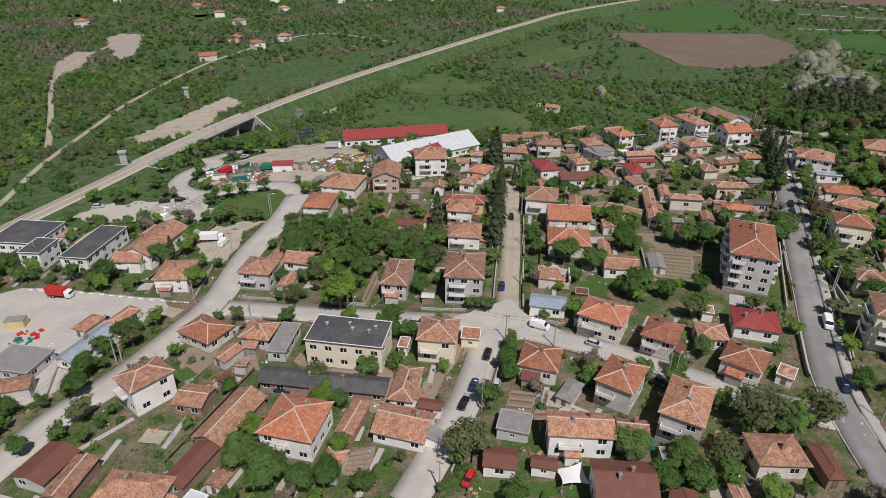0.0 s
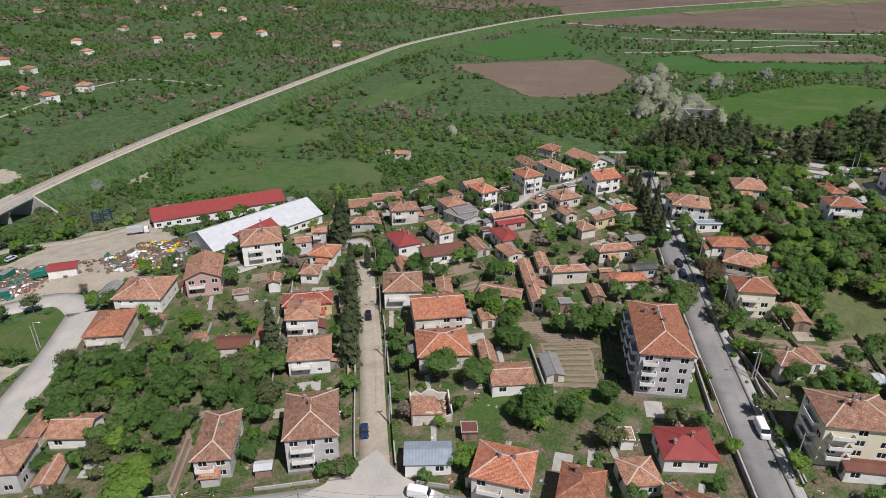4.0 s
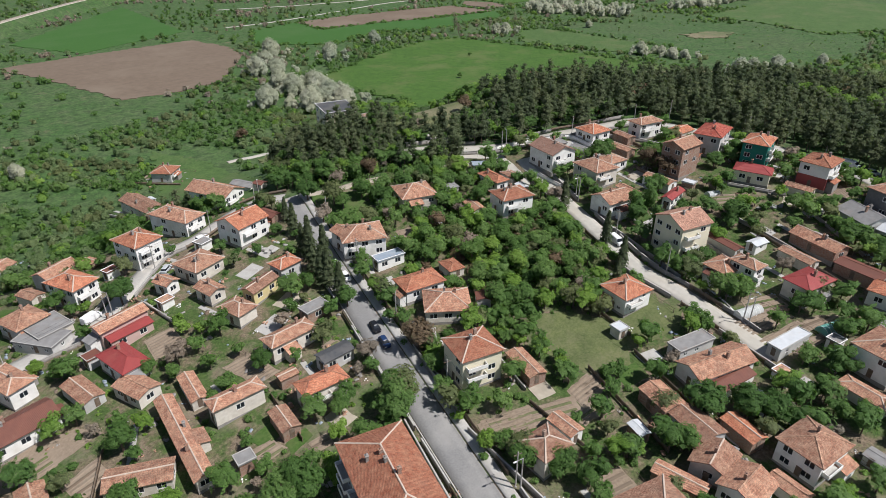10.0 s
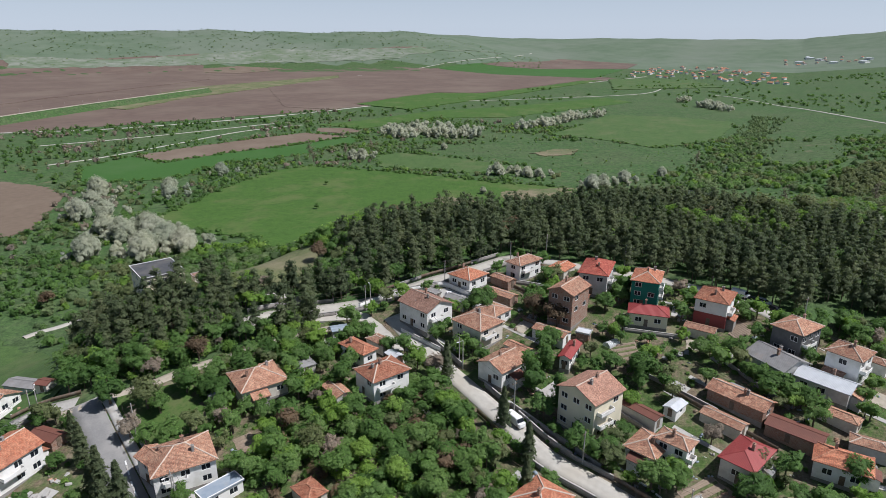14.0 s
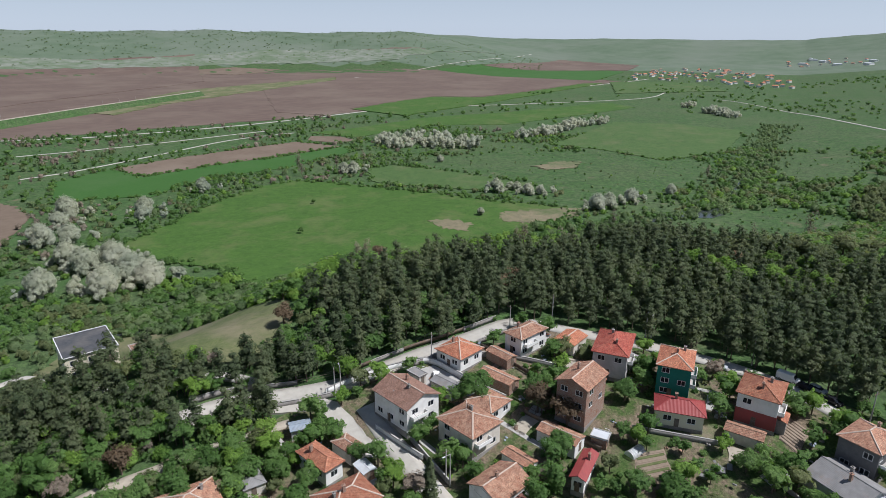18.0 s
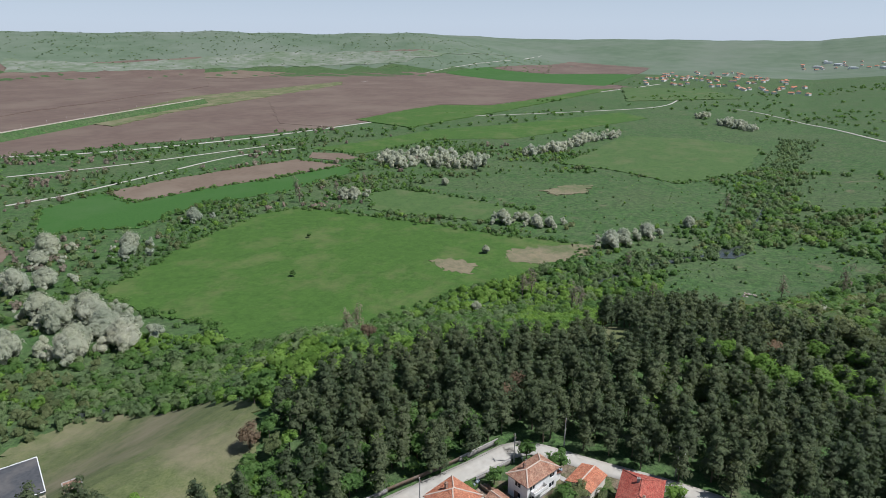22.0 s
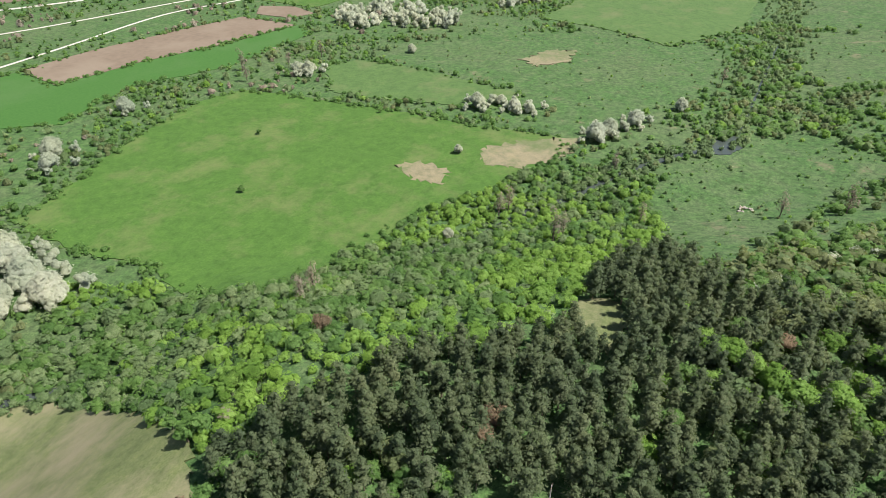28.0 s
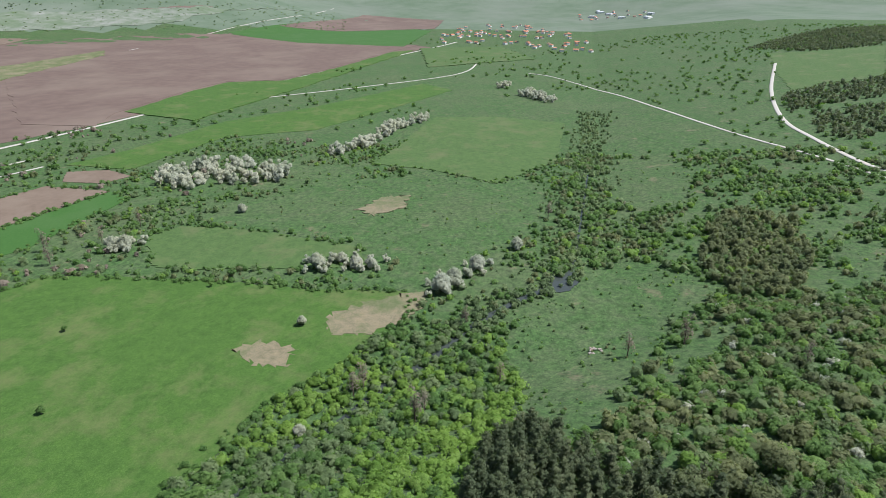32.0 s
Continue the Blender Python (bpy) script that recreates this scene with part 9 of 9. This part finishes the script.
RIVERSIDE = [(253.4, 402.7), (271.5, 394.0), (299.7, 416.7), (317.6, 382.5), (310.3, 331.3), (344.3, 321.0), (380.9, 314.6), (424.3, 305.5), (480.3, 285.2), (514.8, 249.9), (503.7, 212.0), (439.0, 192.8), (387.3, 202.5), (314.4, 203.0), (279.0, 236.5), (246.0, 263.0), (241.9, 270.0), (225.2, 309.2), (218.9, 340.4)]

FAR_WILLOWS = []
for i, (px, py) in enumerate(PALE):
    s = 2.1 if px < 300 else 1.6 + 0.6 * (i % 3) / 2
    if px in (492.7, 406.2):
        tree("pale", px, py, 0.8)
        continue
    if px > 690:
        FAR_WILLOWS.append((px, py, s))
        continue
    tree("pale", px, py, s * (0.7 if 560 < px < 580 or px in (654.2, 625.5) else 1.0))
    if px < 300:
        FAR_WILLOWS.append((px + 3, py + 2, 1.35))
    elif px != 654.2 and px != 625.5:
        FAR_WILLOWS.append((px + 2, py + 1, s * 0.55))
for i, (px, py) in enumerate(BARE):
    tree("bare", px, py, 1.25 + 0.2 * (i % 3))

w = np.array([(x + a, y + b, q * c) for x, y, q in FAR_WILLOWS for a, b, c in ((0, 0, 1.0), (9, -8, 0.9), (-7, -6, 0.8), (4, 9, 0.7), (-10, 5, 0.6))])
willow_sets = [lobes_crown(np.random.default_rng(80 + i), 120, [(rng.uniform(-2.4, 2.4), rng.uniform(-2.4, 2.4), 1.4 + 0.7 * j, 2.3 - 0.12 * j, 1.0) for j in range(7)], 0.3, 0.8, 2) for i in range(4)]
tagged(new("willow_grove", scatter(willow_sets, w[:, 0], w[:, 1], w[:, 2], rng.uniform(0, 6.28, len(w)), "willow_grove", "leaf_pale")), "silvery willow groves in the valley meadows", "willows", kind="stuff")

# the pine wood: one body of crowns, one of trunks
CLEARING = [(342.0, 210.0), (350.0, 199.0), (338.0, 190.0), (318.0, 192.0), (325.0, 203.0)]
field("dry_meadow", CLEARING, "dry_grass", "small dry clearing inside the pine wood", 0.05, None, True, 0.6)
px, py = grid_spots(100, 420, 30, 330, 4.3, rng)
ok = (inside(PINES_A, px, py) | ((inside(PINES_B, px, py) | inside(PINES_C, px, py)) & ~in_any(FIELDS, px, py))) & ~near_house(px, py, 3.0) & ~near_road(px, py, 0.6) & ~inside(CLEARING, px, py) & ~inside(GRASSY, px, py)
ok &= rng.random(len(px)) < np.where(inside(MIXED, px, py), 0.62, 0.94)
px, py = px[ok], py[ok]
ps, pt = rng.uniform(0.76, 1.14, len(px)), rng.uniform(0, 6.28, len(px))
pine_sets = [pine_crown(np.random.default_rng(40 + i), 11.0, 190, 0.36) for i in range(6)]
stem = [limb((0, 0, -0.8), (0.1, 0.1, 10.5), 0.2, 0.07)]
wood = tagged(new("pine_wood", scatter(pine_sets, px, py, ps, pt, "pine_wood", "needles")), "dense dark green pine wood on the hill", "pine trees", kind="stuff")
part("trunks", scatter(stem, px, py, ps, pt, "trunks", "bark"), wood)

# shrubs and scrub
def shrubs(name, label, material, x, y, s, n, size, tall=0.8):
    t = bush_templates(n, size, 4, hash_of(name), tall)
    return tagged(new(name, scatter(t, x, y, s, rng.uniform(0, 6.28, len(x)), name, material, -0.15)), label, "shrubs", kind="stuff")


def spots(box, step, want, pad_house=1.0, pad_road=0.8, fields=True):
    x, y = grid_spots(*box, step, rng)
    k = rng.random(len(x)) < want(x, y)
    x, y = x[k], y[k]
    k = ~near_house(x, y, pad_house) & ~near_road(x, y, pad_road)
    if fields:
        k &= ~in_any(FIELDS, x, y)
    return x[k], y[k]


def town(x, y):
    return (x < 262) & (x > -140) & (y < 300) & (x + y * 0.3 < 335)


# more small garden trees
x, y = spots((-140, 262, 62, 310), 4.9, lambda x, y: town(x, y) * (0.33 + 0.5 * (patchy(x, y, 0.05, 9) > 0.47)), 1.5, 1.2)
k = ~in_any(PLOTS, x, y)
x, y = x[k], y[k]
small = [lobes_crown(np.random.default_rng(60 + i), 84, [(0, 0, 1.9, 1.1, 0.9)] + [(math.cos(j * 1.5) * 0.8, math.sin(j * 1.5) * 0.8, 1.7 + 0.4 * (j % 3), 0.7, 0.9) for j in range(4)], 0.24, 0.82, 2, 4) for i in range(4)]
stems = [gather([limb((0, 0, -0.3), (0.05, 0, 1.6), 0.1, 0.07, 5), limb((0, 0, 1.1), (0.6, 0.3, 1.9), 0.05, 0.03, 5), limb((0, 0, 1.1), (-0.5, -0.4, 2.0), 0.05, 0.03, 5)])]
s, t = rng.uniform(0.85, 2.2, len(x)), rng.uniform(0, 6.28, len(x))
for nm, mat, lab, lo, hi in (("fruit_trees", "leaf_green", "green fruit trees in the gardens", 0, 0.62), ("spring_fruit_trees", "leaf_bright", "bright green young fruit trees", 0.62, 0.82), ("late_fruit_trees", "leaf_olive", "olive brown fruit trees in bud", 0.82, 0.93), ("blossom_trees", "twigs", "bare grey-brown garden trees", 0.93, 1.01)):
    q = (np.arange(len(x)) * 0.618 % 1 >= lo) & (np.arange(len(x)) * 0.618 % 1 < hi)
    ft = tagged(new(nm, scatter(small, x[q], y[q], s[q], t[q], nm, mat)), lab, "trees", kind="stuff")
    part("trunks", scatter(stems, x[q], y[q], s[q], t[q], "trunks", "bark"), ft)
# orchards and overgrown gardens: dense crowns
x, y = spots((-60, 262, 100, 300), 4.4, lambda x, y: town(x, y) * (inside(ORCHARD, x, y) * 1.0 + (x > 125) * (0.15 + 0.65 * (patchy(x, y, 0.045, 4) > 0.45))), 1.2, 2.2)
k = ~in_any(PLOTS, x, y)
x, y = x[k], y[k]
k = np.arange(len(x)) * 0.618 % 1
s, t = rng.uniform(1.2, 2.3, len(x)), rng.uniform(0, 6.28, len(x))
for nm, mat, lab, lo, hi in (("orchard_trees", "leaf_green", "dense dark green orchard trees between houses", 0, 0.78), ("orchard_spring_trees", "leaf_bright", "bright green orchard trees between houses", 0.78, 0.88), ("orchard_brown_trees", "leaf_olive", "olive-brown orchard trees between houses", 0.88, 1.01)):
    q = (k >= lo) & (k < hi)
    ft = tagged(new(nm, scatter(small, x[q], y[q], s[q], t[q], nm, mat)), lab, "trees", kind="stuff")
    part("trunks", scatter(stems, x[q], y[q], s[q], t[q], "trunks", "bark"), ft)
# the overgrown plots in the middle of the town
WILD = [(128, 178), (150, 170), (182, 176), (192, 200), (176, 222), (150, 212), (132, 200)]
x, y = spots((120, 200, 160, 230), 3.3, lambda x, y: inside(WILD, x, y) * 0.85, 0.8, 0.8)
k = np.arange(len(x)) * 0.618 % 1
for nm, mat, lab, lo, hi in (("wild_thicket", "leaf_green", "dense green overgrown trees between houses", 0, 0.7), ("wild_spring_thicket", "leaf_bright", "bright green saplings in an overgrown plot", 0.7, 0.86), ("wild_brown_thicket", "leaf_rust", "reddish brown bushes in an overgrown plot", 0.86, 1.01)):
    q = (k >= lo) & (k < hi)
    shrubs(nm, lab, mat, x[q], y[q], rng.uniform(1.9, 3.0, q.sum()), 110, 0.14, 0.8)
# trees along the footpath under the pines
x, y = spots((60, 240, 190, 330), 3.1, lambda x, y: inside(GROVE, x, y) * ~inside(GRASSY, x, y) * 0.72, 0.8, 0.6)
k = np.arange(len(x)) * 0.618 % 1
for nm, mat, lab, lo, hi in (("path_grove", "leaf_green", "dense green trees along a footpath", 0, 0.72), ("path_spring_grove", "leaf_bright", "bright green saplings along a footpath", 0.72, 0.86), ("path_brown_grove", "leaf_olive", "olive-brown bushes along a footpath", 0.86, 1.01)):
    q = (k >= lo) & (k < hi)
    shrubs(nm, lab, mat, x[q], y[q], rng.uniform(1.8, 3.3, q.sum()), 150, 0.14, 1.3)
# gardens
x, y = spots((-140, 262, 60, 300), 3.0, lambda x, y: town(x, y) * (0.2 + 0.5 * (patchy(x, y, 0.06, 1) > 0.5)), 0.6, 0.6)
k = ~in_any(PLOTS, x, y)
x, y = x[k], y[k]
k = rng.random(len(x)) < 0.7
shrubs("garden_shrubs", "green garden shrubs between the houses", "leaf_green", x[k], y[k], rng.uniform(0.4, 1.5, k.sum()), 16, 0.3)
shrubs("spring_shrubs", "bright green young garden shrubs", "leaf_bright", x[~k], y[~k], rng.uniform(0.4, 1.2, (~k).sum()), 12, 0.32)
# slope and valley edge north of the town: grassy glades between clumps of scrub
GLADES = [[(-156, 452), (-133, 530), (-81, 567), (-12, 640), (4, 673), (-42, 581), (-91, 454), (-136, 387)], [(30, 598), (123, 679), (106, 575), (34, 560)], [(-59, 352), (-29, 384), (44, 399), (54, 368), (26, 354), (-27, 352)], [(-39, 474), (-10, 493), (37, 459), (31, 434), (-8, 426), (-37, 448)],
          [(8, 374), (32, 395), (58, 383), (51, 343), (26, 329), (9, 344)], [(80, 569), (150, 643), (144, 582), (89, 527), (56, 509)], [(-9, 455), (18, 465), (28, 437), (7, 426)]]
for glade in GLADES[3:6]:
    field("grass_glade", glade, "pasture", "open grassy glade between scrub", 0.04, None, False, 1.0)


def slope(x, y):
    p = patchy(x, y, 0.035, 2)
    return np.where(x < -205, 0.95, 0.3 + 0.62 * (p > 0.44)) * np.where(in_any(GLADES + [GRASSY], x, y), 0.06, 1.0)


x, y = spots((-540, 260, 285, 470), 4.2, slope, 2, 1.5)
ex, ey = spots((-460, -150, 150, 285), 4.6, lambda x, y: np.where(x < -190, 0.85, 0.4), 2, 1.0)  # below the railway
bank = np.concatenate([rail_line + np.column_stack([rng.normal(0, 1.5, len(rail_line)) + side, rng.normal(0, 2.5, len(rail_line))]) for side in (-19, -15, 15, 18, 22)])
bank = bank[(bank[:, 1] > 345) & (bank[:, 1] < 800)]
x, y = np.concatenate([x, ex, bank[:, 0]]), np.concatenate([y, ey, bank[:, 1]])
k = (patchy(x, y, 0.05, 7) + rng.normal(0, 0.14, len(x)))
sz = (rng.uniform(1.0, 1.7, len(x)) + 2.4 * rng.random(len(x)) ** 1.5) * np.where(x < -205, 1.35, 1.0)
for nm, mat, lab, lo, hi in (("slope_scrub", "leaf_green", "green scrub on the slope below the town", -9, 0.46), ("slope_willows", "leaf_soft", "soft grey-green bushes on the slope below the town", 0.46, 0.66), ("slope_saplings", "leaf_bright", "bright yellow-green bushes on the slope", 0.66, 0.72), ("brown_scrub", "leaf_olive", "olive brown scrub not yet in leaf", 0.72, 9)):
    q = (k >= lo) & (k < hi)
    shrubs(nm, lab, mat, x[q], y[q], sz[q], 18, 0.27, 1.0)
# riverside thicket
x, y = spots((220, 620, 170, 480), 3.9, lambda x, y: inside(RIVERSIDE, x, y) * ~inside(PINES_A, x, y) * 0.95, 2, 0.2)
k = (patchy(x, y, 0.03, 3) + rng.normal(0, 0.12, len(x)) + (300 - y) * 0.002) > 0.58
soft = rng.random(len(x)) < 0.66
shrubs("bright_thicket", "yellow-green spring thicket along the stream", "leaf_bright", x[k], y[k], rng.uniform(1.3, 2.0, k.sum()) + 3.2 * rng.random(k.sum()) ** 2.2, 40, 0.19, 0.85)
shrubs("green_thicket", "green bushes along the stream", "leaf_green", x[~k & soft], y[~k & soft], rng.uniform(1.2, 2.0, (~k & soft).sum()) + 3.0 * rng.random((~k & soft).sum()) ** 2, 40, 0.19, 0.8)
shrubs("grey_thicket", "grey-green willow bushes along the stream", "leaf_soft", x[~k & ~soft], y[~k & ~soft], rng.uniform(1.3, 2.2, (~k & ~soft).sum()) + 3.2 * rng.random((~k & ~soft).sum()) ** 2, 40, 0.19, 0.9)
# bushes along the stream
sx, sy = [], []
for line in WATER:
    for q in spline(line, 2.0):
        for side in (-1, 1):
            far = 3 if q[0] < 600 else 12
            sx.append(q[0] + rng.normal(0, far) + side * 2.5)
            sy.append(q[1] + rng.normal(0, far) + side * 2.5)
sx, sy = np.array(sx), np.array(sy)
k = ~near_road(sx, sy, 0.6)
sx, sy = sx[k], sy[k]
shrubs("stream_bushes", "grey-green willow bushes lining the stream", "leaf_soft", sx, sy, rng.uniform(1.2, 3.6, len(sx)), 24, 0.24, 1.1)
# valley floor: open grass with few shrubs, wooded strips along the stream, thick scrub in the south
OPEN = [[(652, 509), (693, 442), (753, 400), (790, 319), (785, 291), (788, 201), (707, 207), (650, 215), (604, 242), (582, 278), (607, 299), (622, 374), (627, 451)], [(879, 144), (880, 76), (782, 78), (736, 87), (724, 126), (789, 149)], [(657, 2), (632, -18), (572, 5), (604, 13)], [(529, 68), (514, 53), (457, 52), (438, 60), (477, 70)],
        [(1140, 150), (1400, 330), (1500, 250), (1300, 110), (1150, 60), (1000, 100)], [(820, 620), (1100, 470), (1300, 340), (1180, 200), (1100, 200), (1080, 390), (900, 430)]]
STREAMSIDE = [(562, 180), (635, 150), (786, 148), (1145, 140), (1145, 175), (1091, 195), (860, 196), (674, 202), (553, 221), (493, 250)]


def valley(x, y):
    far = (x > 240) | (y > 440)
    south = (y < 190) & (x > 350)
    jx, jy = x + rng.normal(0, 6, len(x)), y + rng.normal(0, 6, len(x))
    p = patchy(x, y, 0.05, 8)
    d = np.where(south, 0.16 + 0.72 * (p > 0.46), 0.1 + 0.6 * (patchy(x, y, 0.03, 4) > 0.54))
    d = np.where(inside(DENSE, jx, jy), 0.2 + 0.7 * (p > 0.43), d)
    d = np.where(inside(STREAMSIDE, jx, jy), 0.35 + 0.5 * (p > 0.4), d)
    d = np.where(inside(CLEAR, jx, jy), 0.1 + 0.5 * (patchy(x, y, 0.09, 3) > 0.6), d)
    d = np.where(in_any(OPEN, jx, jy), 0.07, d)
    return far * ~inside(PINES_A, x, y) * ~inside(RIVERSIDE, x, y) * d


x, y = spots((230, 900, -160, 620), 4.6, valley, 2, 1.5)
k = patchy(x, y, 0.11, 5) + rng.normal(0, 0.16, len(x))
sz = rng.uniform(0.7, 1.1, len(x)) + 2.4 * rng.random(len(x)) ** 1.7
sz = np.where(inside(CLEAR, x, y) | in_any(OPEN, x, y), sz * 0.5, np.where((y < 190) & (x > 350), sz * 1.45, sz * 1.15))
for nm, mat, lab, lo, hi in (("valley_bushes", "leaf_green", "scattered green bushes on the valley floor", -9, 0.5), ("valley_willows", "leaf_soft", "soft grey-green willow bushes on the valley floor", 0.5, 0.66), ("valley_saplings", "leaf_bright", "bright green saplings on the valley floor", 0.66, 0.76), ("valley_brush", "leaf_olive", "olive brush on the valley floor", 0.76, 9)):
    q = (k >= lo) & (k < hi)
    shrubs(nm, lab, mat, x[q], y[q], sz[q], 18, 0.27, 1.0)
# the hillside beyond the railway: woods, hedges, gardens and small meadows
def hillside(x, y):
    p, q = patchy(x, y, 0.022, 6), patchy(x, y, 0.055, 1)
    wood = (x < -250) & (y < 640)
    return np.where(wood, 0.9, np.where(x < 150, 0.36 + 0.4 * (p > 0.46) + 0.22 * (q > 0.56), 0.08 + 0.4 * (p > 0.5))) * np.where(in_any(GLADES, x, y), 0.06, 1.0)


x, y = spots((-950, 900, 470, 1000), 7.4, hillside, 2, 2.0)
k = patchy(x, y, 0.03, 12) + rng.normal(0, 0.16, len(x))
sz = rng.uniform(1.4, 2.2, len(x)) + 3.0 * rng.random(len(x)) ** 1.6
for nm, mat, lab, lo, hi in (("far_scrub", "leaf_green", "far green scrub and orchard trees", -9, 0.5), ("far_soft_scrub", "leaf_soft", "far soft green trees coming into leaf", 0.5, 0.62), ("far_brown_scrub", "leaf_olive", "far olive-brown woods coming into leaf", 0.62, 0.74), ("far_bare_scrub", "twigs", "far grey-brown bare woods", 0.74, 9)):
    q = (k >= lo) & (k < hi)
    shrubs(nm, lab, mat, x[q], y[q], sz[q], 10, 0.34, 1.1)
x, y = spots((-1100, 520, 1000, 1750), 13.0, lambda x, y: 0.38 + 0.55 * (patchy(x, y, 0.016, 2) > 0.47), 2, 3)
k = patchy(x, y, 0.02, 9) + rng.normal(0, 0.16, len(x))
for nm, mat, lab, lo, hi in (("distant_orchards", "leaf_green", "distant green orchards and gardens", -9, 0.52), ("distant_soft_woods", "leaf_soft", "distant soft green woods", 0.52, 0.64), ("distant_brown_woods", "leaf_olive", "distant olive-brown woods", 0.64, 0.76), ("distant_bare_woods", "twigs", "distant grey-brown bare woods", 0.76, 9)):
    q = (k >= lo) & (k < hi)
    shrubs(nm, lab, mat, x[q], y[q], rng.uniform(2.6, 6.5, q.sum()), 9, 0.38, 1.0)
g = random.Random(4)
for i in range(34):
    px, py = g.uniform(-620, 120), g.uniform(690, 1500)
    w, d, a = g.uniform(14, 34), g.uniform(14, 34), g.uniform(0.2, 0.9)
    if not in_any(GLADES, np.array([px]), np.array([py]))[0] and not near_road(np.array([px]), np.array([py]), 22)[0]:
        u, v = (math.cos(a), math.sin(a)), (-math.sin(a), math.cos(a))
        mat, lab = (("pasture", "small meadow among far gardens"), ("soil_brown", "small dug plot among far gardens"), ("crop_green", "small green garden among far woods"))[i % 3]
        field("garden_plot", [(px + u[0] * w * p + v[0] * d * q, py + u[1] * w * p + v[1] * d * q) for p, q in ((-1, -1), (1, -1), (1, 1), (-1, 1))], mat, lab, 0.25, None, False, 1.5)
# scrub and pale rock on the ridge
field("rocky_slope", [(1345, 2623), (1604, 2384), (1880, 2255), (2162, 2136), (2380, 1886), (2672, 1545), (3086, 1453), (2343, 1628), (1978, 1962), (1606, 2229), (1248, 2443)], "rocky_scrub", "pale rocky scrub slope below the ridge", 1.5, None, False, 14.0)
r, a = rng.uniform(2480, 3260, 1500), np.radians(rng.uniform(14, 70, 1500))
x, y = 200 + r * np.sin(a), 200 + r * np.cos(a)
shrubs("ridge_scrub", "soft green scrub on the far ridge", "leaf_soft", x, y, rng.uniform(2.5, 6, 1500), 6, 0.4, 0.35)
x, y = spots((860, 2300, -700, 900), 22.0, lambda x, y: (0.03 + 0.5 * (patchy(x, y, 0.009, 7) > 0.6) + 0.3 * (y < 0)) * ~inside(VILLAGE, x, y), 2, 3.0)
shrubs("distant_woods", "distant green bushes and trees across the valley", "leaf_green", x, y, rng.uniform(2.5, 6.0, len(x)), 8, 0.4)
# woods on the hill to the south and along the stream
x, y = spots((700, 2200, -900, 200), 9.0, lambda x, y: in_any(HILL_WOODS, x, y) * 0.95, 2, 3)
shrubs("hill_pines", "dark green pine woods on the far hill", "needles", x, y, rng.uniform(3.2, 5.0, len(x)), 12, 0.34, 1.4)
x, y = spots((500, 900, -100, 250), 6.0, lambda x, y: inside(BROWN_WOOD, x, y) * 0.95, 2, 3)
shrubs("brown_grove", "brownish green grove of tall trees coming into leaf", "leaf_olive", x, y, rng.uniform(2.6, 5.0, len(x)), 60, 0.2, 1.5)
x, y = spots((300, 620, -80, 260), 4.6, lambda x, y: inside(THICKET, x, y) * 0.7 * ~inside(PINES_A, x, y), 2, 1)
k = rng.random(len(x))
shrubs("thicket", "green thicket of bushes below the pine wood", "leaf_green", x[k < 0.5], y[k < 0.5], rng.uniform(1.9, 4.4, (k < 0.5).sum()), 44, 0.2, 1.0)
shrubs("olive_thicket", "olive and straw-coloured thicket in bud", "leaf_olive", x[(k > 0.5) & (k < 0.9)], y[(k > 0.5) & (k < 0.9)], rng.uniform(2.2, 4.8, ((k > 0.5) & (k < 0.9)).sum()), 44, 0.2, 1.0)
shrubs("pale_thicket", "pale blossoming bushes in the thicket", "leaf_pale", x[k > 0.95], y[k > 0.95], rng.uniform(1.5, 3.0, (k > 0.95).sum()), 60, 0.2, 1.1)
# mixed wood beside the pines
x, y = spots((240, 620, -80, 260), 4.4, lambda x, y: inside(MIXED, x, y) * 0.4, 2, 1)
k = np.arange(len(x)) * 0.618 % 1
for nm, mat, lab, lo, hi in (("mixed_wood", "leaf_green", "green leafy trees mixed among pines", 0, 0.42), ("mixed_spring_wood", "leaf_bright", "bright green spring trees mixed among pines", 0.42, 0.6), ("mixed_olive_wood", "leaf_olive", "olive-brown trees mixed among pines", 0.6, 0.84), ("mixed_soft_wood", "leaf_soft", "grey-green trees mixed among pines", 0.84, 1.01)):
    q = (k >= lo) & (k < hi)
    shrubs(nm, lab, mat, x[q], y[q], rng.uniform(2.6, 4.8, q.sum()), 110, 0.16, 1.15)
# hedges round the fields
hx, hy = [], []
for poly in FIELDS[:5]:
    for (ax, ay), (bx, by) in zip(poly, poly[1:] + poly[:1]):
        L = math.hypot(bx - ax, by - ay)
        for i in range(int(L / (1.7 if poly is FIELDS[0] else 3.0))):
            if rng.random() < 0.8 and ax < 900:
                t = rng.random()
                hx.append(ax + (bx - ax) * t + rng.normal(0, 2.4))
                hy.append(ay + (by - ay) * t + rng.normal(0, 2.4))
hx, hy = np.array(hx), np.array(hy)
shrubs("field_hedges", "green hedge bushes along field edges", "leaf_green", hx, hy, rng.uniform(1.0, 2.8, len(hx)), 22, 0.26)
